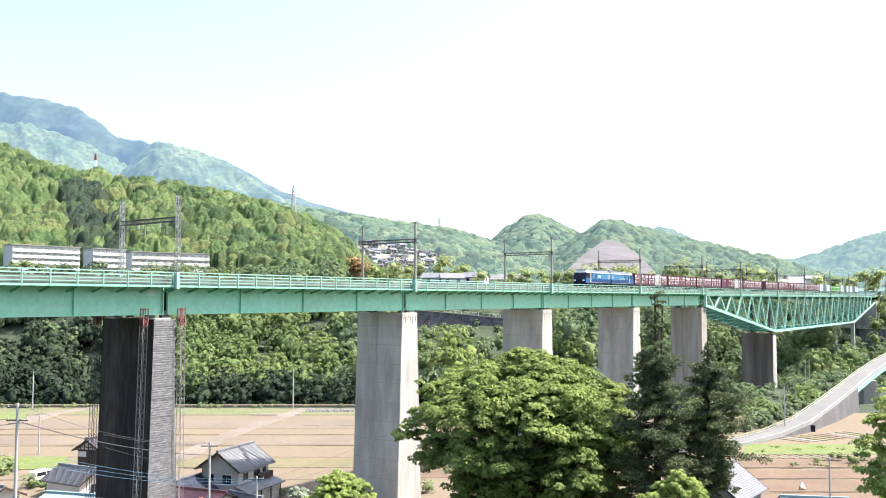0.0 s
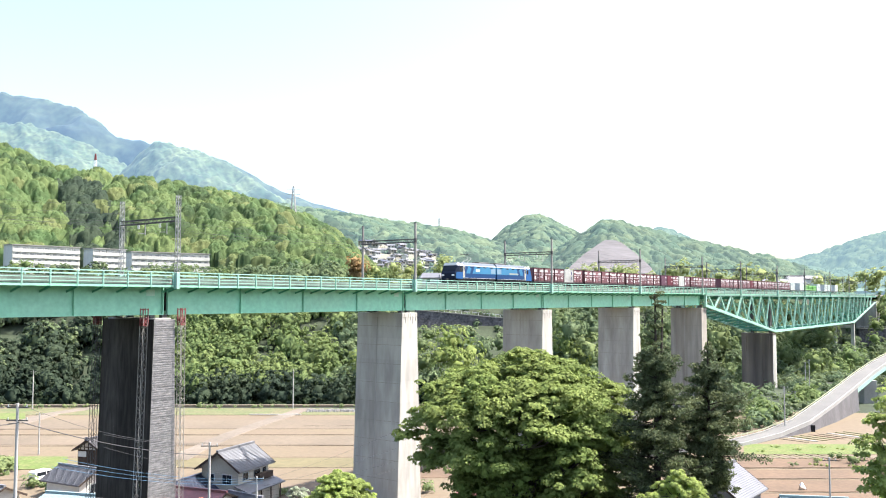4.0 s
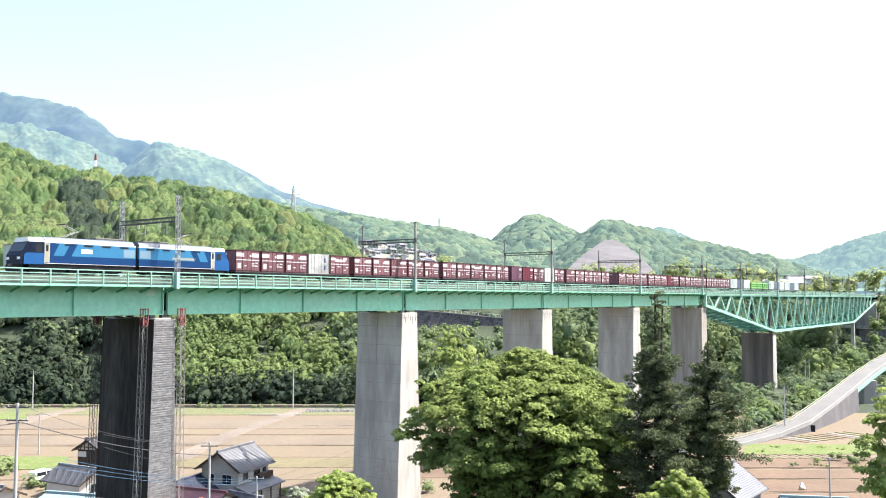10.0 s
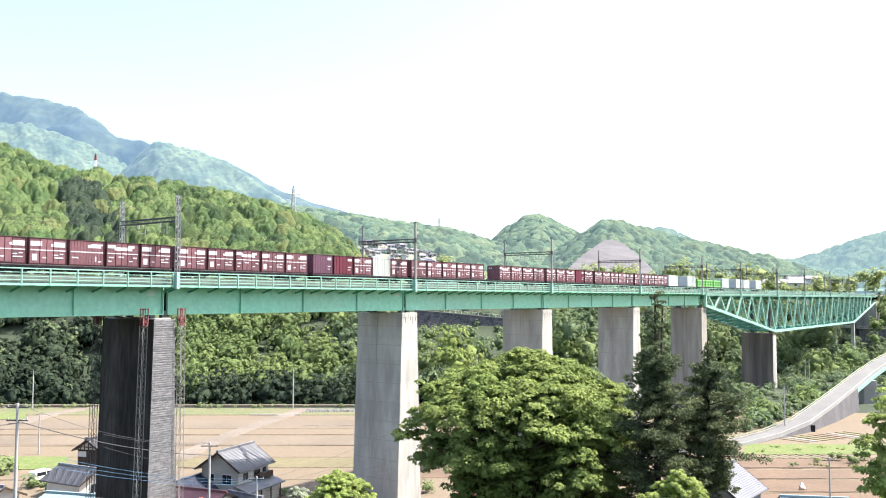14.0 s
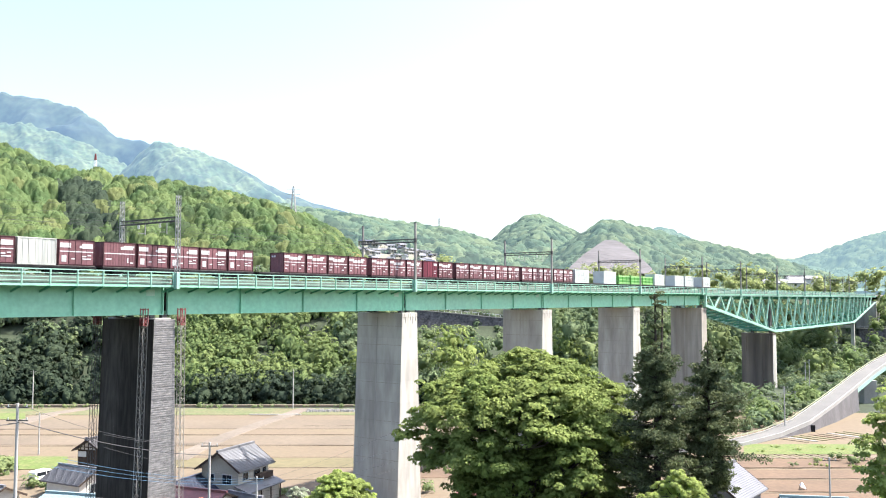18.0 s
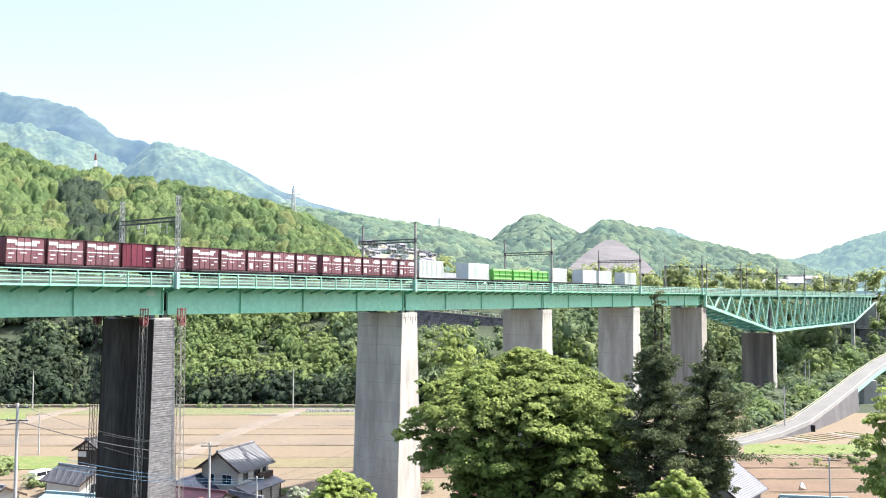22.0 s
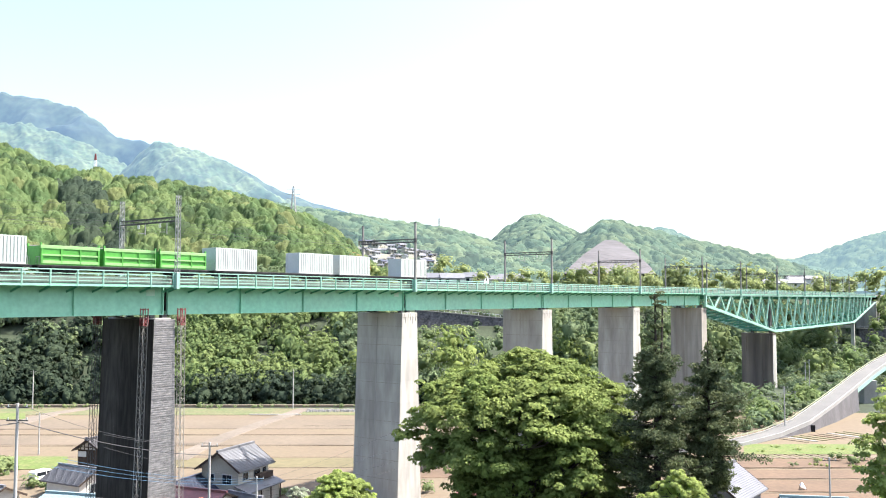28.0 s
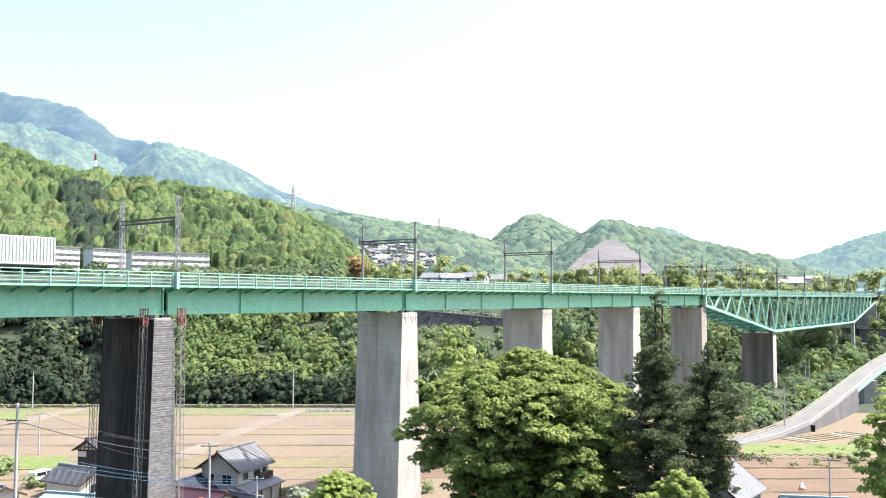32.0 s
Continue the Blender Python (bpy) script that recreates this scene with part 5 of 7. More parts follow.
def canopy(name, fun, b0, b1, u0, u1, step, tree, high, mat, label, leaf, count, bare=None, shady=None, tones=()):
    """A closed forest roof over a hillside: domed crowns side by side with smaller lumps on them, and leaf sprays all over."""
    nb, nu = int((b1 - b0) / step), int((u1 - u0) * (b0 + b1) / 2 / step)
    B, U = np.meshgrid(np.linspace(b0, b1, nb), np.linspace(u0, u1, nu), indexing="ij")
    B = B + rng.uniform(-0.3, 0.3, B.shape) * step
    A = U * B + rng.uniform(-0.3, 0.3, B.shape) * step
    shift = rng.uniform(0, 1, (3, 128, 128, 3))
    WA, WB = A + 0.16 * tree * lumps(A, B, tree * 0.5, 1.3), B + 0.16 * tree * lumps(A, B, tree * 0.45, 4.1)

    def domes(size, k):
        """Height of round crowns on a jittered grid, and the number of the crown that stands highest."""
        best, who = np.zeros(A.shape), np.zeros(A.shape, int)
        ci, cj = np.floor(WA / size).astype(int), np.floor(WB / size).astype(int)
        for di in (-1, 0, 1):
            for dj in (-1, 0, 1):
                i, j = ci + di, cj + dj
                r = shift[k][i % 128, j % 128]
                d2 = ((WA / size - i - r[..., 0]) ** 2 + (WB / size - j - r[..., 1]) ** 2) / (0.46 + 0.32 * r[..., 2]) ** 2
                h = (0.6 + 0.4 * r[..., 2]) * np.sqrt(np.clip(1.0 - d2, 0, None))
                who = np.where(h > best, (i % 128) * 128 + j % 128, who)
                best = np.maximum(best, h)
        return best, who

    crown, who = domes(tree, 0)
    lump, bud = domes(tree * 0.34, 1)[0], domes(tree * 0.17, 2)[0]
    Z = fun(A, B) + high * crown + high * 0.29 * lump + high * 0.14 * bud + rng.normal(size=A.shape) * 0.02 * high
    gone = bare(A, B) if bare is not None else np.zeros(A.shape, bool)
    gone[0] = True
    Z = np.where(gone, fun(A, B) - 6, Z)
    v = np.stack([A, B, Z], -1).reshape(-1, 3)
    i = (np.arange(nb - 1)[:, None] * nu + np.arange(nu - 1)[None]).ravel()
    t = np.concatenate([np.stack([i, i + 1, i + nu + 1], 1), np.stack([i, i + nu + 1, i + nu], 1)])
    t = t[~gone.ravel()[t].all(1)]
    mid = v[t].mean(1)
    nrm = np.cross(v[t[:, 1]] - v[t[:, 0]], v[t[:, 2]] - v[t[:, 0]])
    nrm /= np.linalg.norm(nrm, axis=1)[:, None] + 1e-9
    tree_no = who.ravel()[t[:, 0]]
    kind = np.zeros(len(t), int)
    kinds = [(mat, label)]
    luck = rng.uniform(size=128 * 128)[tree_no]
    for share, m, words in tones:
        kind[(luck < share) & (kind == 0)] = len(kinds)
        luck -= share
        luck[luck < 0] = 9
        kinds.append((m, words))
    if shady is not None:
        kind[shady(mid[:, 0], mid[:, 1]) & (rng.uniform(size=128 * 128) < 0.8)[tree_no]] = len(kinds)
        kinds.append((WOOD_SHADE, "trees in a fold of the hill, coloured dark for its shade"))
    for k, (m, words) in enumerate(kinds):
        pick = kind == k
        if not pick.any():
            continue
        tt, mm, nn = t[pick], mid[pick], nrm[pick]
        part_of = rng.integers(0, len(tt), int(count * pick.mean()))
        spots = mm[part_of] + nn[part_of] * leaf * rng.uniform(0.0, 0.9, (len(part_of), 1)) + rng.normal(size=(len(part_of), 3)) * step * 0.3
        used_v, back = np.unique(tt, return_inverse=True)
        vv, ff = join([(v[used_v], back.reshape(-1, 3)), leaves(spots, nn[part_of], leaf, 0.28, True)])
        tagged(new(name, tri_mesh(name, vv, ff, m, True)), words, "trees", kind="stuff")


def scatter(n, fun, b0, b1, u0, u1, r0, r1, keep=None, lift=0.6):
    """Random tree places over a stretch of land."""
    out = []
    while len(out) < n:
        u, b = rng.uniform(u0, u1), math.sqrt(rng.uniform(b0 * b0, b1 * b1))
        a = u * b
        if keep is not None and not keep(a, b):
            continue
        r = rng.uniform(r0, r1)
        out.append((a, b, float(fun(a, b)) + r * lift, r))
    return out


def clear_of_bridge(a, b, gap=9.0):
    """Off the railway, or low enough to stand under it and clear of its piers."""
    s, d = a * SA + b * CA, -a * CA + b * SA
    if abs(d - MID) > gap or s > 505:
        return True
    return s < 480 and float(land(a, b)) < (EYE - 16 if s < 222 else EYE - 24) and min(abs(s - p) for p in (*JOINTS, 294, 431)) > 7


def limb(shape, a, b, r0, r1, bends=3, wander=0.15):
    a, b = Vector(a), Vector(b)
    pts = [a.lerp(b, i / bends) + Vector(rng.normal(size=3) * wander * (b - a).length * (0 if i in (0, bends) else 0.4)) for i in range(bends + 1)]
    for i in range(bends):
        shape.rod(pts[i], pts[i + 1], r0 + (r1 - r0) * i / bends, 7, r0 + (r1 - r0) * (i + 1) / bends)


def broad_tree(name, label, at, height, radius, puffs, per_puff, leaf, mat, crown_low=0.25, flat=0.75, lean=(0, 0), lobes=None):
    """A spreading broad-leaved tree: trunk, limbs, and a crown of leaf puffs."""
    t = thing(name, label, "tree", at=Matrix.Translation(at))
    mid = height * (crown_low + 1) / 2
    hz = height * (1 - crown_low) / 2
    trunk, pieces = Shape(), []
    limb(trunk, (0, 0, 0), (lean[0] * 0.3, lean[1] * 0.3, height * 0.38), radius * 0.075, radius * 0.05, 3, 0.06)
    lobes = lobes if lobes is not None else [(math.cos(i * 2.4) * 0.55, math.sin(i * 2.4) * 0.55, -0.15 + 0.12 * (i % 4), 0.55) for i in range(7)] + [(0, 0, 0.4, 0.6)]
    for lx, ly, lz, lr in lobes:
        c = Vector((lx * radius + lean[0], ly * radius + lean[1], mid + lz * hz))
        limb(trunk, (lean[0] * 0.3, lean[1] * 0.3, height * 0.36), c, radius * 0.04, radius * 0.012, 4, 0.2)
        for k in range(5):
            e = Vector(ball_points(1)[0]) * lr * radius * 0.8
            limb(trunk, c, c + Vector((e.x, e.y, abs(e.z) * flat)), radius * 0.012, radius * 0.004, 2, 0.2)
    part("trunk", trunk, BARK, t)
    mids = np.array([(lx * radius + lean[0], ly * radius + lean[1], mid + lz * hz) for lx, ly, lz, lr in lobes])
    girth = np.array([l[3] * radius for l in lobes])
    squash = np.array([1, 1, flat])
    share = girth ** 2 / (girth ** 2).sum()
    boughs = []
    while len(boughs) < puffs:
        k = rng.choice(len(lobes), p=share)
        d = ball_points(1)[0]
        if d[2] < -0.45:
            d[2] = -d[2]
        inner = rng.uniform() < 0.3
        c = mids[k] + d * girth[k] * squash * (rng.uniform(0.45, 0.75) if inner else rng.uniform(0.80, 1.0))
        deep = np.linalg.norm((c - mids) / squash, axis=1) / girth
        deep[k] = 1
        if inner or deep.min() > 0.80:
            boughs.append((c, d, min(radius * 0.17, rng.uniform(0.60, 1.10))))
    for c, d, br in boughs:
        for _ in range(8):
            e = ball_points(1)[0]
            e[2] = abs(e[2]) if e[2] < -0.15 else e[2]
            q = c + e * br * np.array([1.0, 1.0, 0.82]) * rng.uniform(0.8, 1.05)
            pr = br * rng.uniform(0.28, 0.50)
            p = ball_points(per_puff)
            p[:, 2] = np.where(p[:, 2] < -0.1, -p[:, 2], p[:, 2])
            nrm = p * 0.7 + e * 0.45 + np.array([0, 0, 0.35])
            pieces.append(leaves(q + p * pr * np.array([1.15, 1.15, 0.85]) * rng.uniform(0.75, 1.0, (per_puff, 1)), nrm, leaf, 0.33, True))
    v, f = join(pieces)
    part("crown", tri_mesh("crown", v, f, mat), mat, t)
    return t


def cedar(label, at, height, outline, mat, tiers=34, bare=0.0, seed_turn=0.0, dead_top=False):
    """A tall cedar: straight trunk, ragged boughs in uneven tiers, needle sprays. The outline gives reach over height."""
    t = thing("cedar_tree", label, "tree", at=Matrix.Translation(at))
    trunk, pieces = Shape(), []
    trunk.rod((0, 0, 0), (0, 0, height), 0.30, 8, 0.03)
    if dead_top:
        trunk.rod((0.1, 0, height * 0.45), (0.42, -0.1, height * 0.955), 0.14, 7, 0.05)
        for f in (0.70, 0.78, 0.85, 0.91):
            trunk.rod((0.35, -0.1, height * f), (0.35 + rng.uniform(-0.5, 0.6), -0.1 + rng.uniform(-0.4, 0.4), height * f + 0.3), 0.03, 5, 0.01)
    fs, rs = [p[0] for p in outline], [p[1] for p in outline]
    for i in range(tiers):
        f = (i + 0.5) / tiers
        h = height * (0.06 + 0.93 * f)
        reach = float(np.interp(f, fs, rs)) * rng.uniform(0.72, 1.12)
        thin = reach < 0.9 or f < bare
        for k in range(4 if thin else 8):
            if rng.uniform() < (0.35 if thin else 0.20):
                continue
            a = seed_turn + i * 1.9 + k * 6.283 / (4 if thin else 8) + rng.uniform(-0.5, 0.5)
            L = reach * (rng.uniform(0.45, 0.95) if rng.uniform() < 0.72 else rng.uniform(0.95, 1.28))
            e = Vector((math.cos(a) * L, math.sin(a) * L, h + L * rng.uniform(-0.05, 0.40)))
            trunk.rod((0, 0, h - 0.1), e, 0.045, 5, 0.012)
            for q in ((0.8, 1.0) if thin else (0.30, 0.46, 0.60, 0.72, 0.83, 0.92, 1.0)):
                if rng.uniform() < 0.15:
                    continue
                base = np.array([e.x * q, e.y * q, h + (e.z - h) * q]) + rng.normal(size=3) * 0.14
                pr = (0.20 if thin else 0.20 + L * 0.06) * rng.uniform(0.65, 1.25)
                p = ball_points(46 if thin else 62)
                pieces.append(leaves(base + p * np.array([pr * 1.3, pr * 1.3, pr * 0.6]) * rng.uniform(0.5, 1, (len(p), 1)), p * 0.6 + np.array([0, 0, 0.35]), 0.105, 0.7, slim=0.42))
    part("trunk", trunk, BARK, t)
    v, f = join(pieces)
    part("foliage", tri_mesh("foliage", v, f, mat), mat, t)
    return t


# ---- woods ----


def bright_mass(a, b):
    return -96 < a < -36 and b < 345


bank = scatter(540, land, 262, 400, -0.62, 0.12, 5.0, 8.2, lambda a, b: b > bank_foot(a) + 17 and clear_of_bridge(a, b) and not (-0.05 < a / b < 0.095 and 280 < b < 332))
bank += scatter(26, land, 262, 300, -0.28, -0.13, 5.0, 7.5)
bank = [p for p in bank if p[0] / p[1] < -0.12 or float(land(p[0], p[1])) < 24]
# Crowns low on the bank get the shade-dark leaf colour.
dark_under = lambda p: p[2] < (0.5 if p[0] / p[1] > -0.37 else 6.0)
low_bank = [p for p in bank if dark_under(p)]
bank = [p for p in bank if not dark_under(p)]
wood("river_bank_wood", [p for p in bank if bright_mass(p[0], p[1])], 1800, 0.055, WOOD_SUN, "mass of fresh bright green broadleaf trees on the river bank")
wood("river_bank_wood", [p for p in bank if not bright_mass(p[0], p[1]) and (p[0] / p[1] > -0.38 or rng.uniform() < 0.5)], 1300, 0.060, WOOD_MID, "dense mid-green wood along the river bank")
wood("river_bank_wood", low_bank + [p for p in bank if p[0] / p[1] < -0.38 and rng.uniform() < 0.4], 1500, 0.060, WOOD_SHADE, "trees low on the river bank, coloured dark for shade", core=0.54)
wood("river_bank_wood", scatter(400, land, 250, 300, -0.62, 0.3, 2.0, 3.8, lambda a, b: bank_foot(a) + 2 < b < bank_foot(a) + 22 and clear_of_bridge(a, b, 7)), 190, 0.12, WOOD_DARK, "undergrowth along the river gorge, coloured dark for its shade", core=0.5)
wood("river_bank_wood", scatter(150, land, 300, 480, 0.10, 0.62, 4.5, 7.0, lambda a, b: b > bank_foot(a) + 3 and float(land(a, b)) < 24 and clear_of_bridge(a, b)), 1300, 0.062, WOOD_MID, "mixed broadleaf wood on the far river bank below the truss")
wood("river_bank_wood", scatter(130, land, 300, 480, 0.10, 0.62, 4.0, 6.5, lambda a, b: b > bank_foot(a) + 3 and float(land(a, b)) < 24 and clear_of_bridge(a, b)), 1300, 0.062, WOOD_BANK, "sunlit broadleaf trees on the far river bank below the truss")
wood("plateau_wood", scatter(70, land, 360, 520, 0.16, 0.55, 3.0, 4.6, lambda a, b: b > bank_foot(a) + 75 and clear_of_bridge(a, b, 14)), 700, 0.072, WOOD_PLATEAU, "rounded trees on the plateau behind the railway")


def ravine(a, b):
    """The shady fold in the hillside, where leaf colour is darkened for the shade."""
    return (np.abs(a / b + 0.402 + 0.00022 * (b - 450)) < 0.030 + 0.004 * np.sin(b * 0.15)) & (b < 590)


def scar(a, b):
    u, t = a / b, (b - 715) / 170
    return (t < 1.03) & (u > 0.137 + 0.052 * np.clip(t, 0, None)) & (u < 0.254 - 0.050 * np.clip(t, 0, None))


def village(a, b):
    return (a / b > -0.10) & (a / b < -0.005) & (b > 745) & (b < 880)


def flats_yard(a, b):
    return (b < 434) & (a / b < -0.265)


FAR_TONES = ((0.28, WOOD_FAR_DEEP, "deeper green trees in a distant forest"),)
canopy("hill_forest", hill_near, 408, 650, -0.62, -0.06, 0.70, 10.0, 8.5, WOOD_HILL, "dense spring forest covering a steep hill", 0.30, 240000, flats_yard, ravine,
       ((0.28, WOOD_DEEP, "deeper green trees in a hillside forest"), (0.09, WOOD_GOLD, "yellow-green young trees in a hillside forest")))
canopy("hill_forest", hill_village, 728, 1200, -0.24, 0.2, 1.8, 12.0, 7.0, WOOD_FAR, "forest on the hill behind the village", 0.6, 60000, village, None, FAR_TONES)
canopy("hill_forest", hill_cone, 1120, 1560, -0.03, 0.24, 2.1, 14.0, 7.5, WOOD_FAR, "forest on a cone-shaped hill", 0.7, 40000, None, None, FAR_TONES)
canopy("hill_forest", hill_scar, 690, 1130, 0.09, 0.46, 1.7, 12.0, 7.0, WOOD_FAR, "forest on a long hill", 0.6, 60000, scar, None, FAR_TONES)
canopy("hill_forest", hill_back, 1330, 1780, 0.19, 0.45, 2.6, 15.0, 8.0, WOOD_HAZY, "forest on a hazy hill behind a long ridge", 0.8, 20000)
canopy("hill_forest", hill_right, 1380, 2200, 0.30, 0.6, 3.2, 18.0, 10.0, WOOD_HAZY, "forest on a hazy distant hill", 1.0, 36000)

# ---- single trees on the near slope ----
broad_tree("spreading_tree", "wide spreading broadleaf tree with fresh green leaves", (4.75, 56, land(4.75, 56)), 14.3, 7.2, 720, 60, 0.092, LEAF, 0.22, 0.75,
           lobes=[(0.08, -0.1, 0.55, 0.40), (-0.30, -0.1, 0.38, 0.42), (0.35, -0.1, 0.38, 0.42), (-0.55, -0.1, 0.28, 0.36), (0.60, -0.1, 0.25, 0.38), (-0.72, 0.0, 0.02, 0.28), (-0.62, -0.2, -0.22, 0.26), (0.76, 0.0, -0.02, 0.30), (-0.15, -0.5, 0.30, 0.42),
                  (0.25, -0.5, 0.28, 0.42), (0.55, -0.45, 0.0, 0.36), (-0.45, -0.45, 0.10, 0.34), (0.05, -0.7, 0.02, 0.36), (-0.25, -0.65, -0.15, 0.32), (0.35, -0.65, -0.25, 0.36), (0.70, -0.3, -0.35, 0.32), (0.10, -0.5, -0.50, 0.42),
                  (0.50, -0.35, -0.65, 0.42), (-0.20, -0.3, -0.70, 0.40), (0.0, 0.3, 0.25, 0.55), (0.45, 0.3, 0.12, 0.50), (-0.40, 0.3, 0.20, 0.45), (0.20, -0.3, -0.95, 0.50), (0.65, -0.2, -0.95, 0.35)])
cedar("tall dark cedar with a thin bare-looking top", (12.7, 51, land(12.7, 51)), 16.6, [(0, 3.9), (0.2, 3.8), (0.42, 3.2), (0.567, 2.3), (0.665, 1.55), (0.765, 1.0), (0.83, 0.55), (0.87, 0.35), (0.95, 0.5), (1, 0.15)], NEEDLE, 40, dead_top=True)
cedar("dark cedar with ragged open boughs", (16.1, 52, land(16.1, 52)), 14.0, [(0, 0.5), (0.25, 0.8), (0.34, 1.3), (0.43, 2.1), (0.5, 2.6), (0.6, 2.6), (0.76, 1.8), (0.89, 0.8), (1, 0.1)], NEEDLE, 34, 0.28, 1.0)
broad_tree("young_tree", "young broadleaf tree with yellow-green leaves", (-9.0, 75, land(-9.0, 75)), 8.0, 3.0, 190, 50, 0.10, LEAF_BUSH, 0.2, 0.9)
broad_tree("young_tree", "leafy tree with pale fresh leaves at the slope's edge", (23.9, 42, land(23.9, 42)), 10.2, 4.1, 135, 44, 0.092, LEAF_BUSH, 0.1, 0.95,
           lobes=[(-0.45, -0.3, 0.42, 0.34), (-0.62, -0.3, 0.12, 0.32), (-0.55, -0.2, -0.20, 0.36), (-0.1, 0, 0.55, 0.42), (-0.1, -0.2, 0.1, 0.5), (-0.1, -0.1, -0.4, 0.5), (0.4, 0, 0.2, 0.5), (0.4, 0, -0.3, 0.5)])
broad_tree("young_tree", "small broadleaf tree with pale fresh leaves before the cedars", (12.6, 46.5, land(12.6, 46.5)), 5.9, 2.1, 110, 44, 0.080, LEAF_BUSH, 0.1, 0.95)


# ---- fields on the valley floor ----


def row(y):
    """Depth on the valley floor for a given drop of the sight line."""
    return EYE * 1504 / (y - 529)


def field(x0, x1, y0, y1, mat, label, lift=0.06):
    b0, b1 = row(y1), row(y0)
    k = lambda x, b: (x - 784) / 1504 * b
    return patch("field", [(k(x0, b0), b0), (k(x1, b0), b0), (k(x1, b1), b1), (k(x0, b1), b1)], mat, label, "field", lift)


patch("field", [(-260, 99), (240, 99), (190, 205), (60, 225), (-260, 232)], SOIL, "wide dry valley floor with bare tilled soil", "field", 0.05)
for y0, y1, mat in ((722, 733, GRASS), (741, 757, SOIL_PALE), (759, 767, SOIL), (769, 785, SOIL_PALE), (788, 806, SOIL), (808, 824, SOIL_STRAW), (827, 845, SOIL)):
    field(-120, 700, y0, y1, mat, "strip of dry tilled soil in the valley" if mat is not GRASS else "grassy verge at the field's edge", 0.10 if mat is not GRASS else 0.14)
for x0, x1, y0, y1 in ((0, 52, 730, 741), (-40, 128, 806, 828)):
    field(x0, x1, y0, y1, GRASS_BRIGHT, "bright green grass strip between the fields", 0.2)
for x0, x1, y0, y1, mat in ((1310, 1560, 784, 801, GRASS_BRIGHT), (1300, 1580, 804, 808, SOIL_PALE), (1300, 1580, 809, 824, SOIL_RED), (1300, 1580, 828, 843, SOIL_RED), (1290, 1600, 846, 866, SOIL_RED), (1290, 1600, 869, 900, SOIL_RED),
                            (700, 830, 815, 842, SOIL_RED)):
    field(x0, x1, y0, y1, mat, "strip of reddish tilled soil" if mat is SOIL_RED else "narrow crop strip beside the road", 0.12)


def bund(p, q, w, h, mat, label, name="field_bank"):
    """A low earth bank between two plots."""
    p, q = Vector((*p, 0)), Vector((*q, 0))
    d = (q - p).normalized()
    n = Vector((-d.y, d.x, 0))
    s, steps = Shape(), 14
    prof = ((-0.5, -0.2), (-0.5, 0.1), (-0.3, h), (0.3, h), (0.5, 0.1), (0.5, -0.2))
    v = []
    for i in range(steps + 1):
        c = p.lerp(q, i / steps)
        for a, z in prof:
            v.append(c + n * w * (a + 0.06 * math.sin(i * 2.3 + a * 5)) + Vector((0, 0, z + (0.04 * math.sin(i * 1.7) if z > 0 else 0))))
    m = len(prof)
    f = [(i * m + j, i * m + (j + 1) % m, (i + 1) * m + (j + 1) % m, (i + 1) * m + j) for i in range(steps) for j in range(m)]
    return thing(name, label, "field bank", "banks between the fields", shape=s.face_block(v, f), mat=mat)


for x0, x1, y in ((-100, 700, 768), (-100, 700, 787), (330, 700, 825), (-100, 175, 758), (-60, 330, 846), (540, 790, 752), (1300, 1580, 826), (1300, 1580, 844.5), (1290, 1600, 868)):
    b = row(y)
    bund(((x0 - 784) / 1504 * b, b), ((x1 - 784) / 1504 * b, b + 0.6), 0.34, 0.13, EARTH_BROWN, "low dark earth bank between dry fields")


def track_strip(name, pts, w, mat, label, lift=0.2):
    """A flat lane along a few points on the floor."""
    v = []
    pts = [Vector((x, y, 0)) for x, y in pts]
    for i, p in enumerate(pts):
        d = (pts[min(i + 1, len(pts) - 1)] - pts[max(i - 1, 0)]).normalized()
        n = Vector((-d.y, d.x, 0)) * w / 2
        v += [p - n + Vector((0, 0, lift)), p + n + Vector((0, 0, lift)), p - n * 1.15 - Vector((0, 0, 0.2)), p + n * 1.15 - Vector((0, 0, 0.2))]
    f = []
    for i in range(len(pts) - 1):
        a, b = i * 4, i * 4 + 4
        f += [(a, a + 1, b + 1, b), (a + 2, a, b, b + 2), (a + 1, a + 3, b + 3, b + 1)]
    return thing(name, label, "lane", shape=Shape().face_block(v, f), mat=mat, kind="structure")


def floor_at(x, y):
    b = row(y)
    return ((x - 784) / 1504 * b, b)


track_strip("lane", [floor_at(318, 812), floor_at(345, 797), floor_at(410, 768), floor_at(475, 745), floor_at(545, 722)], 3.8, LANE_SOIL, "pale trodden lane across the fields", 0.24)
track_strip("lane", [floor_at(40, 748), floor_at(100, 731), floor_at(185, 719)], 4.5, LANE_SOIL, "pale trodden lane to the river path", 0.24)
track_strip("river_path", [(-260, 231), (-80, 230.5), (60, 230.5)], 1.6, SOIL_PALE, "pale concrete path along the river's edge", 0.55)
stones = thing("stone_heap", "heap of pale rubble beside the field lane", "rubble", at=Matrix.Translation((*floor_at(590, 727), 0.1)))
heap = Shape()
for i in range(260):
    x, y, r = rng.uniform(-6.5, 9), rng.uniform(-1.2, 1.2), rng.uniform(0.15, 0.40)
    heap.rod((x, y, 0), (x + 0.1, y, r * 1.6), r, 6, r * 0.5)
part("stones", heap, CONCRETE_PALE, stones)
sheet_row = thing("mulch_sheet", "long white mulch sheet over a crop row", "crop cover", at=Matrix.Translation((*floor_at(490, 733), 0.2)))
part("film", Shape().soft_box(-6.5, 6.5, -0.4, 0.4, 0, 0.12, 0.05), CONCRETE_PALE, sheet_row)

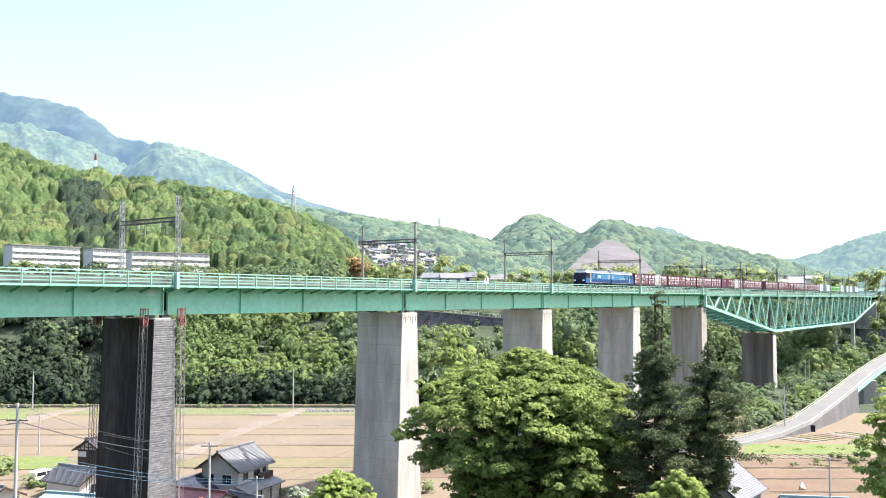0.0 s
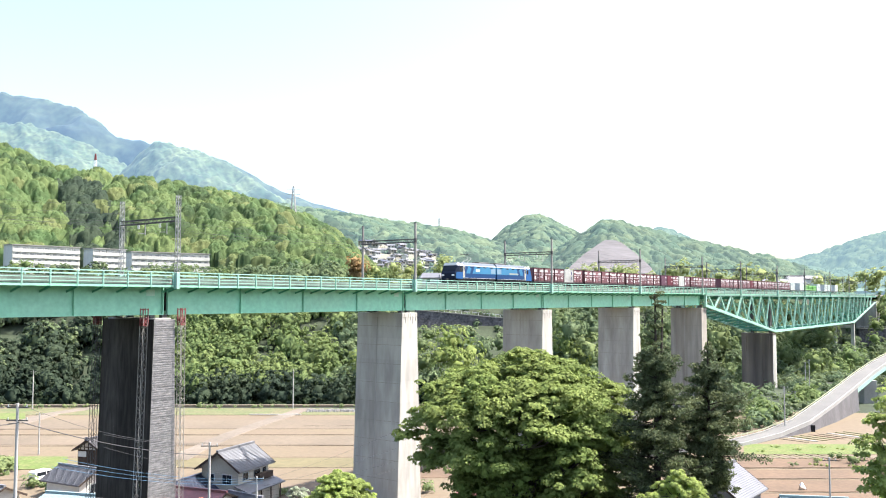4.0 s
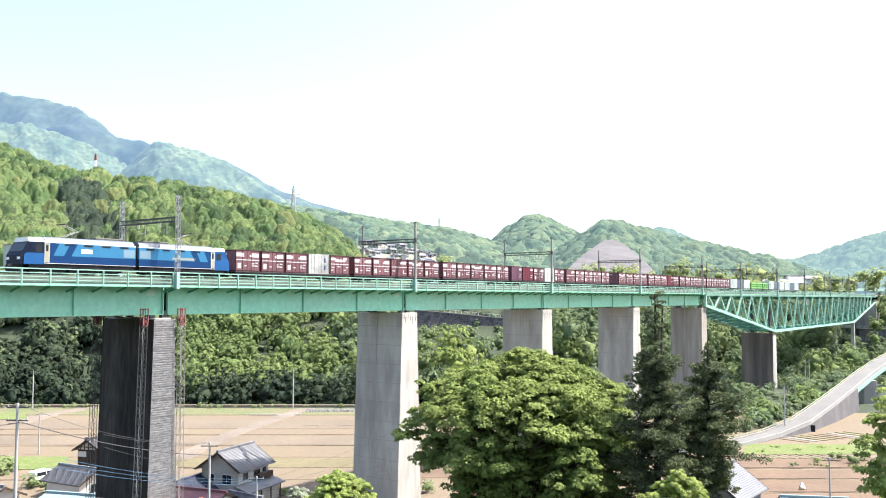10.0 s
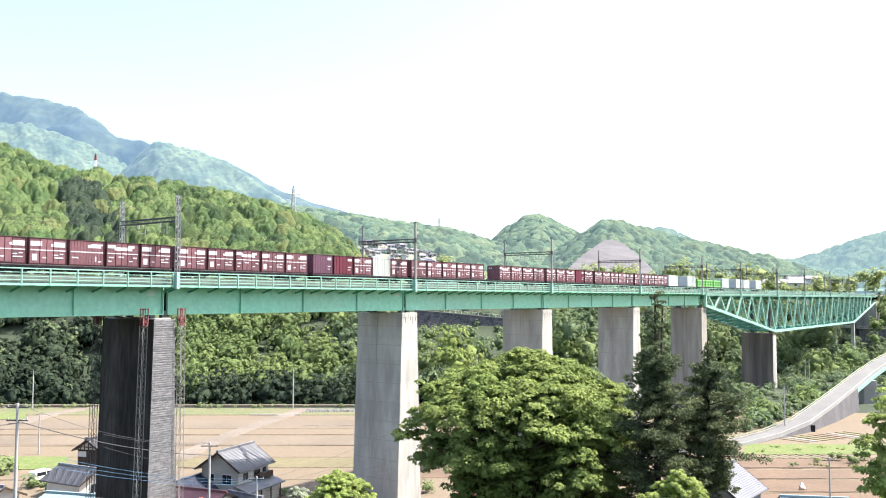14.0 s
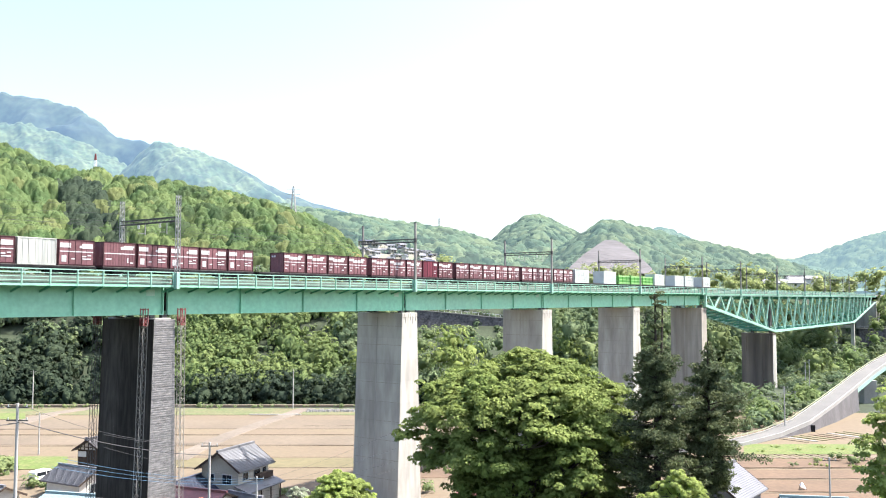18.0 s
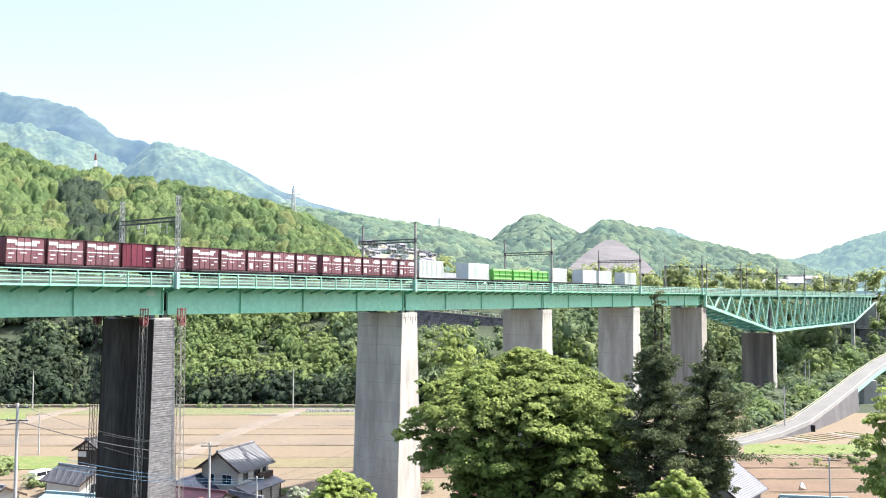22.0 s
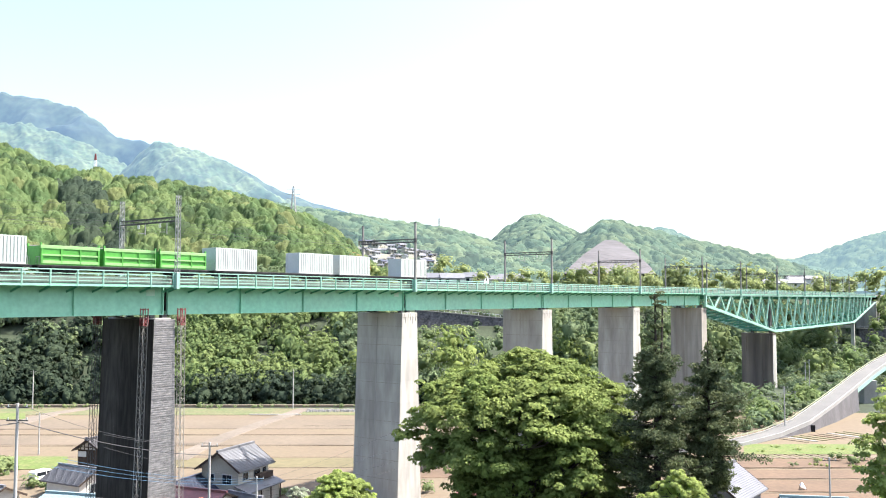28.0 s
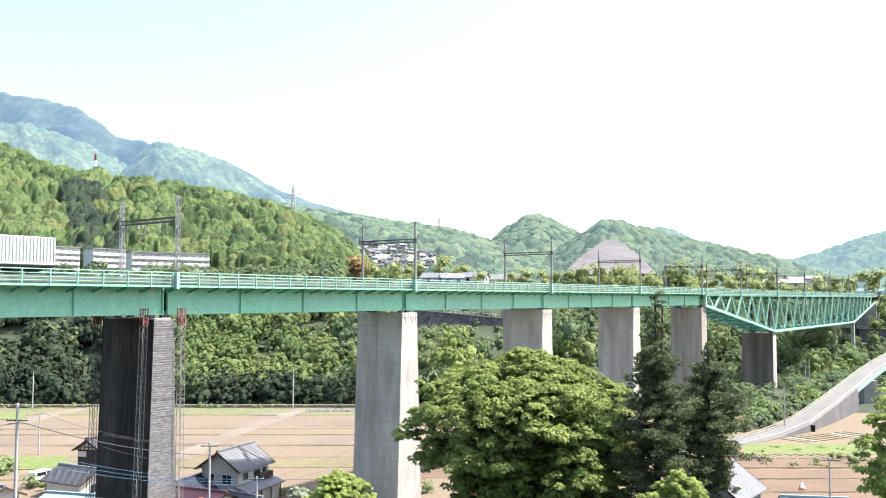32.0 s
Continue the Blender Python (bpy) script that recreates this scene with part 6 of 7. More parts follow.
cover = thing("plant_cover", "white sheet draped over stakes in a tilled field", "crop cover", at=Matrix.Translation((*floor_at(1412, 862), 0.1)))
drape = Shape()
drape.face_block([(-0.5, -0.4, 0.45), (0.36, -0.4, 0.15), (0.42, 0.4, 0.40), (-0.44, 0.4, 0.60), (-0.25, -0.1, 1.10), (0.0, 0.1, 1.0)], [(0, 1, 5, 4), (1, 2, 5), (2, 3, 4, 5), (3, 0, 4)])
part("sheet", drape, WHITE_PAINT, cover)
for x, y in ((-0.46, -0.36), (0.33, -0.36), (0.38, 0.36), (-0.40, 0.36)):
    part("stake", Shape().rod((x, y, -0.1), (x, y, 0.5 if x < 0 else 0.22), 0.03, 6), BARK, cover)
greens = []
for x, y in ((1432, 820), (1440, 812), (1452, 822), (1500, 823), (1516, 824), (1480, 793), (1402, 794), (1340, 797), (1532, 795), (1365, 789), (1445, 790)):
    a, b = floor_at(x, y)
    greens += [(a + 0.7 * math.cos(k * 2.4), b + 0.5 * math.sin(k * 2.4), 0.25, 0.35 + 0.06 * k) for k in range(4)]
wood("vegetables", greens, 90, 0.13, WOOD_FRESH, "low clumps of leafy vegetables in the field strips", 3, 0.8, 1, 0.5)

# ---- the road that climbs to a bridge ----
ROAD = [(10, 146, 0.2), (30, 154, 0.2), (47, 162, 0.25), (59.6, 169.5, 0.3), (70.7, 179, 0.75), (80.3, 187.5, 2.0), (92.3, 202, 4.0), (107.8, 222.7, 6.2), (120, 239, 8.0), (134.5, 258, 9.8), (152, 281, 11.2), (200, 330, 13.4), (260, 400, 17)]
road = thing("road", "pale worn road climbing on a walled ramp to a bridge", "road", kind="structure")


def ribbon(pts, offs, close=True):
    """Offsets are (side, up) corners swept along the road."""
    v, m = [], len(offs)
    P = [Vector(p) for p in pts]
    for i, p in enumerate(P):
        d = (P[min(i + 1, len(P) - 1)] - P[max(i - 1, 0)])
        n = Vector((d.y, -d.x, 0)).normalized()
        for side, up in offs:
            z = p.z + up if up is not None else -1.5
            v.append(Vector((p.x, p.y, 0)) + n * side + Vector((0, 0, z)))
    f = [(i * m + j, i * m + (j + 1) % m, (i + 1) * m + (j + 1) % m, (i + 1) * m + j) for i in range(len(P) - 1) for j in range(m)]
    f += [tuple(range(m - 1, -1, -1)), tuple(range(len(v) - m, len(v)))]
    return Shape().face_block(v, f)


ramp = ROAD[:8]
part("carriageway", ribbon(ROAD, [(-4.0, 0), (-0.25, 0), (-0.25, -0.35), (-4.0, -0.35)]), ASPHALT, road)
part("near_kerb", ribbon(ROAD[2:], [(-0.25, 0.45), (0.0, 0.45), (0.0, -0.5), (-0.25, -0.5)]), KERB_PALE, road, "bleached concrete parapet")
part("far_kerb", ribbon(ROAD[2:], [(-4.25, 0.3), (-4.0, 0.3), (-4.0, -0.6), (-4.25, -0.6)]), CONCRETE_PALE, road)
part("retaining_wall", ribbon(ramp, [(-0.3, -0.4), (0.03, -0.4), (0.4, None), (-0.3, None)]), CONCRETE_GREY, road, "grey concrete retaining wall")
part("retaining_wall", ribbon(ramp, [(-3.95, -0.4), (-4.3, -0.4), (-4.65, None), (-3.95, None)]), CONCRETE_GREY, road)
q = Vector(ROAD[5]).lerp(Vector(ROAD[6]), 0.02)
part("drain_mouth", Shape().soft_box(q.x - 0.3, q.x + 0.62, q.y - 0.62, q.y + 0.3, -0.2, 1.5, 0.06), BLACK, road, "dark drain opening in the ramp wall")
part("ramp_fill", ribbon(ramp, [(-3.9, -0.36), (-0.35, -0.36), (-0.35, None), (-3.9, None)]), EARTH_BROWN, road)
part("bridge_girder", ribbon(ROAD[7:], [(-0.6, -0.51), (0.05, -0.51), (0.05, -1.6), (-0.6, -1.6)]), GREEN_PALE, road, "pale green steel road girder")
part("bridge_girder", ribbon(ROAD[7:], [(-4.25, -0.61), (-3.65, -0.61), (-3.65, -1.6), (-4.25, -1.6)]), GREEN, road)
for i in (8, 10, 11):
    x, y, z = ROAD[i]
    part("road_pier", Shape().soft_box(x - 3.2, x + 0.4, y - 1.4, y + 1.4, -9, z - 1.65, 0.05), CONCRETE_PALE, road)
for i in range(64):
    t = 2 + i * 0.155
    k = int(t)
    if k + 1 >= len(ROAD):
        break
    p = Vector(ROAD[k]).lerp(Vector(ROAD[k + 1]), t - k)
    d = Vector(ROAD[k + 1]) - Vector(ROAD[k])
    n = Vector((d.y, -d.x, 0)).normalized()
    q = p - n * 4.13
    part("guard_post", Shape().rod(q + Vector((0, 0, 0.25)), q + Vector((0, 0, 0.82)), 0.035, 6), SILVER, road)
part("guard_rail", ribbon(ROAD[2:], [(-4.17, 0.84), (-4.11, 0.84), (-4.11, 0.60), (-4.17, 0.60)]), RAIL_STRAW, road, "pale straw-coloured guard rail")
# crop beds at the foot of the ramp wall
for i in range(9):
    a, b = 73 + i * 2.3, 173.5 + i * 1.0
    patch("crop_bed", [(a, b), (a + 0.9, b), (a - 3.4, b + 5.5), (a - 4.3, b + 5.5)], (SOIL_PALE, GRASS, CONCRETE_PALE, SOIL_RED, GRASS)[(i * 2) % 5], "narrow vegetable bed at the foot of a ramp wall", "crop bed", 0.16)
for i in range(7):
    a, b = 62 + i * 2.0, 155.5
    patch("crop_bed", [(a, b), (a + 0.7, b), (a - 1.8, b + 4.5), (a - 2.5, b + 4.5)], (GRASS, SOIL_PALE, SOIL_STRAW)[i % 3], "narrow vegetable bed in a reddish field", "crop bed", 0.16)

def ramp_gap(a, b):
    """Distance on plan from the road's middle line."""
    return min(math.hypot(a - p[0] - (q[0] - p[0]) * t, b - p[1] - (q[1] - p[1]) * t) for p, q in zip(ROAD[:-1], ROAD[1:]) for t in (0, 0.25, 0.5, 0.75)) - 6


# ---- houses ----


def pitched(W, L, z0, z1, over, thick=0.18):
    """A gable roof slab pair over W by L, from eaves z0 to ridge z1; ridge along y."""
    s = Shape()
    drop = (z1 - z0) / (W / 2) * over
    for q in (-1, 1):
        v = []
        for y in (-L / 2 - over, L / 2 + over):
            v += [(0, y, z1 + thick), (q * (W / 2 + over), y, z0 - drop + thick), (q * (W / 2 + over), y, z0 - drop), (0, y, z1)]
        s.face_block(v, [(0, 1, 5, 4), (1, 2, 6, 5), (2, 3, 7, 6), (3, 0, 4, 7), (0, 3, 2, 1), (4, 5, 6, 7)])
    return s


def house(at, turn, W, L, eaves, ridge_z, roof_mat, wall_mat, label, base=0.0, windows=(), over=0.7, ridge_tiles=True, name="house", storeys=1, courses=True):
    """A gabled house: walls, roof with tile courses, ridge, gable boards and windows. Ridge along local y."""
    h = thing(name, label, "house", at=Matrix.Translation((at[0], at[1], base)) @ pose(0, 0, 0, 0, 0, turn))
    prof = [(-W / 2, -0.5), (W / 2, -0.5), (W / 2, eaves), (0, ridge_z - 0.02), (-W / 2, eaves)]
    w = part("wall", Shape().prism(prof, -L / 2, L / 2), wall_mat, h)
    part("roof", pitched(W, L, eaves, ridge_z, over), roof_mat, h)
    if ridge_tiles:
        part("ridge_cap", Shape().box(-0.18, 0.18, -L / 2 - over, L / 2 + over, ridge_z + 0.14, ridge_z + 0.42), roof_mat, h)
    if courses:
        n = 9
        for q in (-1, 1):
            tiles = Shape()
            slope = (ridge_z - eaves) / (W / 2)
            for i in range(n * 2):
                x = (W / 2 + over) * (i + 0.5) / (n * 2)
                z = ridge_z + 0.2 - slope * x
                tiles.bar((q * x, -L / 2 - over, z), (q * x, L / 2 + over, z), 0.10, 0.05)
            part("tile_course", tiles, roof_mat, h)
    for y in (-L / 2 - over - 0.03, L / 2 + over + 0.03):
        for q in (-1, 1):
            part("barge_board", Shape().bar((0, y, ridge_z + 0.06), (q * (W / 2 + over), y, eaves - (ridge_z - eaves) / (W / 2) * over + 0.06), 0.06, 0.26), TIMBER, h)
    for face, u, z, ww, hh in windows:
        s = Shape()
        if face in "LR":
            x = W / 2 + 0.03 if face == "R" else -W / 2 - 0.03
            fr = part("window", Shape().box(min(x, x * 0.97), max(x, x * 0.97), u - ww / 2 - 0.08, u + ww / 2 + 0.08, z - 0.08, z + hh + 0.08), SILVER, h)
            o = 0.02 if face == "R" else -0.02
            for k in (0, 1):
                part("pane", Shape().box(min(x, x + o), max(x, x + o), u - ww / 2 + k * ww / 2 + 0.03, u + k * ww / 2 - 0.03, z, z + hh), GLASS_DARK, fr)
        else:
            y = -L / 2 - 0.03 if face == "F" else L / 2 + 0.03
            fr = part("window", Shape().box(u - ww / 2 - 0.08, u + ww / 2 + 0.08, min(y, y * 0.985), max(y, y * 0.985), z - 0.08, z + hh + 0.08), SILVER, h)
            o = -0.02 if face == "F" else 0.02
            for k in (0, 1):
                part("pane", Shape().box(u - ww / 2 + k * ww / 2 + 0.03, u + k * ww / 2 - 0.03, min(y, y + o), max(y, y + o), z, z + hh), GLASS_DARK, fr)
    return h


main = house((-30.0, 124.6), -22, 6.2, 7.4, 5.3, 7.35, TILE_GREY, PLASTER, "cream two-storey farmhouse with a grey tiled gable roof", windows=(("F", -1.5, 3.4, 1.1, 0.9), ("F", 1.2, 3.1, 1.5, 1.2), ("R", -2.0, 3.5, 1.3, 1.0), ("R", 0.8, 3.5, 1.5, 1.0), ("R", 2.6, 3.5, 0.9, 1.0),
             ("R", -1.5, 0.6, 1.8, 1.8), ("R", 1.5, 0.6, 1.8, 1.8)))
skirt = Shape()
skirt.face_block([(3.1, -4.6, 3.1), (3.1, 4.4, 3.1), (5.6, 4.4, 2.35), (5.6, -4.6, 2.35), (3.1, -4.6, 2.95), (3.1, 4.4, 2.95), (5.6, 4.4, 2.2), (5.6, -4.6, 2.2)], [(0, 1, 2, 3), (7, 6, 5, 4), (0, 4, 5, 1), (1, 5, 6, 2), (2, 6, 7, 3), (3, 7, 4, 0)])
part("veranda_roof", skirt, TILE_GREY, main, "grey tiled lean-to roof")
part("lower_storey", Shape().box(3.12, 4.9, -3.9, 3.9, -0.5, 2.25), PLASTER, main)
for y in (-3.6, -1.2, 1.2, 3.6):
    part("veranda_post", Shape().box(5.2, 5.34, y - 0.07, y + 0.07, -0.3, 2.3), TIMBER, main)
part("balcony_rail", Shape().box(3.2, 4.0, 0.2, 3.6, 3.05, 3.9), TIMBER, main)
house((-35.6, 119.5), -22, 5.0, 6.5, 2.6, 3.9, TILE_NAVY, PLASTER_WHITE, "low storehouse with a dark blue tiled roof")
house((-32.5, 113.0), 68, 4.4, 8.6, 3.0, 3.9, ROOF_RED, PLASTER_WHITE, "shed with a faded red sheet-metal roof", courses=False)
house((-26.0, 113.5), 55, 3.6, 5.2, 2.3, 3.1, TILE_GREY, PLASTER, "small outbuilding with a grey roof", courses=True)
barn = house((-59.4, 148.5), -16, 4.4, 5.2, 3.6, 5.0, TILE_DARK, TIMBER, "dark timber barn with a white plastered gable and tiled roof")
part("gable_plaster", Shape().prism([(-2.0, 3.35), (2.0, 3.35), (2.0, 3.62), (0, 4.85), (-2.0, 3.62)], -2.66, -2.61), PLASTER_WHITE, barn, "white plastered gable")
part("gable_plaster", Shape().box(-2.1, -0.5, -2.66, -2.61, 2.2, 3.1), PLASTER_WHITE, barn)
for x in (-1.6, -0.8, 0.0, 0.8, 1.6):
    part("gable_stud", Shape().box(x - 0.07, x + 0.07, -2.72, -2.66, 3.3, 4.85 - abs(x) * 0.62), TIMBER, barn)
for z in (3.35, 3.85):
    part("gable_rail", Shape().box(-2.0 if z < 3.5 else -1.5, 2.0 if z < 3.5 else 1.5, -2.73, -2.67, z - 0.07, z + 0.07), TIMBER, barn)
part("ridge_end_tile", Shape().soft_box(-0.3, 0.3, -3.45, -3.2, 5.0, 5.65, 0.06), TILE_NAVY, barn, "dark blue ridge end tile")
house((-54.0, 127.5), 62, 5.2, 7.0, 2.6, 4.0, TILE_DARKGREY, PLASTER_WHITE, "single-storey white house with a dark grey tiled roof", windows=(("F", 0, 0.8, 1.4, 1.2), ("R", 0, 0.8, 1.6, 1.2)))
house((-44.0, 107.0), 75, 7.0, 11.0, 3.4, 4.5, ROOF_BLUE, PLASTER_WHITE, "workshop with a light blue sheet-metal roof", courses=False)
house((-61.5, 116.0), 60, 5.0, 7.0, 2.8, 4.0, TILE_GREY, PLASTER_WHITE, "white shed with a grey sheet roof", courses=False)
house((35.4, 109.5), -38, 7.0, 8.5, 5.0, 7.5, ROOF_WHITE, TILE_DARKGREY, "barn with a bright pale metal roof", courses=True, windows=(("F", 0, 1.0, 2.0, 1.6),))
house((47.5, 110.5), 80, 4.2, 7.0, 2.4, 3.4, ROOF_BLUE, PLASTER_WHITE, "shed with a pale blue metal roof", courses=False)
house((7.5, 113.0), 60, 6.5, 9.0, 3.0, 4.6, ROOF_RED, PLASTER, "house with a red roof half hidden by a tree", courses=False)


def van(at, turn, label):
    """A small box van: body, cab glass, wheels, lamps."""
    c = thing("delivery_van", label, "van", at=Matrix.Translation(at) @ pose(0, 0, 0, 0, 0, turn))
    body = part("body", Shape().prism([(-1.7, 0.3), (1.65, 0.3), (1.7, 0.95), (1.35, 1.75), (1.15, 1.88), (-1.6, 1.88), (-1.7, 1.7)], -0.73, 0.73), WHITE_PAINT, c)
    part("windscreen", Shape().face_block([(1.66, -0.65, 1.05), (1.66, 0.65, 1.05), (1.42, 0.62, 1.70), (1.42, -0.62, 1.70)], [(0, 1, 2, 3)]), GLASS_DARK, c)
    for y in (-0.745, 0.735):
        part("side_window", Shape().box(0.5, 1.25, y, y + 0.012, 1.1, 1.65), GLASS_DARK, c)
        part("side_window", Shape().box(-1.4, 0.3, y, y + 0.012, 1.1, 1.65), GLASS_DARK, c)
        for x in (-1.1, 1.15):
            w = part("wheel", Shape().rod((x, y - 0.02, 0.28), (x, y + 0.04, 0.28), 0.28, 12), BLACK, c)
            part("hub", Shape().rod((x, y - 0.03, 0.28), (x, y + 0.05, 0.28), 0.14, 10), SILVER, w)
    for y in (-0.55, 0.45):
        part("headlight", Shape().box(1.66, 1.72, y, y + 0.2, 0.7, 0.9), SILVER, c)
    return c


van((*floor_at(82, 850), 0.2), 68, "small white van parked by a shed")

# ---- apartment blocks on the plateau ----


def flats(x0, x1, depth, y_top, storeys, bays, label, y_skew=0.0):
    """A long white block of flats with a balcony to each flat."""
    a, b = spot(x0, depth, 500), spot(x1, depth + y_skew, 500)
    d = Vector((b.x - a.x, b.y - a.y, 0))
    L = d.length
    top = EYE + (529 - y_top) / 1504 * depth
    h0 = top - storeys * 2.85 - 0.6
    turn = math.degrees(math.atan2(d.y, d.x))
    f = thing("apartment_building", label, "apartment building", "blocks of flats", Matrix.Translation((a.x, a.y, h0)) @ pose(0, 0, 0, 0, 0, turn))
    H = storeys * 2.85 + 0.3
    part("wall", Shape().box(0, L, 0, 9, -12, H), FLAT_WALL, f)
    part("roof", Shape().box(-0.4, L + 0.4, -0.6, 9.4, H, H + 0.35), CONCRETE_PALE, f)
    w = L / bays
    for s in range(storeys):
        z = s * 2.85
        part("floor_slab", Shape().box(0, L, -0.55, -0.01, z - 0.14, z), CONCRETE_PALE, f)
        for i in range(bays):
            part("window", Shape().box(i * w + (0.20 + 0.06 * ((i * 3 + s) % 4)) * w, i * w + 0.80 * w, -0.05, -0.004, z + 0.15, z + 2.2), WINDOW_SOFT, f)
            part("balcony", Shape().box(i * w + 0.04, (i + 1) * w - 0.04, -0.61, -0.51, z - 0.1, z + 1.45), FLAT_WALL, f)
            part("party_screen", Shape().box(i * w - 0.04, i * w + 0.04, -0.5, -0.05, z, z + 2.6), FLAT_WALL, f)
    return f


flats(20, 140, 405, 432, 5, 9, "white five-storey block of flats with rows of balconies", 26)
flats(163, 222, 408, 439, 5, 5, "white block of flats with rows of balconies", 13)
flats(232, 370, 396, 445, 5, 11, "long white block of flats with rows of balconies", 22)

# ---- far houses ----


def far_house(at, turn, W, L, H, roof_mat, wall_mat, label):
    h = thing("house", label, "house", "village houses", Matrix.Translation(at) @ pose(0, 0, 0, 0, 0, turn))
    part("wall", Shape().prism([(-W / 2, -4), (W / 2, -4), (W / 2, H), (0, H + W * 0.24), (-W / 2, H)], -L / 2, L / 2), wall_mat, h)
    part("roof", pitched(W, L, H, H + W * 0.25, 0.7, 0.3), roof_mat, h)
    for y in (-L / 4, L / 4):
        for x in (-W / 2 - 0.02, W / 2 + 0.02):
            part("window", Shape().box(x - 0.03, x + 0.03, y - 0.8, y + 0.8, H - 2.0, H - 0.7), GLASS_DARK, h)
    part("window", Shape().box(-0.9, 0.9, -L / 2 - 0.05, -L / 2 + 0.02, H - 2.0, H - 0.6), GLASS_DARK, h)
    return h


roofs = (TILE_GREY, TILE_DARKGREY, ROOF_WHITE, TILE_GREY, ROOF_WHITE, TILE_NAVY)
hill_sheet("terraced_slope", lambda a, b: hill_village(a, b) + 0.7, 738, 888, -0.104, -0.004, 30, 40, TERRACE, "tan terraced slope below a village")
for i in range(7):
    b, u0 = 752 + i * 19, -0.100 + 0.012 * ((i * 5) % 4)
    s, prev = Shape(), None
    for k in range(9):
        a = (u0 + 0.0085 * k) * b
        p = Vector((a, b + 0.5 * math.sin(k * 0.9 + i), float(hill_village(a, b)) + 1.2))
        if prev is not None:
            s.bar(prev, p, 0.8, 2.6)
        prev = p
    thing("terrace_wall", "weathered stone wall of a hillside terrace", "terrace wall", "terrace walls below the village", shape=s, mat=CONCRETE_GREY if i % 2 else STONE_DARK)
for i in range(64):
    u, b = rng.uniform(-0.099, -0.010), rng.uniform(752, 884)
    a = u * b
    far_house((a, b, float(hill_village(a, b)) + 1.5), rng.uniform(0, 180), rng.uniform(4.2, 5.6), rng.uniform(5, 8), rng.uniform(2.4, 3.6), roofs[i % 6], PLASTER if i % 4 else PLASTER_WHITE, "village house with a tiled roof on the hillside")
for x, depth, z, turn, W, L, mat in ((772, 400, 36.3, 80, 8, 12, ROOF_WHITE), (800, 395, 36.0, 95, 8, 10, TILE_GREY), (842, 410, 36.9, 70, 8, 11, TILE_GREY), (870, 420, 35.9, 100, 7, 9, TILE_DARKGREY), (905, 430, 36.5, 85, 9, 12, ROOF_WHITE),
                                     (1385, 520, 36.0, 85, 9, 24, TILE_GREY), (1420, 540, 38.8, 88, 8, 20, ROOF_WHITE)):
    p = spot(x, depth, z=z)
    far_house(p, turn, W, L, 2.6, mat, PLASTER_WHITE, "low house with a pale roof behind the railway")

# ---- masts and pylons on the hill ----


def pylon(at, height, w, mat, label, arms=3, bands=False):
    t = thing("transmission_tower", label, "transmission tower", at=Matrix.Translation(at))
    n = 5
    for i in range(n):
        z0, z1 = height * i / n, height * (i + 1) / n
        k0, k1 = w * (1 - 0.85 * i / n), w * (1 - 0.85 * (i + 1) / n)
        s = lattice(Shape(), (0, 0, z0), (0, 0, z1), k0, height / n / 2, height * 0.007, k1)
        part("tower_section", s, (RUST_RED if i % 2 == 0 else WHITE_PAINT) if bands else mat, t)
    for i in range(arms):
        z = height * (0.66 + 0.12 * i)
        part("cross_arm", Shape().bar((-w * 1.1, 0, z), (w * 1.1, 0, z), 0.3, 0.3), mat, t)
    return t


def hill_top(x, depth, fun):
    a = (x - 784) / 1504 * depth
    return Vector((a, depth, float(fun(a, depth))))


pylon(hill_top(164, 640, hill_near), 25, 3.4, STEEL_GREY, "red and white banded lattice mast on the hill", 0, True)
pylon(hill_top(518, 600, hill_near), 27, 4.5, STEEL_GREY, "grey lattice transmission tower on the hill")
pylon(hill_top(367, 640, hill_near), 20, 2.2, STEEL_GREY, "thin grey lattice mast on the hill")
pylon(hill_top(777, 1150, hill_village), 19, 3.2, STEEL_DARK, "small dark tower on a distant hill")

# the bare grey slope
vs, fs, NT, NU = [], [], 24, 24
for i in range(NT + 1):
    t = i / NT
    b = 708 + 180 * t
    half = 0.062 * (1 - t) ** 0.85 + 0.003
    for j in range(NU + 1):
        q = 2 * j / NU - 1
        u = 0.1965 + 0.0015 * t + half * q
        rise = 50.0 + 41.5 * t
        vs.append((u * b, b, rise + 0.5 * float(lumps(u * b, b, 20)) - 14 * max(0, abs(q) - 0.85) / 0.15 - 8 * max(0, t - 0.97) / 0.03))
for i in range(NT):
    for j in range(NU):
        k = i * (NU + 1) + j
        fs.append((k, k + 1, k + NU + 2, k + NU + 1))
thing("backdrop_slope", "bare grey quarried slope on a wooded hill", "bare slope", shape=Shape().face_block(vs, fs), mat=SCAR, kind="structure")

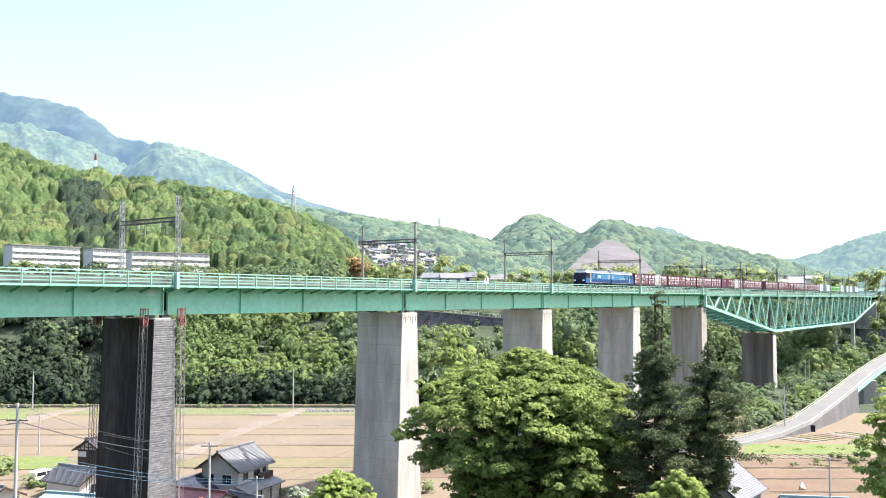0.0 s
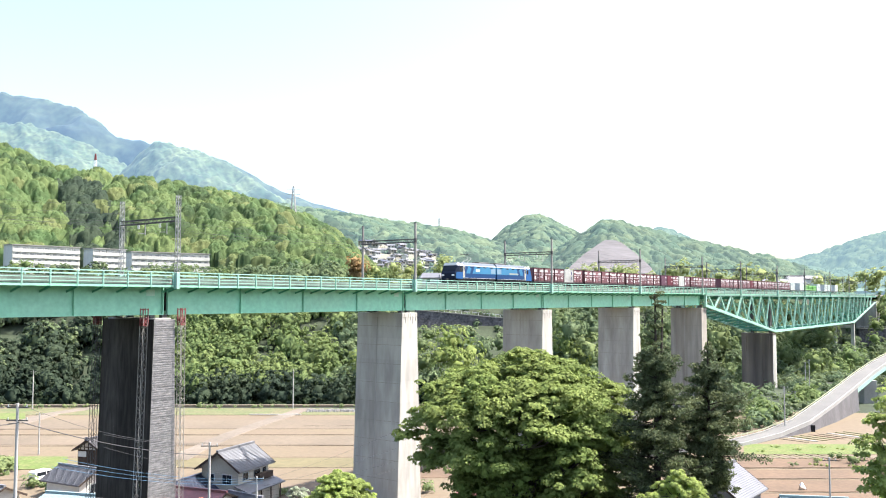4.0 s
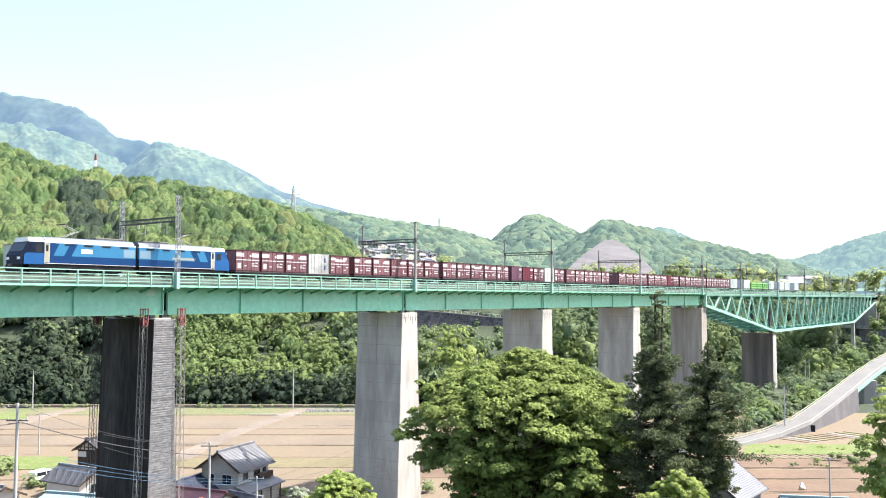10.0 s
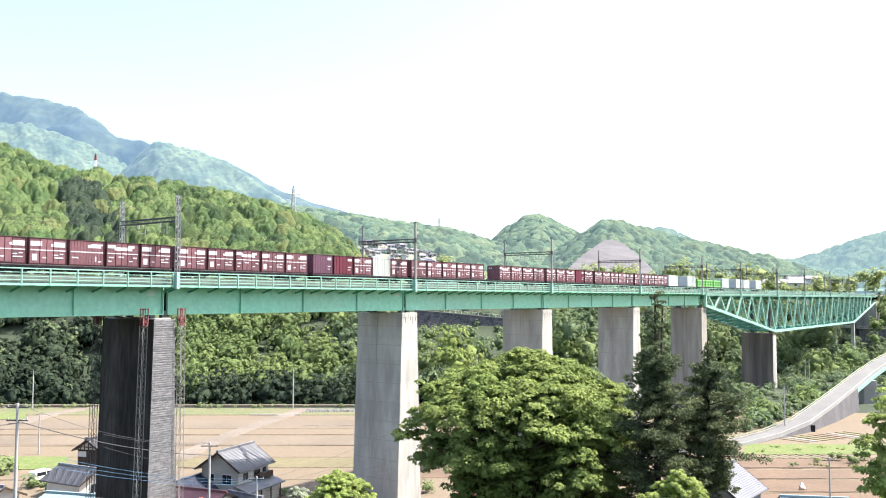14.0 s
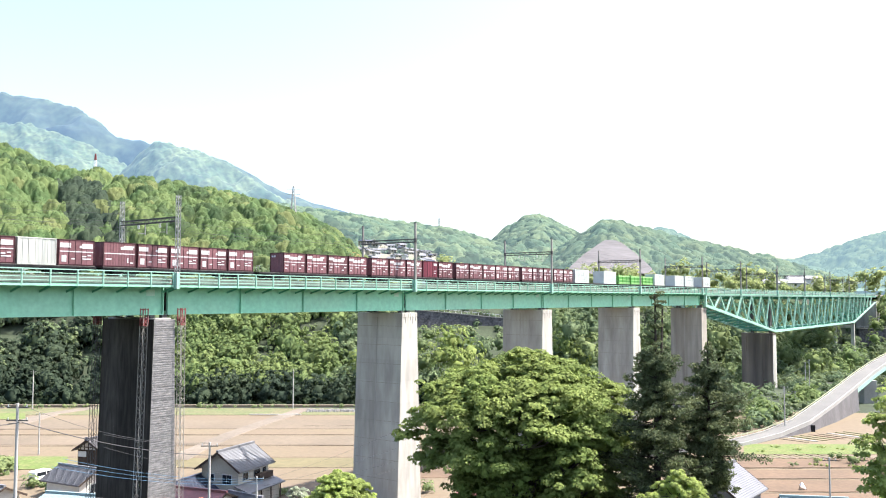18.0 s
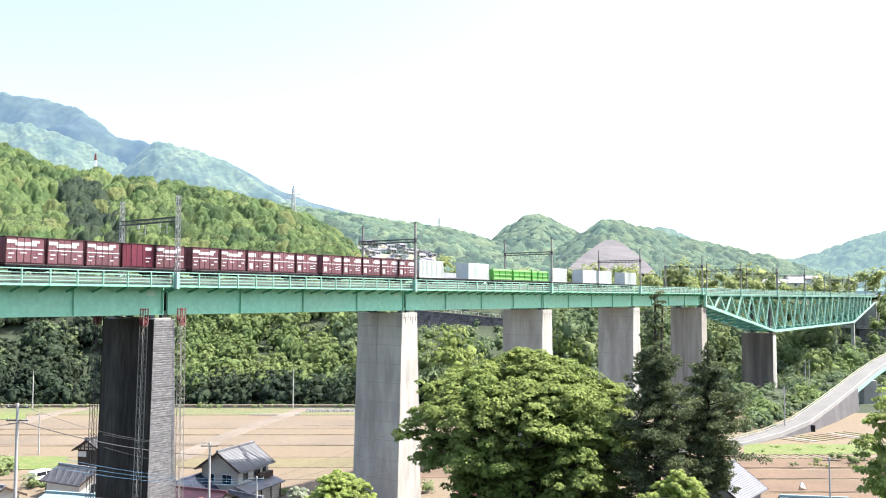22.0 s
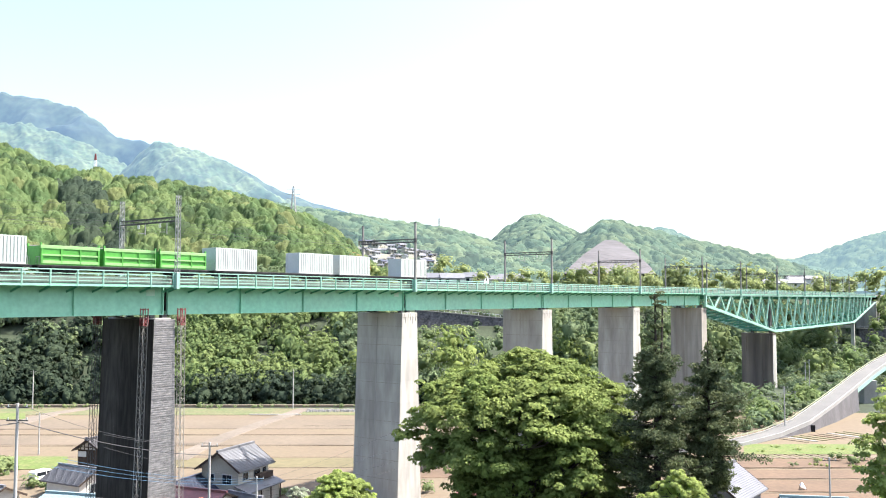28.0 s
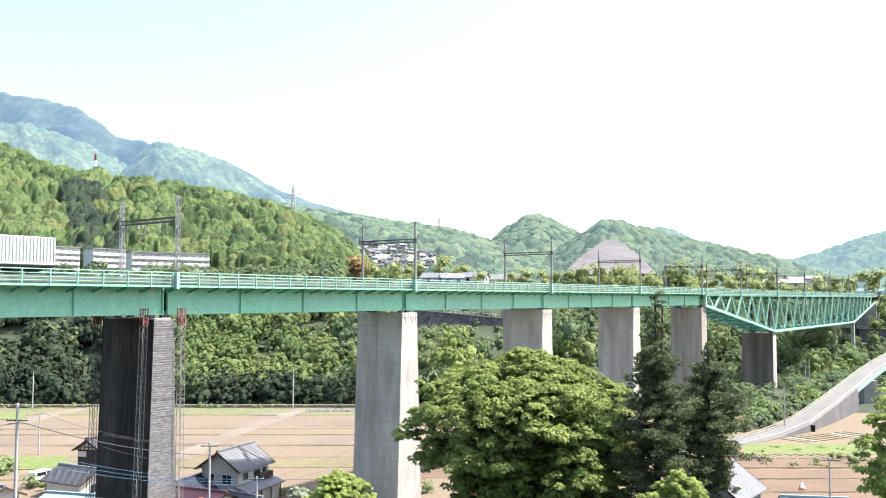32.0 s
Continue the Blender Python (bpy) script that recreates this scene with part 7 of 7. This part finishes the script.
# dark stone walls on the far bank
for x0, x1, d0, d1, y0, y2, y1 in ((735, 905, 318, 330, 549, 565, 596), (1515, 1700, 430, 440, 582, 582, 622)):
    a, b = spot(x0, d0, y0), spot(x1, d1, y2)
    low = EYE - (y1 - 529) / 1504 * d0
    wl = thing("stone_wall", "dark weathered retaining wall with a pale rail on the river bank", "retaining wall")
    n = (b - a).cross(Vector((0, 0, 1))).normalized() * 0.75
    v = [p + q for q in (n, -n) for p in (Vector((a.x, a.y, low)), Vector((b.x, b.y, low)), b, a)]
    part("wall_face", Shape().face_block(v, [(0, 1, 2, 3), (7, 6, 5, 4), (0, 4, 5, 1), (1, 5, 6, 2), (2, 6, 7, 3), (3, 7, 4, 0)]), STONE_DARK, wl)
    up = Vector((0, -0.1, 0.15))
    part("coping", Shape().bar(a + up, b + up, 1.8, 0.3), CONCRETE_PALE, wl)
    part("hand_rail", Shape().bar(a + Vector((0, -0.6, 1.3)), b + Vector((0, -0.6, 1.3)), 0.08, 0.08), WHITE_PAINT, wl, "white painted hand rail")
    for i in range(18):
        p = a.lerp(b, i / 17)
        part("rail_post", Shape().rod((p.x, p.y - 0.6, p.z + 0.3), (p.x, p.y - 0.6, p.z + 1.3), 0.05, 5), WHITE_PAINT, wl)
    for i in range(26):
        for j in range(5):
            p = a.lerp(b, (i + 0.5 * (j % 2) + 0.5) / 27)
            z = low + (p.z - low) * (j + 0.5) / 5
            if rng.uniform() < 0.7:
                c = p - Vector((0, 0.78, p.z - z))
                part("stone", Shape().box(c.x - 0.35, c.x + 0.35, c.y - 0.14, c.y + 0.05, z - 0.2, z + 0.2), CONCRETE_GREY, wl)

# ---- poles and cables ----


def utility_pole(x, depth, y_top, y_base=None, r=0.15, arms=2, label="grey concrete utility pole with cross-arms", gear=True):
    top = spot(x, depth, y_top)
    base = float(land(top.x, top.y)) if y_base is None else EYE - (y_base - 529) / 1504 * depth
    p = thing("utility_pole", label, "utility pole", "poles in the valley", Matrix.Translation((top.x, top.y, base)))
    h = top.z - base
    part("shaft", Shape().rod((0, 0, -0.3), (0, 0, h), r * 1.25, 10, r * 0.8), POLE, p)
    for i in range(arms):
        z = h - 0.3 - i * 0.9
        arm = part("cross_arm", Shape().box(-0.75, 0.75, -0.05, 0.05, z - 0.04, z + 0.04), STEEL_DARK, p)
        for k in (-0.65, 0, 0.65):
            part("insulator", Shape().rod((k, 0, z + 0.05), (k, 0, z + 0.22), 0.035, 6), SILVER, arm)
    if gear:
        part("transformer", Shape().rod((0.28, 0, h - 3.2), (0.28, 0, h - 2.3), 0.24, 10), STEEL_GREY, p)
        for i in range(6):
            part("step_bolt", Shape().rod((-0.2, 0, h - 4 - i * 0.6), (0.2, 0, h - 4 - i * 0.6), 0.015, 4), STEEL_DARK, p)
    return top


def cable(a, b, sag, r, mat, label, name="overhead_cable"):
    c = thing(name, label, "cable", "cables between the poles")
    n, s = 16, Shape()
    pts = [a.lerp(b, i / n) - Vector((0, 0, sag * (1 - (2 * i / n - 1) ** 2))) for i in range(n + 1)]
    v, f = [], []
    for p in pts:
        for k in range(4):
            t = k * math.pi / 2
            v.append(p + Vector((0, math.cos(t) * r, math.sin(t) * r)))
    for i in range(n):
        for k in range(4):
            f.append((i * 4 + k, i * 4 + (k + 1) % 4, i * 4 + 4 + (k + 1) % 4, i * 4 + 4 + k))
    part("strand", s.face_block(v, f), mat, c)
    return c


p1 = utility_pole(38, 60, 712, None, 0.12, 2, gear=False)
p2 = utility_pole(376, 74, 780, None, 0.11, 1, "slim grey utility pole above the farmhouses", False)
p3 = utility_pole(459, 84, 838, None, 0.10, 1, "short grey utility pole by the farmhouse", False)
utility_pole(1459, 92, 806, None, 0.09, 1, "weathered utility pole before the fields", False)
for x, d, yt, yb in ((77, 160, 728, 804), (64, 224, 655, 722), (521, 226, 652, 721), (1383, 186, 682, 760), (1421, 262, 640, 700), (1428, 266, 636, 700), (1402, 238, 690, 716), (1557, 150, 815, 862)):
    utility_pole(x, d, yt, yb, 0.13, 1, "slim utility pole standing in the valley", False)
far_left, far_right = spot(-60, 58, 724), spot(760, 90, 742)
cable(far_left, p1, 0.2, 0.025, CABLE_BLACK, "black cable leading to a utility pole")
cable(spot(-40, 57, 745), spot(42, 60, 745), 0.2, 0.03, CABLE_BLACK, "black cable leading to a utility pole")
cable(spot(46, 60, 745), spot(380, 74, 802), 0.5, 0.03, CABLE_BLACK, "black cable sagging between two poles")
cable(p1, p2, 0.9, 0.012, CABLE_BLACK, "thin black cable between two poles")
cable(spot(190, 66, 766), spot(376, 74, 782), 0.3, 0.012, CABLE_BLACK, "thin black cable between two poles")
cable(spot(190, 70, 788), spot(462, 84, 842), 0.3, 0.012, CABLE_BLACK, "thin black cable between two poles")
for i in range(3):
    cable(spot(120 - i * 10, 62, 808 + i * 7), spot(470, 80, 842 + i * 4), 0.55, 0.013, CABLE_BLUE, "blue sheathed cable strung before a wrapped pier")
cable(spot(150, 62, 872), spot(376, 74, 878), 0.2, 0.015, CABLE_BLACK, "thin black cable between two poles")
for i, y in enumerate((760, 790, 812, 826)):
    cable(spot(470, 82, 846 + i * 9), spot(702, 100, y), 0.25, 0.009, CABLE_BLACK, "thin cable rising to a bridge pier")
for i in range(3):
    cable(spot(1290, 200, 700 + i * 14), spot(1420, 262, 645 + i * 12), 1.2, 0.02, CABLE_BLACK, "cable across the road near the river")

# ---- undergrowth on the river bank and below the viaduct ----
low = scatter(700, land, 262, 470, -0.6, 0.6, 1.6, 3.2, lambda a, b: b > bank_foot(a) + (18 if a < 20 else 5) and float(land(a, b)) < (EYE - 6 if abs(-a * CA + b * SA - MID) < 9 else EYE + 3)
              and (abs(-a * CA + b * SA - MID) > 6 or min(abs(a * SA + b * CA - p) for p in (*JOINTS, 291, 426)) > 4), 0.4)
wood("undergrowth", low, 180, 0.13, WOOD_MID, "low green undergrowth on the river bank", 5, 0.9, 1, 0.5)
low = scatter(260, land, 168, 330, 0.20, 0.52, 1.5, 3.4, lambda a, b: ramp_gap(a, b) > 3 and b > 178 + 0.6 * (a - 60), 0.4)
wood("undergrowth", low, 300, 0.10, WOOD_MID, "bushes between the road and the river", 5, 0.95, 1, 0.55)
shade = scatter(160, land, 375, 394, -0.54, -0.10, 1.2, 2.0, None, 0.5)
wood("undergrowth", shade, 72, 0.15, WOOD_BANK, "bushes at the foot of the flats", 5, 0.9, 1, 0.5)
behind = []
for x, d, y, r in ((1030, 400, 482, 5.2), (1060, 405, 478, 5.2), (1095, 400, 483, 5.6), (1122, 410, 482, 5.0), (1150, 410, 492, 4.4), (1185, 420, 482, 5.2), (1212, 420, 478, 6.2), (1248, 430, 486, 5.6), (1275, 430, 490, 5.0), (1318, 440, 482, 6.4), (1345, 440, 486, 5.5),
                   (1368, 450, 492, 4.6), (1450, 470, 497, 5.0), (1478, 480, 498, 5.0), (1505, 490, 500, 4.5), (1530, 500, 492, 6.5), (1556, 500, 486, 6.5), (850, 385, 489, 3.6), (662, 390, 480, 4.6), (698, 395, 476, 4.6), (722, 400, 480, 4.0),
                   (930, 400, 484, 4.6), (960, 400, 488, 4.0), (905, 405, 490, 3.6), (785, 440, 466, 6.2), (985, 405, 490, 4.2), (1008, 405, 488, 4.0), (740, 420, 472, 4.2), (820, 430, 478, 4.0)):
    p = spot(x, d, y)
    behind += [(p.x, p.y, p.z, r), (p.x + rng.normal() * 3, p.y + 4, p.z - r * 0.7, r * 0.9), (p.x + rng.normal() * 4, p.y - 2, p.z - r * 0.9, r * 0.8)]
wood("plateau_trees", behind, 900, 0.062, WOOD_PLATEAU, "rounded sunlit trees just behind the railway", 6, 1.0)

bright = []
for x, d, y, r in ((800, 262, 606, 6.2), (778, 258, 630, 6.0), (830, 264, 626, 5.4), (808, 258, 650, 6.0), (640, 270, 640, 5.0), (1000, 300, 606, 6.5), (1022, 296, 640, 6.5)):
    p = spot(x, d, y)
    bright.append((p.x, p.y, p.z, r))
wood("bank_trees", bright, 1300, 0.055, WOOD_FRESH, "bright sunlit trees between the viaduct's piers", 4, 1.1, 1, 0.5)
near_bank, mid_bank = [], []
for i, (x, d, y, r) in enumerate(((760, 296, 590, 4.2), (852, 286, 618, 5.0), (748, 266, 640, 4.5), (884, 292, 608, 4.4), (868, 290, 640, 4.6), (745, 290, 610, 5.0),
                                  (1010, 300, 588, 7.0), (1035, 296, 620, 7.0), (1000, 292, 650, 6.0), (1046, 300, 664, 6.5), (990, 310, 570, 6.0), (1052, 310, 590, 6.0), (1155, 312, 600, 6.0), (1160, 302, 640, 6.0), (1168, 310, 570, 5.0),
                                  (1270, 332, 598, 7.0), (1292, 332, 640, 7.5), (1262, 322, 672, 7.0), (1302, 342, 585, 6.0), (1280, 330, 700, 6.5), (1402, 362, 600, 8.0), (1432, 372, 622, 8.0), (1462, 374, 598, 8.0), (1420, 352, 652, 7.5), (1392, 342, 672, 7.0), (1385, 350, 630, 7.0),
                                  (1480, 380, 630, 7.0), (1445, 345, 680, 6.0), (1390, 370, 590, 6.5))):
    p = spot(x, d, y)
    (near_bank if i % 5 in (0, 2) else mid_bank).append((p.x, p.y, p.z, r))
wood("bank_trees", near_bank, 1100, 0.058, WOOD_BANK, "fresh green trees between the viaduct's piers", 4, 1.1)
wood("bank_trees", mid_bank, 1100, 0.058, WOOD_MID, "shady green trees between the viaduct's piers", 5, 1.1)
low = scatter(260, land, 255, 335, -0.06, 0.30, 1.4, 2.8, lambda a, b: b > bank_foot(a) + 4 and (abs(-a * CA + b * SA - MID) > 6 or min(abs(a * SA + b * CA - p) for p in (*JOINTS, 291)) > 4), 0.4)
wood("undergrowth", low, 180, 0.12, WOOD_MID, "low bushes below the viaduct", 4, 0.9, 1, 0.5)
fringe = []
for x, d, y, r in ((25, 380, 470, 3.4), (45, 378, 468, 3.8), (66, 380, 472, 3.2), (120, 384, 476, 2.6), (95, 384, 480, 2.4), (380, 384, 480, 3.0), (400, 380, 484, 3.4)):
    p = spot(x, d, y)
    fringe.append((p.x, p.y, p.z, r))
wood("garden_trees", fringe, 700, 0.07, WOOD_SUN, "sunlit bushes before the blocks of flats", 3, 0.9)
rust = []
for x, d, y, r in ((629, 385, 464, 5.0), (638, 383, 472, 4.6), (622, 387, 478, 4.4), (630, 384, 488, 5.0)):
    p = spot(x, d, y)
    rust.append((p.x, p.y, p.z, r))
wood("rust_tree", rust, 700, 0.07, LEAF_RUST, "rust-orange leafed tree behind the railway", 3, 1.2)
hedge = scatter(110, hill_village, 735, 880, -0.10, 0.0, 2.0, 4.0)
wood("village_trees", hedge, 120, 0.08, WOOD_FAR, "garden trees among the village houses", 4, 1.0, 1)

# ---- bushes round the fields ----
scrub = []
for x, y, r in ((118, 862, 1.3), (98, 866, 1.3), (60, 860, 1.4), (70, 858, 1.6), (105, 868, 1.6), (15, 832, 2.2), (3, 840, 2.4), (505, 872, 1.2), (120, 845, 1.0), (430, 872, 1.0), (700, 858, 1.3), (720, 872, 1.6), (745, 868, 1.4), (1480, 812, 1.2), (1505, 818, 1.5), (1530, 812, 1.6), (1400, 822, 0.6), (1450, 815, 0.7)):
    a, b = floor_at(x, y)
    scrub += [(a + rng.normal() * 0.5, b, r * 0.6, r), (a + rng.normal(), b + 1, r * 0.5, r * 0.8)]
for i in range(90):
    a = rng.uniform(-135, 10)
    scrub.append((a, rng.uniform(226, 229), 0.6, rng.uniform(0.4, 1.1)))
wood("scrub", scrub, 120, 0.13, WOOD_BANK, "low green scrub and weeds round the fields", 4, 0.9, 1, 0.5)
blossom = broad_tree("blossoming_shrub", "shrub covered in white blossom beside the farmhouse", (-20.0, 118, 0), 3.4, 1.6, 70, 40, 0.08, BLOSSOM, 0.1, 0.9)
roadside = []
for x, d, y, r in ((1345, 205, 735, 4.6), (1360, 215, 740, 4.2), (1330, 198, 750, 3.6), (1415, 245, 705, 5.2), (1400, 240, 712, 4.4), (1432, 250, 700, 4.5), (1340, 225, 715, 4.5), (1470, 330, 660, 7), (1500, 345, 635, 7), (1455, 320, 680, 6), (1490, 335, 660, 6), (1440, 330, 640, 7)):
    p = spot(x, d, y)
    roadside.append((p.x, p.y, p.z, r))
for x, d, y, r in ((1552, 440, 545, 6), (1566, 430, 560, 6), (1545, 425, 575, 5), (1575, 440, 530, 7), (1545, 410, 600, 4)):
    p = spot(x, d, y)
    roadside.append((p.x, p.y, p.z, r))
wood("roadside_trees", roadside, 1000, 0.062, WOOD_SUN, "bushy green trees between the road and the river", 4, 1.0)


motions()
